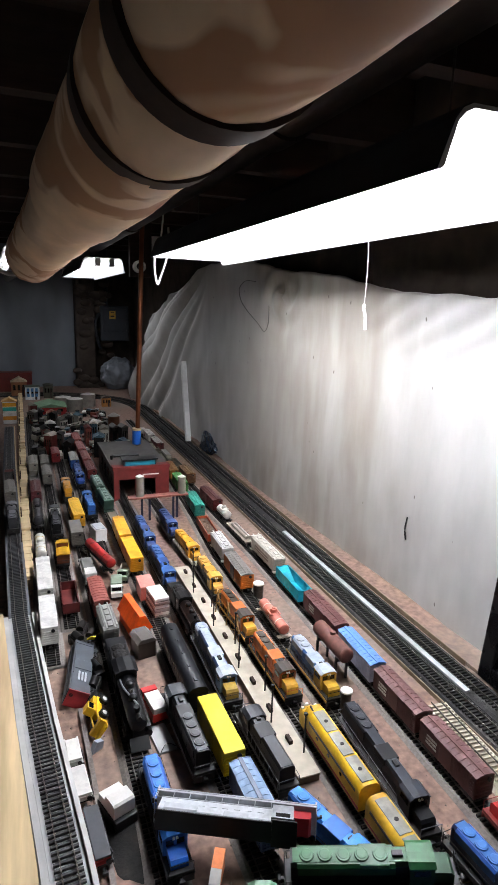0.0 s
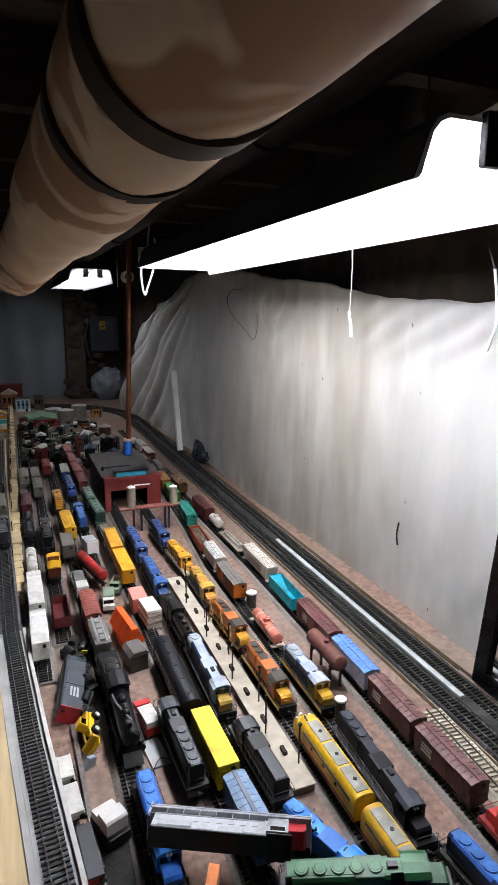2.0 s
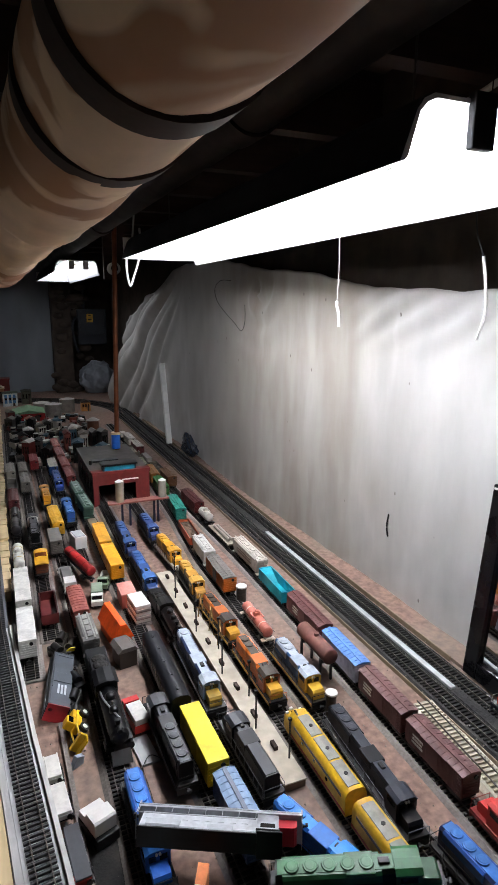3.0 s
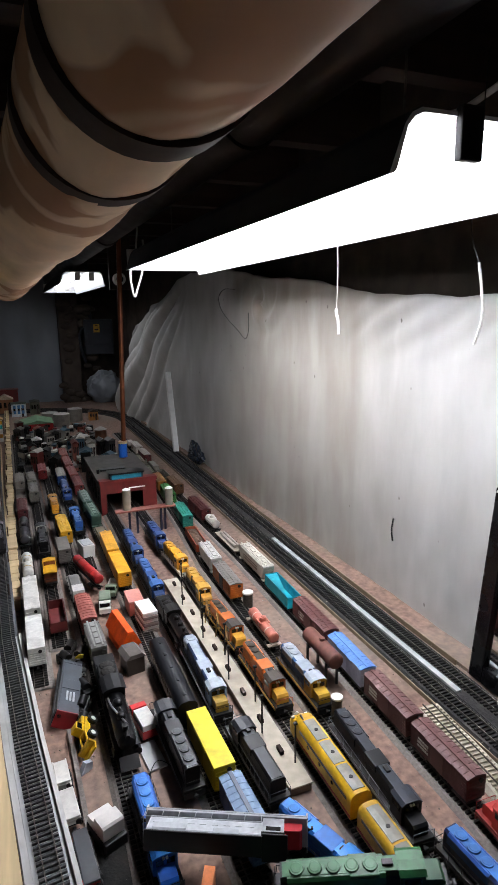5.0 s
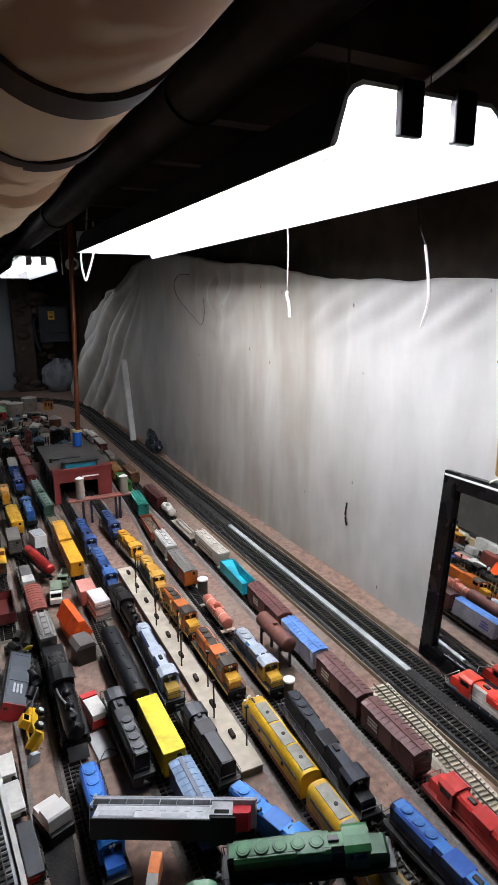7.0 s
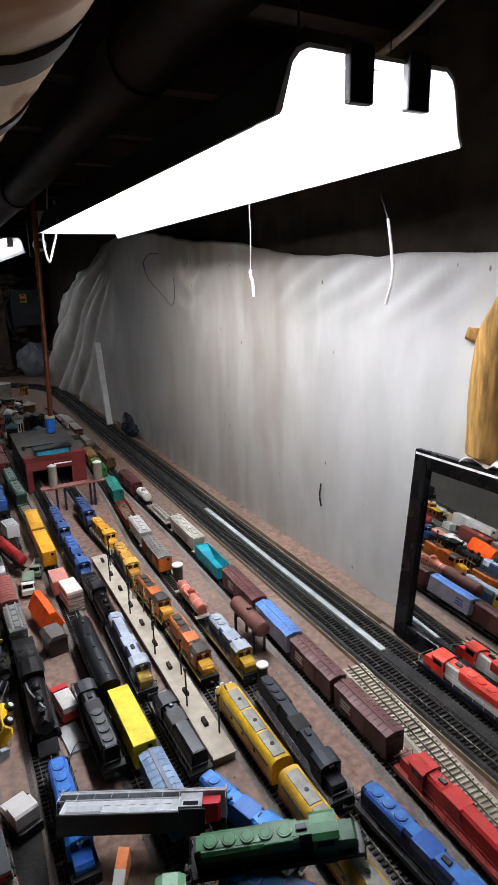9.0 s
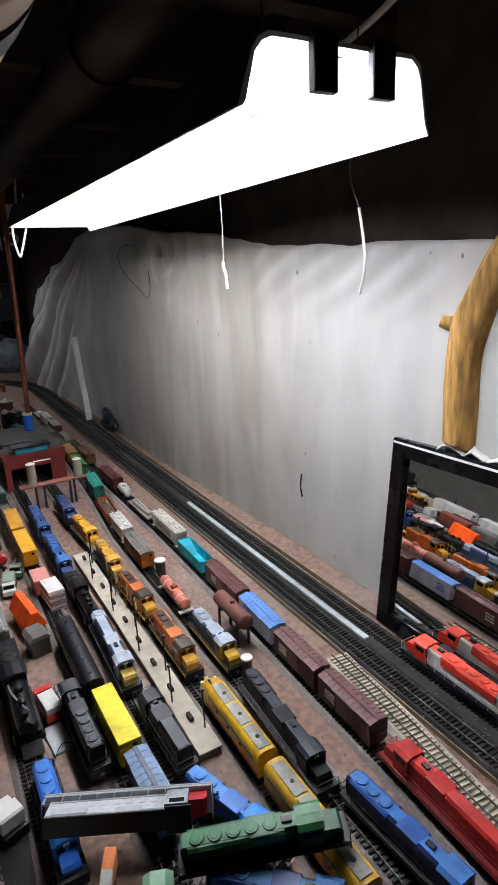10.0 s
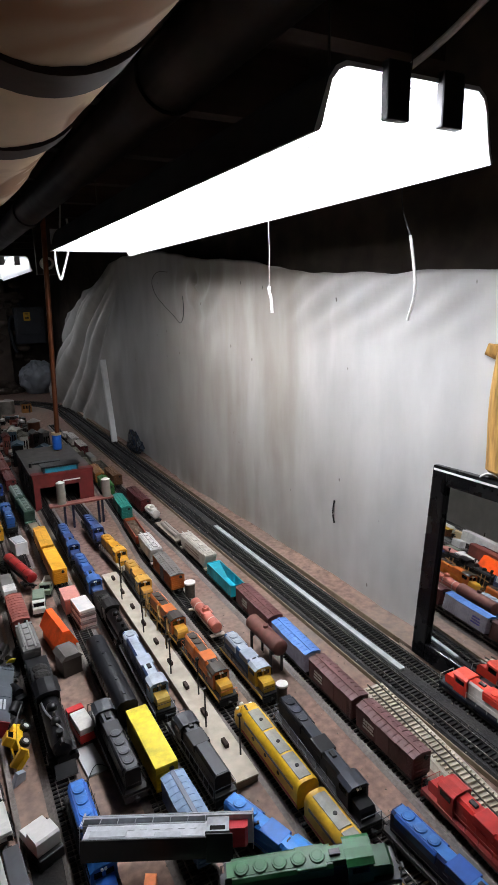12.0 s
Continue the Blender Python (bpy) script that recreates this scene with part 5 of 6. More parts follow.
orange_two = hood_loco(span(0.5535, 1.572, 0.5475, 1.745, turn=180), 0.168, "b8601f", "38312b", "orange diesel with black roof panels and gold railings", side="cc6a1e", cab="b8601f", nose="c9962a", stripe="c9962a", fans=2, six=False, rail_colour="c98a2a")
for x, y in ((0.527, 1.60), (0.529, 1.655), (0.526, 1.715)):
    fr = thing("scale_trestle", pose(x, y, 0, 0, 0, 8), "spindly tan timber frame beside the orange engines", "model frame", "trestle frames")
    for k in (-1, 1):
        part("post", Mesh().rod((0.006 * k, 0, 0.0), (0.003 * k, 0.004 * k, 0.062), 0.0013, seg=6), mat("tan_scale_timber", "9a7848", 0.75, 0, 0.3, 120, 0.2, 0.4, "5a4026", 40), fr)
    part("cross_brace", Mesh().rod((-0.006, -0.016, 0.05), (0.006, 0.016, 0.056), 0.0011, seg=6), mat("tan_scale_timber", "9a7848"), fr)
    part("cross_brace", Mesh().rod((-0.006, 0.014, 0.03), (0.005, -0.012, 0.036), 0.0011, seg=6), mat("tan_scale_timber", "9a7848"), fr)
hood_loco(span(0.5455, 1.755, 0.5475, 1.925, turn=180), 0.168, "b9852c", "c79a42", "yellow-topped diesel locomotive with dark lower sides", fans=2, six=False, side="33291f", cab="b9852c")
hood_loco(span(0.5475, 1.935, 0.5375, 2.11, turn=180), 0.172, "d2931c", "dba136", "yellow diesel locomotive with pale walkway", fans=2, six=False, frame_colour="b9b2a4")
hood_loco(span(0.5335, 2.115, 0.532, 2.28, turn=180), 0.17, "22376a", "34507e", "dark blue diesel locomotive before the engine house", fans=3, six=False)

# blue row
hood_loco(span(0.454, 1.405, 0.4575, 1.63, turn=180), 0.222, "a9b4c0", "aeb9c4", "pale grey-topped blue diesel with yellow cab base", side="33456a", cab="6f8fb8", fans=1, stripe="8f94a4", nose="b08f34")
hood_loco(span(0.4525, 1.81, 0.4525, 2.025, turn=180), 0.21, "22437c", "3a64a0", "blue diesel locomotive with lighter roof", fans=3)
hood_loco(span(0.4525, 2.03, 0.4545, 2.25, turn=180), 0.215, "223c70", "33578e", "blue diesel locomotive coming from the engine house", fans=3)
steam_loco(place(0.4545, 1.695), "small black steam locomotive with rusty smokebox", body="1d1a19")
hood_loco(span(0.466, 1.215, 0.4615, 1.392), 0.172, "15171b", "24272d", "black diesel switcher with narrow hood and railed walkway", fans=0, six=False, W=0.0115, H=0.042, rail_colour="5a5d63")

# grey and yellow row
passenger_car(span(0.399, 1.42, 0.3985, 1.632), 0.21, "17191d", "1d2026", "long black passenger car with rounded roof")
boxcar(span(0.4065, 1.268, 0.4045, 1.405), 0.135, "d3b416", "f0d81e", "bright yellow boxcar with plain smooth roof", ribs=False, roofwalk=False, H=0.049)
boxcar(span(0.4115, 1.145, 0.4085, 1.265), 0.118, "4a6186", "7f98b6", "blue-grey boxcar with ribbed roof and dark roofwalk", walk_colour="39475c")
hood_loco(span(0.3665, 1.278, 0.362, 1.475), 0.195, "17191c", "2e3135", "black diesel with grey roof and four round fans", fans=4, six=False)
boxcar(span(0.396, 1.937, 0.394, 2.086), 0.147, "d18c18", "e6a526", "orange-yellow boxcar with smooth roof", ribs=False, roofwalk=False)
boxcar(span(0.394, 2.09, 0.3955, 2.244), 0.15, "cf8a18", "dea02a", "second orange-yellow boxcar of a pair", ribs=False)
flat_car(span(0.3955, 2.25, 0.392, 2.37), 0.118, "6b665c", "grey flat car with planks", load=((-0.045, 0.045, 0.012, 0.02, "7c7566", "box"),))
hopper(span(0.392, 2.375, 0.385, 2.52), 0.14, "3f5a4c", "6e7f74", "dull green covered hopper with grey roof")
hopper(span(0.385, 2.525, 0.3805, 2.68), 0.145, "4a6457", "7b8980", "grey-green covered hopper with hatches")
boxcar(span(0.3825, 2.74, 0.381, 2.885), 0.14, "6e2f2c", "7c403c", "dusty dark red boxcar")
boxcar(span(0.381, 2.9, 0.379, 3.05), 0.145, "8a4a44", "985750", "faded red boxcar with dusty roof")
boxcar(span(0.379, 3.07, 0.3775, 3.23), 0.15, "a0605a", "b0716a", "pale pink boxcar with dusty roof")
boxcar(span(0.3775, 3.25, 0.376, 3.41), 0.15, "b0655c", "bd776e", "pink boxcar at the row's end")

# steam row
big_steam = steam_loco(place(0.2955, 1.468) @ Matrix.Diagonal((1.2, 1.28, 1.14, 1)), "black steam locomotive with tender and long boiler", body="15161a")
part("steam_pipe", Mesh().tube([(-0.0095, 0.016, 0.037), (-0.0085, -0.005, 0.0405), (-0.002, -0.03, 0.0425), (0.004, -0.048, 0.0425)], 0.0013, 8, 5), mat("bright_pipe", "a9abb0", 0.35, 0.6), big_steam, "silver pipe along the boiler", True)
hopper(span(0.293, 1.638, 0.2905, 1.748), 0.108, "6b6a66", "8d8c88", "grey hopper with ribbed roof behind the tender", H=0.047)
boxcar(span(0.290, 1.752, 0.287, 1.878), 0.124, "7d423a", "8a4a41", "faded red boxcar with plain roof", roofwalk=False)
flat_car(span(0.286, 1.9, 0.284, 2.06), 0.15, "7c7a74", "grey flat car with a white crate", load=((-0.065, -0.03, 0.013, 0.034, "d2d0ca", "box"), (-0.02, 0.06, 0.011, 0.02, "6d6c68", "box")))
boxcar(span(0.2765, 2.14, 0.2755, 2.25), 0.105, "58544e", "6a6660", "short grey boxcar with flat roof", ribs=False, roofwalk=False)
boxcar(span(0.2945, 2.27, 0.289, 2.45), 0.165, "d39a20", "e0aa30", "yellow boxcar leaning beside the track", mark="3a3026")
hood_loco(span(0.284, 2.53, 0.282, 2.7), 0.165, "cf8d22", "b97f2a", "small ochre diesel with silver end", fans=2, six=False, cab="b8b4ac")
boxcar(span(0.272, 3.01, 0.272, 3.14), 0.125, "7a1f20", "86312f", "dark red boxcar among far clutter")

# black row
gondola(span(0.2315, 1.785, 0.2325, 1.9), 0.112, "5f2423", "dark red empty gondola", H=0.032)
caboose(span(0.2325, 2.02, 0.2345, 2.125), 0.1, "6e3a22", "c99722", "brown caboose with yellow roof")
hood_loco(span(0.229, 2.2, 0.23, 2.43), 0.2, "1a1a1c", "2c2c30", "black diesel with white cab and red nose", cab="cfccc6", nose="b3201f", fans=2)
boxcar(span(0.2265, 2.72, 0.2255, 2.86), 0.138, "5f5b54", "77726a", "dusty grey boxcar with ribbed roof")
boxcar(span(0.2255, 2.88, 0.2245, 3.02), 0.138, "6a655c", "827c72", "dusty grey boxcar with flat roof", roofwalk=False)
gondola(span(0.2245, 3.05, 0.2235, 3.2), 0.145, "4f4b45", "dark grey gondola with coal", load="1c1b1a")

# white row
boxcar(span(0.1845, 1.676, 0.184, 1.82), 0.14, "dedcd5", "e6e4de", "white boxcar with smooth roof", ribs=False, roofwalk=False)
boxcar(span(0.1845, 1.836, 0.1835, 2.02), 0.178, "d8d5cc", "e2dfd8", "long white refrigerator car", ribs=False)
tank_car(span(0.183, 2.06, 0.1825, 2.2), 0.135, "d6d4cc", "white tank car with yellow bands", R=0.013, band="c9a32c")
tank_car(span(0.1835, 2.3, 0.184, 2.5), 0.19, "26262a", "long black tank car with dome", R=0.014)
boxcar(span(0.184, 2.53, 0.184, 2.67), 0.138, "54282a", "5f3230", "dark red boxcar beside the plank walkway")
gondola(span(0.184, 2.7, 0.184, 2.85), 0.145, "5c5850", "grey gondola beside the plank walkway")
boxcar(span(0.184, 2.88, 0.184, 3.02), 0.138, "7c766c", "8a847a", "pale grey boxcar beside the plank walkway")
boxcar(span(0.2025, 1.358, 0.200, 1.405), 0.05, "d9d6cf", "e2dfd8", "short white boxcar beside the raised line", ribs=False, roofwalk=False, H=0.022, W=0.009)
boxcar(span(0.2085, 1.292, 0.2035, 1.35), 0.06, "d2cfc8", "dcd9d2", "short white boxcar, dusty roof", ribs=False, roofwalk=False, H=0.022, W=0.009)

boxcar(span(0.2195, 1.19, 0.2125, 1.28), 0.085, "a8322c", "3a3c40", "short red car with dark grey roof patch", ribs=False, roofwalk=False, H=0.022, W=0.009)

# blue cars on the short track
hood_loco(span(0.3365, 2.34, 0.3355, 2.53), 0.185, "26518f", "3a69a4", "light blue diesel locomotive with two fans", fans=2)
hood_loco(span(0.3355, 2.66, 0.335, 2.87, turn=180), 0.2, "1d3f86", "34558f", "dark blue diesel with white stripe", stripe="c9c7c0", fans=3)
boxcar(span(0.335, 2.9, 0.335, 3.04), 0.138, "23477f", "b8b4aa", "blue boxcar with pale roof")

# ---- derailed cars and toys in the heap ----
def lying(left, right, lean, drop):
    """Pose of a car whose roof runs from one end to the other, with a lean about its length."""
    a, b = Vector(left), Vector(right)
    y = (b - a).normalized()
    x = y.cross(Vector((0, 0, 1))).normalized()
    z = x.cross(y)
    m = Matrix((x, y, z)).transposed().to_4x4() @ Matrix.Rotation(radians(lean), 4, "Y")
    m.translation = (a + b) / 2 - (m.to_3x3() @ Vector((0, 0, drop)))
    return m


# black top and added plate paint the shade on the roof turned from the lamp
silver = hood_loco(lying((0.270, 1.207, 0.060), (0.455, 1.113, 0.060), 74, 0.045), 0.205, "b9bdc2", "1c1d20", "silver diesel lying across the tracks with red end and shade-black roof", cab="a8abb0", nose="a5242c", fans=2, side="c9ccd0", rail_colour="b4b7bb", frame_colour="9a9da2")
part("roof_cover", Mesh().box(-0.0118, 0.0118, -0.092, 0.046, 0.0462, 0.0486, 0.0008).box(-0.0155, 0.0155, 0.0455, 0.075, 0.0478, 0.0496, 0.0008), paint("141416"), silver, "black sheet standing in for shade on the roof")
# near-black side: shade on the green flank is put into its colour
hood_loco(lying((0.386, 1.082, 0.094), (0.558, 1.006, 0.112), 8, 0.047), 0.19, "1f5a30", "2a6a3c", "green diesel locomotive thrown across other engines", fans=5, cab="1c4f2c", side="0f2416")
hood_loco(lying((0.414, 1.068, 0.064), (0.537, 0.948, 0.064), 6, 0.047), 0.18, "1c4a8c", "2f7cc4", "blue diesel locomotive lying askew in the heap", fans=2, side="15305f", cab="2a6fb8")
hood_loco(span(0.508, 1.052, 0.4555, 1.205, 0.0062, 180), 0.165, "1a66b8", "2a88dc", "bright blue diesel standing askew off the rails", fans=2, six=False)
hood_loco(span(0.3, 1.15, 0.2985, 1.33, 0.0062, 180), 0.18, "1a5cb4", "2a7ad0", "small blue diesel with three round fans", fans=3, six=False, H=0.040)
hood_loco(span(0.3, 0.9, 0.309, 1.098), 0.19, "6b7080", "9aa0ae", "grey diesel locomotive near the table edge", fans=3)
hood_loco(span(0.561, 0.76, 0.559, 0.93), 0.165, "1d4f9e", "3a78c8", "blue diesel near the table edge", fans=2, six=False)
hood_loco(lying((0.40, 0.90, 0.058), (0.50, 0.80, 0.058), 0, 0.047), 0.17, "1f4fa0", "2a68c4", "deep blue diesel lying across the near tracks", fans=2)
boxcar(lying((0.358, 0.96, 0.05), (0.385, 1.07, 0.05), 0, 0.047), 0.11, "33191b", "3a2022", "maroon boxcar half under the heap")
tipped = boxcar(lying((0.199, 1.515, 0.024), (0.222, 1.655, 0.026), -66, 0.047), 0.15, "3a4149", "2b3036", "slate grey boxcar lying on its side with a red end", mark="b8bcc0", ribs=False)
part("end_cap", Mesh().box(-0.0158, 0.0158, -0.0735, -0.0712, 0.0105, 0.0455, 0.0006), paint("a3202a"), tipped, "red painted end")
tank_car(lying((0.347, 1.96, 0.05), (0.306, 2.125, 0.052), 24, 0.04), 0.165, "9c2422", "red tank car tipped off its track", R=0.012, band="5f1a1a", dome=False)

heap = [(0.245, 1.73, "26231f"), (0.262, 1.70, "35302a"), (0.235, 1.695, "1e1c1a"), (0.251, 1.645, "141415"), (0.256, 1.59, "17181a"), (0.247, 1.54, "1b1a1b"), (0.243, 1.495, "202124")]
for x, y, c in heap:
    e = thing("scrap_engine", pose(x, y, 0, 0, 0, random.uniform(-40, 40)), "broken dark engine chassis lying in the yard", "model part", "scrap in the yard")
    part("chassis", Mesh().box(-0.009, 0.009, -0.024, 0.024, 0.004, 0.017, 0.002), paint(c), e)
    part("motor", Mesh().rod((0, -0.012, 0.02), (0, 0.012, 0.02), 0.0075, seg=14), paint(c), e, "", True)
    for s in (-1, 1):
        for k in (-1, 1):
            part("wheel", Mesh().rod((s * 0.008, k * 0.014, 0.0055), (s * 0.0105, k * 0.014, 0.0055), 0.0055, seg=14), STEEL, e)
flag = thing("yellow_tag", pose(0.256, 1.665, 0.027, 30, 20, 10), "small bright yellow plastic tag on the scrap heap", "tag")
part("tag", Mesh().prism([(-0.007, 0), (0.007, 0.001), (0.006, 0.012), (-0.004, 0.011)], -0.0008, 0.0008), paint("f2d81c"), flag)
shard = thing("grey_shard", pose(0.236, 1.405, 0.0, 0, 0, 30), "pale grey plastic shard lying on the table", "shard")
part("shard", Mesh().prism([(-0.012, 0.0005), (0.008, 0.0005), (0.01, 0.012), (-0.002, 0.016)], -0.004, 0.004), mat("grey_shard_plastic", "9aa0a8", 0.5), shard)

broken = thing("broken_cab", pose(0.372, 1.088, 0.0, 0, 0, -20), "pale green broken locomotive cab lying in the heap", "model part", "scrap in the yard")
part("shell", Mesh().prism([(-0.016, 0.0005), (0.016, 0.0005), (0.016, 0.04), (0.008, 0.045), (-0.008, 0.045), (-0.016, 0.04)], -0.012, 0.012), paint("6f9a78"), broken)
part("window", Mesh().box(-0.011, -0.002, -0.0125, -0.0118, 0.024, 0.036).box(0.002, 0.011, -0.0125, -0.0118, 0.024, 0.036), GLASS, broken)

# white toy lorry on a black base
lorry = thing("toy_lorry", pose(0.2465, 1.278, 0, 0, 0, 20) @ Matrix.Scale(0.82, 4), "white plastic lorry body on a black chassis", "toy truck", "toy vehicles")
part("chassis", Mesh().box(-0.019, 0.019, -0.032, 0.03, 0.004, 0.022, 0.002), BLACK, lorry)
part("body", Mesh().prism([(-0.024, 0.0225), (0.026, 0.0225), (0.026, 0.036), (0.006, 0.038), (0.002, 0.047), (-0.022, 0.047), (-0.025, 0.044)], -0.018, 0.018, "x"), WHITE, lorry)
for s in (-1, 1):
    for y in (-0.02, 0.018):
        part("wheel", Mesh().rod((s * 0.015, y, 0.0065), (s * 0.021, y, 0.0065), 0.0065, seg=16), BLACK, lorry, "", True)

# yellow loader
loader = thing("toy_loader", pose(0.2535, 1.458, 0.0135, 0, 55, 172) @ Matrix.Scale(0.92, 4), "yellow toy wheel loader tipped on its side", "toy vehicle", "toy vehicles")
LY = paint("e0b010")
part("body", Mesh().box(-0.0095, 0.0095, -0.032, 0.008, 0.010, 0.021, 0.002), LY, loader)
part("engine_cover", Mesh().box(-0.008, 0.008, -0.032, -0.012, 0.021, 0.027, 0.002), LY, loader)
c = part("cab", Mesh().box(-0.008, 0.008, -0.011, 0.006, 0.021, 0.037, 0.0015), LY, loader)
part("cab_window", Mesh().box(-0.0083, 0.0083, -0.009, 0.004, 0.026, 0.0345), GLASS, c)
for s in (-1, 1):
    part("lift_arm", Mesh().rod((s * 0.008, 0.004, 0.02), (s * 0.008, 0.034, 0.012), 0.0016, seg=8), LY, loader)
    for y in (-0.024, 0.012):
        w = part("wheel", Mesh().rod((s * 0.0095, y, 0.0085), (s * 0.0155, y, 0.0085), 0.0085, seg=18), BLACK, loader, "", True)
        part("hub", Mesh().rod((s * 0.0155, y, 0.0085), (s * 0.0162, y, 0.0085), 0.0045, seg=14), WHITE, w)
part("bucket", Mesh().prism([(0.032, 0.004), (0.048, 0.003), (0.047, 0.005), (0.036, 0.006), (0.036, 0.016), (0.032, 0.018)], -0.0165, 0.0165, "x"), LY, loader)

toy_truck(pose(0.333, 1.463, 0, 0, 0, 8), "c21f1c", "b52a22", "red toy truck with white load standing between tracks", "d5d2cc")
plate = thing("metal_plate", pose(0.332, 1.395, 0.0, 0, 0, 6), "loose grey metal plate lying on the table", "plate")
part("plate", Mesh().box(-0.014, 0.014, -0.03, 0.03, 0.0005, 0.004, 0.0008), GREYWOOD, plate)
toy_truck(pose(0.338, 1.885, 0, 0, 0, 172), "d9d7d0", "5b6b58", "white toy truck with dull green bed", "7b8a76")
toy_truck(pose(0.368, 1.96, 0, 0, 0, 160), "7c8a72", "c9c5ba", "grey-green toy truck by the orange cars")

# orange shed, dark shed, stacked sheets
shed = thing("toy_shed", pose(0.349, 1.722, 0, 0, 0, 8), "bright orange plastic shed with steep roof", "toy building", "small buildings")
OR = paint("ff5a12")
part("wall_shell", Mesh().box(-0.017, 0.017, -0.05, 0.045, 0.0005, 0.026, 0.001), OR, shed)
part("roof", Mesh().prism([(-0.021, 0.026), (0.021, 0.026), (0.006, 0.056), (-0.006, 0.056)], -0.054, 0.049), OR, shed)
part("door", Mesh().box(-0.008, 0.008, -0.0515, -0.0495, 0.0005, 0.02), BLACK, shed)
dark = thing("toy_shed", pose(0.35, 1.632, 0, 0, 0, 10), "dark brown shed with flat grey roof", "toy building", "small buildings")
part("wall_shell", Mesh().box(-0.017, 0.017, -0.02, 0.02, 0.0005, 0.034, 0.001), paint("3a322c"), dark)
part("roof", Mesh().prism([(-0.02, 0.034), (0.02, 0.034), (0.012, 0.042), (-0.012, 0.042)], -0.023, 0.023), paint("5d5854"), dark)
stack = thing("stacked_houses", pose(0.409, 1.775, 0, 0, 0, 5) @ Matrix.Diagonal((0.85, 0.68, 0.95, 1)), "stack of white card roof sheets with red sides", "card stack")
for k in range(6):
    part("sheet", Mesh().box(-0.019, 0.019, -0.05 + 0.004 * (k % 2), 0.047, 0.0005 + 0.0085 * k, 0.0075 + 0.0085 * k, 0.001), WHITE if k % 2 else paint("8d7f7a"), stack)
redbox = thing("red_crate", pose(0.3975, 1.85, 0), "salmon red crate beside the stacked sheets", "crate")
part("crate", Mesh().box(-0.016, 0.016, -0.03, 0.03, 0.0005, 0.036, 0.001), paint("c06a5c"), redbox)
part("lid", Mesh().box(-0.017, 0.017, -0.031, 0.031, 0.0362, 0.040, 0.001), paint("d08c80"), redbox)
wb = thing("white_crate", pose(0.338, 2.215, 0, 0, 0, 10), "white open plastic crate between tracks", "crate")
part("crate", Mesh().box(-0.016, 0.016, -0.028, 0.028, 0.0005, 0.04, 0.001), WHITE, wb)
part("lid", Mesh().box(-0.0125, 0.0125, -0.024, 0.024, 0.0402, 0.042), paint("b5b8bb"), wb)
scrap = thing("plastic_scrap", pose(0.330, 1.118, 0.045, 0, 0, -30) @ Matrix.Scale(0.75, 4), "orange and white plastic offcut on the table", "scrap")
part("orange_piece", Mesh().prism([(-0.018, 0.0005), (0.02, 0.0005), (0.022, 0.03), (-0.004, 0.022)], -0.008, 0.008, "x"), paint("f5935a"), scrap)
part("white_tip", Mesh().prism([(-0.026, 0.0005), (-0.0182, 0.0005), (-0.0042, 0.022), (-0.02, 0.012)], -0.008, 0.008, "x"), WHITE, scrap)
part("post", Mesh().box(-0.005, 0.005, -0.009, 0.009, -0.0596, 0.0006, 0.001), BLACK, scrap)
wire = thing("bent_wire", pose(0.335, 1.33, 0), "thin bent wire lying on the table", "wire")
part("wire", Mesh().tube([(-0.02, 0.02, 0.001), (0.0, 0.045, 0.008), (0.02, 0.03, 0.001), (0.028, -0.02, 0.001)], 0.0007, 6, 5), BLACK, wire)
drum = thing("silver_canister", pose(0.641, 1.768, 0), "dull silver canister with pale lid", "canister")
part("can", Mesh().rod((0, 0, 0.0005), (0, 0, 0.034), 0.0115, seg=22), STEEL, drum, "", True)
part("lid", Mesh().rod((0, 0, 0.034), (0, 0, 0.037), 0.0125, seg=22), WHITE, drum, "", True)
cap = thing("white_drum", pose(0.628, 1.352, 0), "white-topped drum between engines", "canister")
part("can", Mesh().rod((0, 0, 0.0005), (0, 0, 0.045), 0.0085, seg=20), STEEL, cap, "", True)
part("lid", Mesh().rod((0, 0, 0.045), (0, 0, 0.048), 0.0098, seg=20), WHITE, cap, "", True)

st = thing("storage_tank", pose(0.6695, 1.476, 0), "rust brown storage tank on dark trestle legs", "storage tank")
RUST = mat("rusty_tank", "6d4238", 0.6, 0, 0.25, 90, 0.2, 0.5, "3d2a24", 30)
g = Mesh().rod((0, -0.05, 0.056), (0, 0.05, 0.056), 0.0145, seg=26).ball((0, -0.05, 0.056), 0.0144, (1, 0.35, 1), 3).ball((0, 0.05, 0.056), 0.0144, (1, 0.35, 1), 3)
part("tank", g, RUST, st, "", True)
part("manhole", Mesh().rod((0, 0, 0.069), (0, 0, 0.075), 0.005, seg=14), RUST, st, "", True)
for y in (-0.035, 0.035):
    part("saddle", Mesh().box(-0.012, 0.012, y - 0.003, y + 0.003, 0.038, 0.046), BLACK, st)
    for s in (-1, 1):
        part("leg", Mesh().box(s * 0.011 - 0.0018, s * 0.011 + 0.0018, y - 0.002, y + 0.002, 0.0, 0.039), BLACK, st)

# ---- engine house with sand towers ----
house = thing("engine_house", pose(0, 0, 0), "dark red engine house with grey flat roof and open doors", "model building", "small buildings")
RED = mat("engine_house_red", "6b1d1a", 0.7, 0, 0.2, 60, 0.2, 0.35, "2e1512", 16)
GREY = mat("engine_house_roof", "57534f", 0.85, 0, 0.2, 50, 0.3, 0.5, "3a3632", 9)
x0, x1, y0, y1, zt = 0.428, 0.614, 2.53, 2.93, 0.107
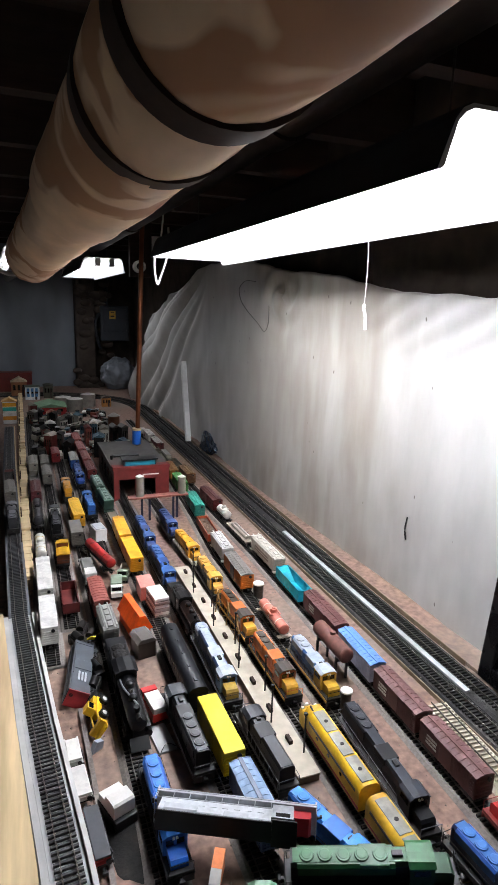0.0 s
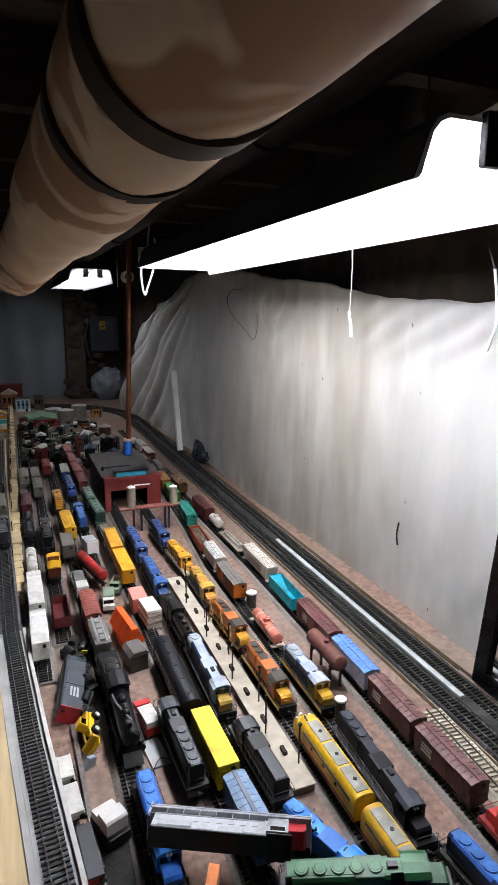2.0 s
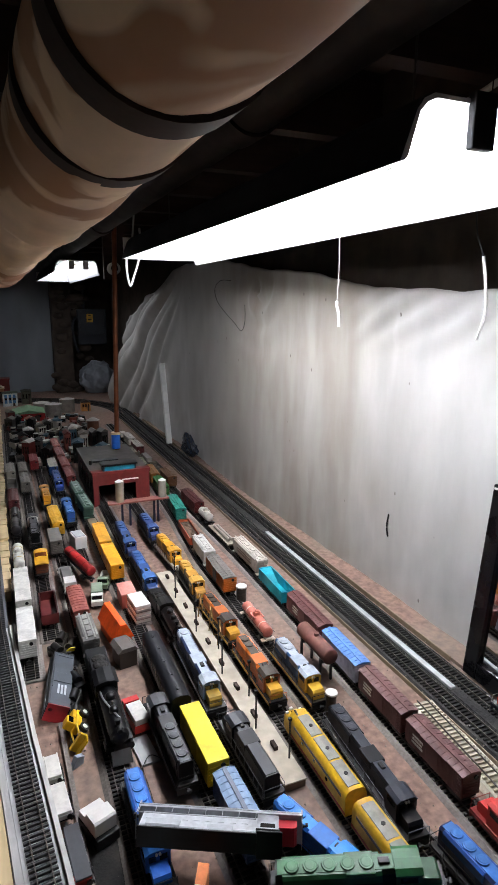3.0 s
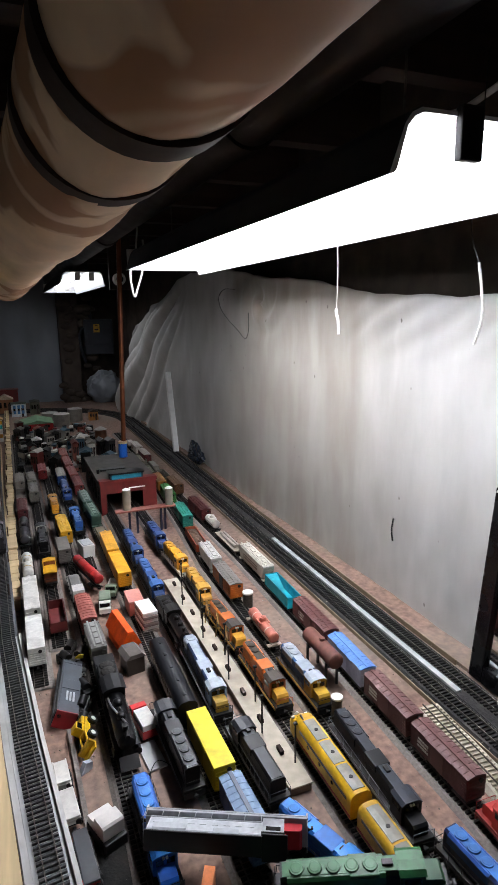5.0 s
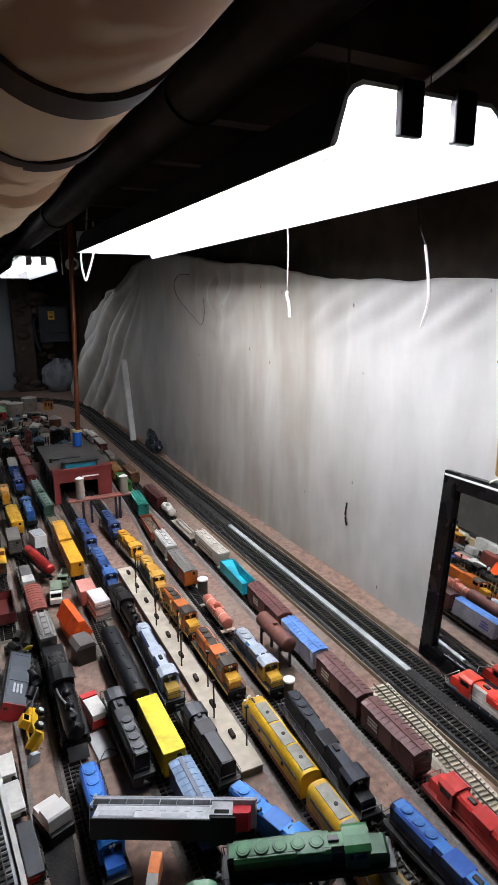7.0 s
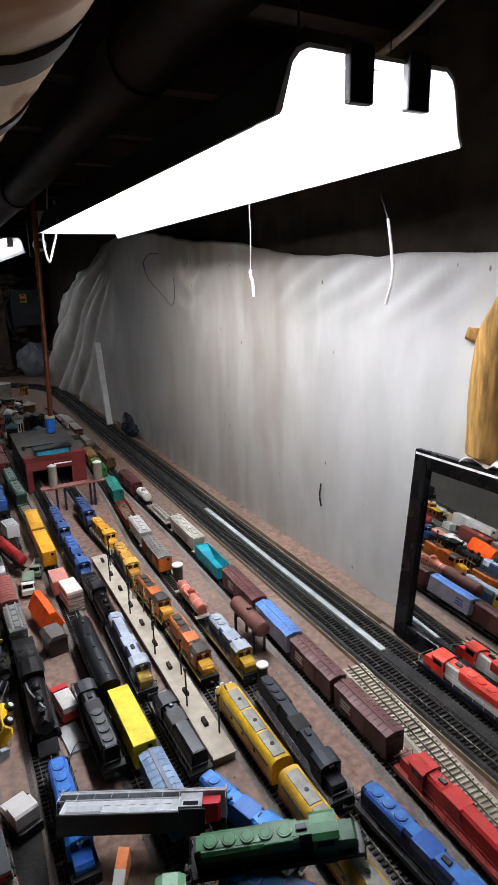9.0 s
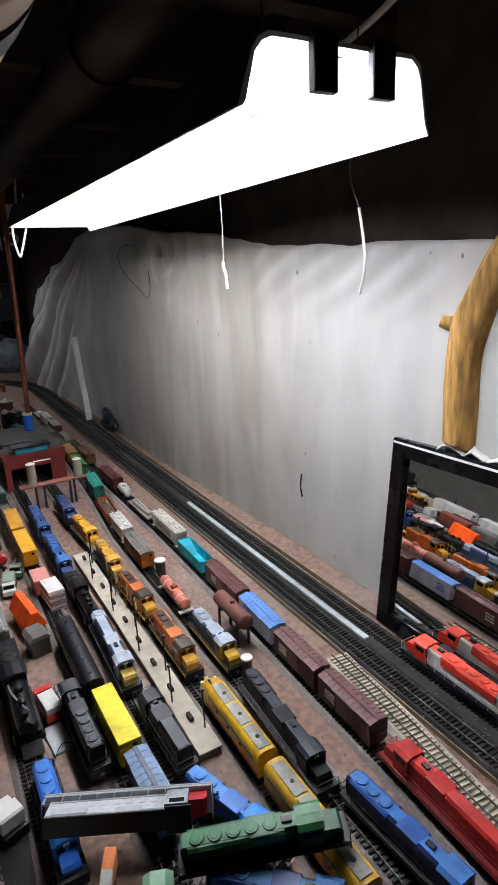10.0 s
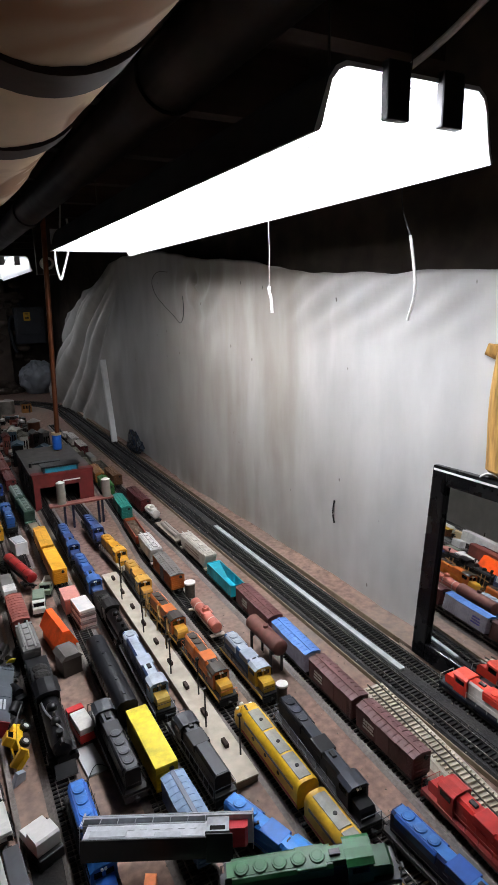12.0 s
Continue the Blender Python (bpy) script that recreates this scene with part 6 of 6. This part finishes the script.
part("front_wall", Mesh().box(x0, 0.446, y0, y0 + 0.008, 0.0005, zt).box(0.568, x1, y0, y0 + 0.008, 0.0005, zt).box(0.446, 0.568, y0, y0 + 0.008, 0.074, zt).box(0.499, 0.507, y0, y0 + 0.008, 0.0005, 0.074), RED, house)
part("side_wall", Mesh().box(x0, x0 + 0.006, y0 + 0.008, y1, 0.0005, zt), GREY, house, "grey side wall")
part("side_wall", Mesh().box(x1 - 0.006, x1, y0 + 0.008, y1, 0.0005, zt), RED, house)
part("back_wall", Mesh().box(x0 + 0.006, x1 - 0.006, y1 - 0.006, y1, 0.0005, zt), RED, house)
for k in range(4):
    ya = y0 + 0.03 + k * 0.08
    part("window", Mesh().box(x0 - 0.001, x0 + 0.001, ya, ya + 0.045, 0.03, 0.085), GLASS, house)
part("roof", Mesh().box(x0 - 0.004, x1 + 0.004, y0 + 0.03, y1 + 0.004, zt, zt + 0.006, 0.001), GREY, house)
part("parapet", Mesh().box(x0 - 0.003, x1 + 0.003, y0 - 0.003, y0 + 0.0295, zt, zt + 0.012, 0.001), RED, house)
sk = part("skylight", Mesh().box(0.462, 0.572, y0 + 0.005, y0 + 0.05, zt + 0.0122, zt + 0.030, 0.001), paint("26343c"), house, "dark clerestory with teal glass")
part("skylight_glass", Mesh().box(0.468, 0.566, y0 + 0.0035, y0 + 0.0055, zt + 0.013, zt + 0.027), paint("1f7f96"), sk, "teal pane")
part("skylight_roof", Mesh().box(0.458, 0.576, y0, y0 + 0.054, zt + 0.0302, zt + 0.034), BLACK, sk)
part("roof_vent", Mesh().box(0.45, 0.54, 2.68, 2.71, zt + 0.0062, zt + 0.012, 0.001), BLACK, house)
part("roof_vent", Mesh().rod((0.44, 2.66, zt + 0.006), (0.44, 2.66, zt + 0.02), 0.005, seg=12), BLACK, house, "", True)
gantry = thing("sand_towers", pose(0, 0, 0), "silver sand towers on a gantry over the engine tracks", "model structure", "small buildings")
part("deck", Mesh().box(0.44, 0.625, 2.315, 2.345, 0.074, 0.079, 0.001), paint("8a5248"), gantry, "faded pink walkway")
for x, top in ((0.477, 0.142), (0.607, 0.132)):
    t = part("tower", Mesh().rod((x, 2.33, 0.0795), (x, 2.33, top), 0.0125, seg=22), mat("galvanised", "9a9488", 0.45, 0.4, 0.15, 70, 0.1, 0.4, "5d554a", 30), gantry, "", True)
    part("tower_cap", Mesh().rod((x, 2.33, top), (x, 2.33, top + 0.005), 0.013, 0.004, 22), WHITE, t, "", True)
part("pipe", Mesh().rod((0.486, 2.33, 0.147), (0.535, 2.33, 0.147), 0.002, seg=8), WHITE, gantry)
part("pipe", Mesh().rod((0.488, 2.33, 0.1), (0.488, 2.33, 0.147), 0.002, seg=8), WHITE, gantry)
for x in (0.4825, 0.506, 0.58, 0.592):
    part("leg", Mesh().box(x - 0.003, x + 0.003, 2.327, 2.333, 0.0, 0.0738), paint("22243a"), gantry)

# ---- mirror at the wall, log post, paper ----
MIRROR = bpy.data.materials.new("mirror_glass")
MIRROR.use_nodes = True
b = MIRROR.node_tree.nodes["Principled BSDF"]
b.inputs["Base Color"].default_value, b.inputs["Metallic"].default_value, b.inputs["Roughness"].default_value = (0.80, 0.82, 0.82, 1), 1.0, 0.015
u = Vector((0.122, 0.03, 0.992)).normalized()
w = Vector((-0.045, -0.999, 0)).normalized()
w = (w - u * w.dot(u)).normalized()
nrm = w.cross(u)
mm = Matrix((w, u, nrm)).transposed().to_4x4()
mm.translation = (0.921, 1.366, 0.003)
mirror = thing("framed_mirror", mm, "black framed mirror leaning on the wall above the tracks", "mirror")
FRAME = mat("black_lacquer", "08080a", 0.25, 0, 0.2, 80, 0.05, 0.15, "2a2826", 20)
MW, MH, FW = 0.50, 0.352, 0.032
part("glass", Mesh().box(FW - 0.002, MW - FW + 0.002, FW - 0.002, MH - FW + 0.002, -0.004, 0.0), MIRROR, mirror, "mirror glass")
for a in ((0, FW, 0, MH), (MW - FW, MW, 0, MH), (FW, MW - FW, 0, FW), (FW, MW - FW, MH - FW, MH)):
    fr = part("frame_bar", Mesh().box(a[0], a[1], a[2], a[3], -0.01, 0.008, 0.003), FRAME, mirror)
# white strip draws the highlight on the black frame's top bevel
part("frame_bead", Mesh().box(0.004, MW - 0.004, MH - 0.009, MH - 0.0055, 0.0081, 0.0095), WHITE, mirror, "thin pale strip painting the highlight along the frame top")
part("backing", Mesh().box(0.01, MW - 0.01, 0.01, MH - 0.01, -0.014, -0.0101), DARKWOOD, mirror)
paper = thing("crumpled_paper", pose(0, 0, 0), "crumpled white paper lying on the mirror's top edge", "paper")
g = Mesh()
pg = [[g.bm.verts.new((0.952 + 0.035 * i / 8 + 0.006 * noise.noise((i, j, 2)), 1.275 - 0.19 * j / 14, 0.356 + 0.011 * abs(noise.noise((i * 0.6, j * 0.5, 7))) + 0.012 * math.sin(j * 0.9) ** 2)) for j in range(15)] for i in range(9)]
for i in range(8):
    for j in range(14):
        g.bm.faces.new((pg[i][j], pg[i + 1][j], pg[i + 1][j + 1], pg[i][j + 1]))
ob = part("paper", g, WHITE, paper)
ob.modifiers.new("thickness", "SOLIDIFY").thickness = 0.0015

LOG = mat("peeled_log", "ab8244", 0.8, 0, 0.55, 55, 1.0, 0.85, "5a3c1c", 14, stretch=(2.2, 2.2, 0.35))
log = thing("log_post", pose(0, 0, 0), "peeled yellow-brown log post standing in the wall opening", "post")
g = Mesh()
rings = []
for k in range(60):
    z = 0.0005 + (CEIL - 0.0015) * k / 59
    cy = 1.246 - 0.006 * math.sin(z * 6) - 1.65 * max(0, z - 0.45) ** 2
    cx = 1.012 - 0.038 * max(0.0, min(1.0, (z - 0.345) / 0.025))
    r0 = 0.033 + 0.006 * math.exp(-((z - 0.565) / 0.035) ** 2) - 0.004 * z
    rings.append([g.bm.verts.new((cx + r0 * (1 + 0.16 * noise.noise((math.cos(a) * 2, math.sin(a) * 2, z * 9)) + 0.07 * noise.noise((math.cos(a) * 6, math.sin(a) * 6, z * 12))) * math.cos(a), cy + r0 * (1 + 0.18 * noise.noise((math.cos(a) * 2, math.sin(a) * 2, z * 9 + 9)) + 0.07 * noise.noise((math.cos(a) * 6, math.sin(a) * 6, z * 14))) * math.sin(a), z)) for a in [2 * math.pi * s / 24 for s in range(24)]])
for a, c in zip(rings, rings[1:]):
    for s in range(24):
        g.bm.faces.new((a[s], c[s], c[(s + 1) % 24], a[(s + 1) % 24]))
part("trunk", g, LOG, log, "", True)
part("branch_stub", Mesh().rod((0.968, 1.262, 0.553), (0.955, 1.280, 0.559), 0.013, 0.009, 14), LOG, log, "knotty stub", True)

# ---- end of the room ----
col = setting("trim_stone_pier", Mesh().box(0.56, 0.70, FARY - 0.14, FARY + 0.05, -0.6, CEIL - 0.02, 0.01), STONE, "dark rough stone pier")
for k in range(46):
    s = random.uniform(0.02, 0.045)
    px, pz = random.uniform(0.56, 0.86), random.uniform(0.0, 0.95)
    part("stone", Mesh().ball((px, FARY - 0.14, pz), s, (1.2, 0.6, 0.8), 2), STONE, col, "", True)
panel = thing("electric_panel", pose(0, 0, 0), "grey metal electric panel with a small yellow label", "electric box")
PG = mat("panel_grey", "2a2e34", 0.5, 0.2, 0.15, 40, 0.1, 0.4, "24201d", 9)
part("case", Mesh().box(0.735, 0.945, FARY - 0.20, FARY + 0.05, 0.36, 0.62, 0.006), PG, panel)
part("door", Mesh().box(0.755, 0.925, FARY - 0.207, FARY - 0.2005, 0.43, 0.60, 0.003), PG, panel)
part("label_plate", Mesh().box(0.80, 0.845, FARY - 0.2095, FARY - 0.2072, 0.525, 0.585), paint("c99a2a"), panel, "yellow label")
part("label_print", Mesh().box(0.811, 0.832, FARY - 0.2105, FARY - 0.2097, 0.57, 0.577).box(0.808, 0.837, FARY - 0.2105, FARY - 0.2097, 0.54, 0.55), BLACK, panel)
part("conduit", Mesh().rod((0.79, FARY - 0.12, 0.62), (0.79, FARY - 0.12, CEIL - 0.1), 0.014, seg=14), PG, panel, "", True)
part("conduit", Mesh().tube([(0.73, FARY - 0.15, 0.56), (0.70, FARY - 0.18, 0.5), (0.71, FARY - 0.18, 0.38), (0.735, FARY - 0.17, 0.3)], 0.011, 10, 5), PG, panel, "", True)
sack = thing("bundled_sheeting", pose(0, 0, 0), "bundle of grey crumpled plastic sheeting on the table end", "plastic bundle")
g = Mesh()
bmesh.ops.create_icosphere(g.bm, subdivisions=5, radius=1)
for v in g.bm.verts:
    n3 = v.co.copy()
    d = 1 + 0.16 * noise.noise(n3 * 2.2) + 0.10 * abs(noise.noise(n3 * 5))
    v.co = Vector((0.855 + 0.125 * n3.x * d, FARY - 0.22 + 0.10 * n3.y * d, max(0.0005, 0.11 + 0.125 * n3.z * d)))
part("crumpled_film", g, GREYSHEET, sack, "", True)
junction = thing("junction_box", pose(0, 0, 0), "pale round junction box on a dark timber", "electric box")
part("box", Mesh().rod((0.70, 3.46, 0.815), (0.70, 3.50, 0.815), 0.028, seg=22), WHITE, junction, "", True)
part("cover", Mesh().rod((0.70, 3.452, 0.815), (0.70, 3.4595, 0.815), 0.016, seg=18), BLACK, junction, "", True)
part("backing_board", Mesh().box(0.66, 0.76, 3.5005, 3.53, 0.77, CEIL - 0.02), DARKWOOD, junction)

# ---- far village and clutter ----
def shed_house(m, w, d, h, wall, roof, label, pitch=0.012, doors=True):
    e = thing("model_house", m, label, "model building", "small buildings")
    part("wall_shell", Mesh().box(-w, w, -d, d, 0.0005, h, 0.0008), paint(wall), e)
    part("roof", Mesh().prism([(-w - 0.004, h), (w + 0.004, h), (0, h + pitch)], -d - 0.004, d + 0.004), paint(roof, 0.7), e)
    for k in range(3):
        x = -w * 0.6 + k * w * 0.6
        part("window", Mesh().box(x - w * 0.16, x + w * 0.16, -d - 0.0006, -d + 0.0006, h * 0.45, h * 0.8), GLASS, e)
    if doors:
        part("door", Mesh().box(w * 0.35, w * 0.65, -d - 0.0012, -d + 0.0004, 0.0005, h * 0.7), paint("3a2a22"), e)
    return e


shed_house(pose(0.31, 4.26, 0), 0.085, 0.10, 0.045, "a01e1c", "6f8f70", "red freight house with pale green roof", 0.02)
e = shed_house(pose(0.222, 4.80, 0), 0.045, 0.05, 0.085, "d4dadb", "3f4a40", "white two-storey house with blue windows", 0.004)
for z in (0.02, 0.055):
    for k in range(3):
        part("window", Mesh().box(-0.034 + k * 0.026, -0.018 + k * 0.026, -0.052, -0.0495, z, z + 0.022), paint("4f7fa8"), e)
shed_house(pose(0.325, 4.85, 0), 0.03, 0.05, 0.085, "4a4a3a", "3a3d30", "dark green narrow house", 0.006)
shed_house(pose(0.14, 4.95, 0), 0.05, 0.05, 0.10, "8a5a36", "b7a48a", "brown wooden house with pale roof", 0.03)
long_red = thing("brick_warehouse", pose(0.12, 5.2, 0), "dull red brick warehouse at the table end", "model building", "small buildings")
part("wall_shell", Mesh().box(-0.15, 0.11, -0.05, 0.05, 0.0005, 0.13, 0.001), paint("6a221c"), long_red)
part("roof", Mesh().box(-0.155, 0.115, -0.055, 0.055, 0.1302, 0.137, 0.001), paint("7b2c24"), long_red)
sign = thing("trackside_stall", pose(0.103, 3.98, 0), "white stall with yellow and teal boards beside the walkway", "model building", "small buildings")
part("wall_shell", Mesh().box(-0.045, 0.022, -0.03, 0.03, 0.0005, 0.12, 0.001), WHITE, sign)
for k, cc in enumerate(("d8902a", "e8e6e0", "2fb3a6", "e0a52c")):
    part("board", Mesh().box(-0.045, 0.022, -0.0325, -0.0304, 0.022 + 0.024 * k, 0.042 + 0.024 * k), paint(cc), sign)
part("roof", Mesh().prism([(-0.052, 0.12), (0.028, 0.12), (-0.012, 0.14)], -0.036, 0.034), paint("c49a5a"), sign)
for x, y, r, h in ((0.452, 4.28, 0.048, 0.075), (0.545, 4.42, 0.045, 0.08), (0.40, 4.52, 0.05, 0.05)):
    e = thing("oil_tank", pose(x, y, 0), "squat pale grey oil storage tank", "storage tank", "small buildings")
    part("shell", Mesh().rod((0, 0, 0.0005), (0, 0, h), r, seg=32), paint("8b877f"), e, "", True)
    part("top", Mesh().rod((0, 0, h), (0, 0, h + 0.008), r * 1.01, r * 0.2, 32), paint("b5b2ab"), e, "", True)
wt = thing("water_tower", pose(0.578, 3.55, 0), "brown round water tower on short legs", "water tower", "small buildings")
part("tub", Mesh().rod((0, 0, 0.045), (0, 0, 0.10), 0.030, 0.028, 24), paint("6b4028"), wt, "", True)
part("cone_roof", Mesh().rod((0, 0, 0.10), (0, 0, 0.115), 0.032, 0.004, 24), paint("8f8a80"), wt, "", True)
for a in range(4):
    x, y = 0.02 * math.cos(a * math.pi / 2 + 0.7), 0.02 * math.sin(a * math.pi / 2 + 0.7)
    part("leg", Mesh().rod((x, y, 0), (x, y, 0.046), 0.003, seg=8), DARKWOOD, wt)
hut = shed_house(pose(0.655, 4.42, 0), 0.028, 0.03, 0.055, "b57a3a", "3a2f28", "small ochre hut with dark roof beside the bend", 0.016)

CLUTTER = ["d9d7d1", "2a2826", "171614", "201d1b", "5a5650", "8a4a3c", "c7c2b6", "3b3936", "e2dfd8", "7a7468", "6a2a26", "1f2326", "44606e"]
spots = [(0.20 + 0.40 * random.random(), 3.12 + 1.02 * random.random()) for _ in range(240)]
used = [(0.578, 3.55, 0.05), (0.31, 4.2, 0.12)]
for x, y in spots:
    if any(abs(x - a) < r + 0.014 and abs(y - c) < r + 0.034 for a, c, r in used) or (0.355 < x < 0.40 and y < 3.45) or (x < 0.29 and y < 3.22):
        continue
    used.append((x, y, 0.016))
    kind, c = random.random(), random.choice(CLUTTER)
    m = pose(x, y, 0, 0, 0, random.uniform(-35, 35)) @ Matrix.Diagonal((1.15, 1.3, 1.5, 1))
    if kind < 0.3:
        toy_truck(m, c, random.choice(CLUTTER), "small toy truck parked among the far clutter", random.choice(CLUTTER), 0.75)
    elif kind < 0.55:
        shed_house(m, random.uniform(0.011, 0.02), random.uniform(0.012, 0.026), random.uniform(0.03, 0.06), c, random.choice(CLUTTER), "small model shed among the far clutter", 0.008)
    elif kind < 0.75:
        e = thing("model_drum", m, "small round model drum among the far clutter", "model drum", "far clutter")
        part("drum", Mesh().rod((0, 0, 0.0005), (0, 0, 0.024), 0.010, seg=16), paint(c), e, "", True)
        part("drum_lid", Mesh().rod((0, 0, 0.024), (0, 0, 0.026), 0.0106, seg=16), paint(random.choice(CLUTTER)), e, "", True)
    else:
        e = thing("model_crate", m, "small model crate among the far clutter", "model crate", "far clutter")
        part("crate", Mesh().box(-0.015, 0.015, -0.02, 0.02, 0.0005, 0.02, 0.001), paint(c), e)
        part("crate_top", Mesh().box(-0.012, 0.009, -0.016, 0.014, 0.0202, 0.03, 0.001), paint(random.choice(CLUTTER)), e)

# black grit spilt round the lorry, and a cork strip beside it
g = Mesh()
inner = [g.bm.verts.new((0.253 + 0.022 * math.cos(k * 0.2244) * 0.4, 1.262 + 0.03 * math.sin(k * 0.2244), 0.0032)) for k in range(28)]
outer = []
for k in range(28):
    r0 = 1 + 0.35 * noise.noise((math.cos(k * 0.2244) * 1.7, math.sin(k * 0.2244) * 1.7, 3))
    outer.append(g.bm.verts.new((0.253 + 0.027 * r0 * math.cos(k * 0.2244), 1.255 + 0.068 * r0 * math.sin(k * 0.2244), 0.0004)))
for k in range(28):
    g.bm.faces.new((inner[k], inner[(k + 1) % 28], outer[(k + 1) % 28], outer[k]))
g.bm.faces.new(inner)
grit = thing("grit_patch", pose(0, 0, 0), "patch of black grit spilt on the table round the lorry", "grit")
part("grit", g, mat("black_grit", "161514", 0.9, 0, 0.5, 300, 0.8, 0.4, "3a332c", 40), grit)
cork = thing("cork_strip", pose(0, 0, 0), "pale grey-brown cork strip lying along the yard", "cork strip")
part("strip", along([(0.231, 1.02), (0.2265, 1.25), (0.2225, 1.46), (0.221, 1.5)], -0.0035, 0.0035, 0.0005, 0.006), ROADBED, cork)

# dirt and crumbs on the table
crumbs = Mesh()
verts, faces = [], []
for k in range(2600):
    x, y = random.uniform(0.17, 0.93), 0.8 + 2.6 * random.random() ** 1.3
    r0 = random.uniform(0.0006, 0.0022)
    z = 0.0093 if 0.80 < x < 0.91 else 0.0011
    i = len(verts)
    a = random.uniform(0, 6)
    verts += [(x + r0 * math.cos(a), y + r0 * math.sin(a), z), (x + r0 * math.cos(a + 2), y + r0 * math.sin(a + 2), z), (x + r0 * math.cos(a + 4), y + r0 * math.sin(a + 4), z), (x, y, z + r0 * 1.2), (x, y, z - 0.0006)]
    faces += [(i, i + 1, i + 3), (i + 1, i + 2, i + 3), (i + 2, i, i + 3), (i + 1, i, i + 4), (i + 2, i + 1, i + 4), (i, i + 2, i + 4)]
me = bpy.data.meshes.new("crumbs")
me.from_pydata(verts, [], faces)
me.materials.append(mat("pale_crumbs", "9a9084", 0.9, 0, 0.6, 30, 0, 0.7, "2f2924", 20))
tagged(new("dirt_crumbs", me), "pale and dark crumbs scattered over the table", "dirt", "", "stuff")

# cars on the raised line
hood_loco(place(0.116, 2.30, 2, LZ + 0.0064), 0.18, "2a2a2e", "55555a", "black and grey diesel with red nose on the raised line", nose="a5242c", fans=2)
boxcar(place(0.108, 2.52, 2, LZ + 0.0064), 0.14, "57534d", "6a655e", "grey boxcar on the raised line")
gondola(place(0.104, 2.70, 2, LZ + 0.0064), 0.15, "4d2a26", "dark red gondola on the raised line", load="2a2724")
hood_loco(place(0.878 + 0.006, 1.155, 0, 0.0138), 0.205, "d2321f", "dd4026", "red-orange diesel with white lower sides and dark frame", fans=5, stripe="1a2030", frame_colour="151a26", side="d9d5cc", rail_colour="d9d5cc")

# ---- single sleepers ----
for me, e, m in TIES:
    part("sleeper", me, None, e, m=m)
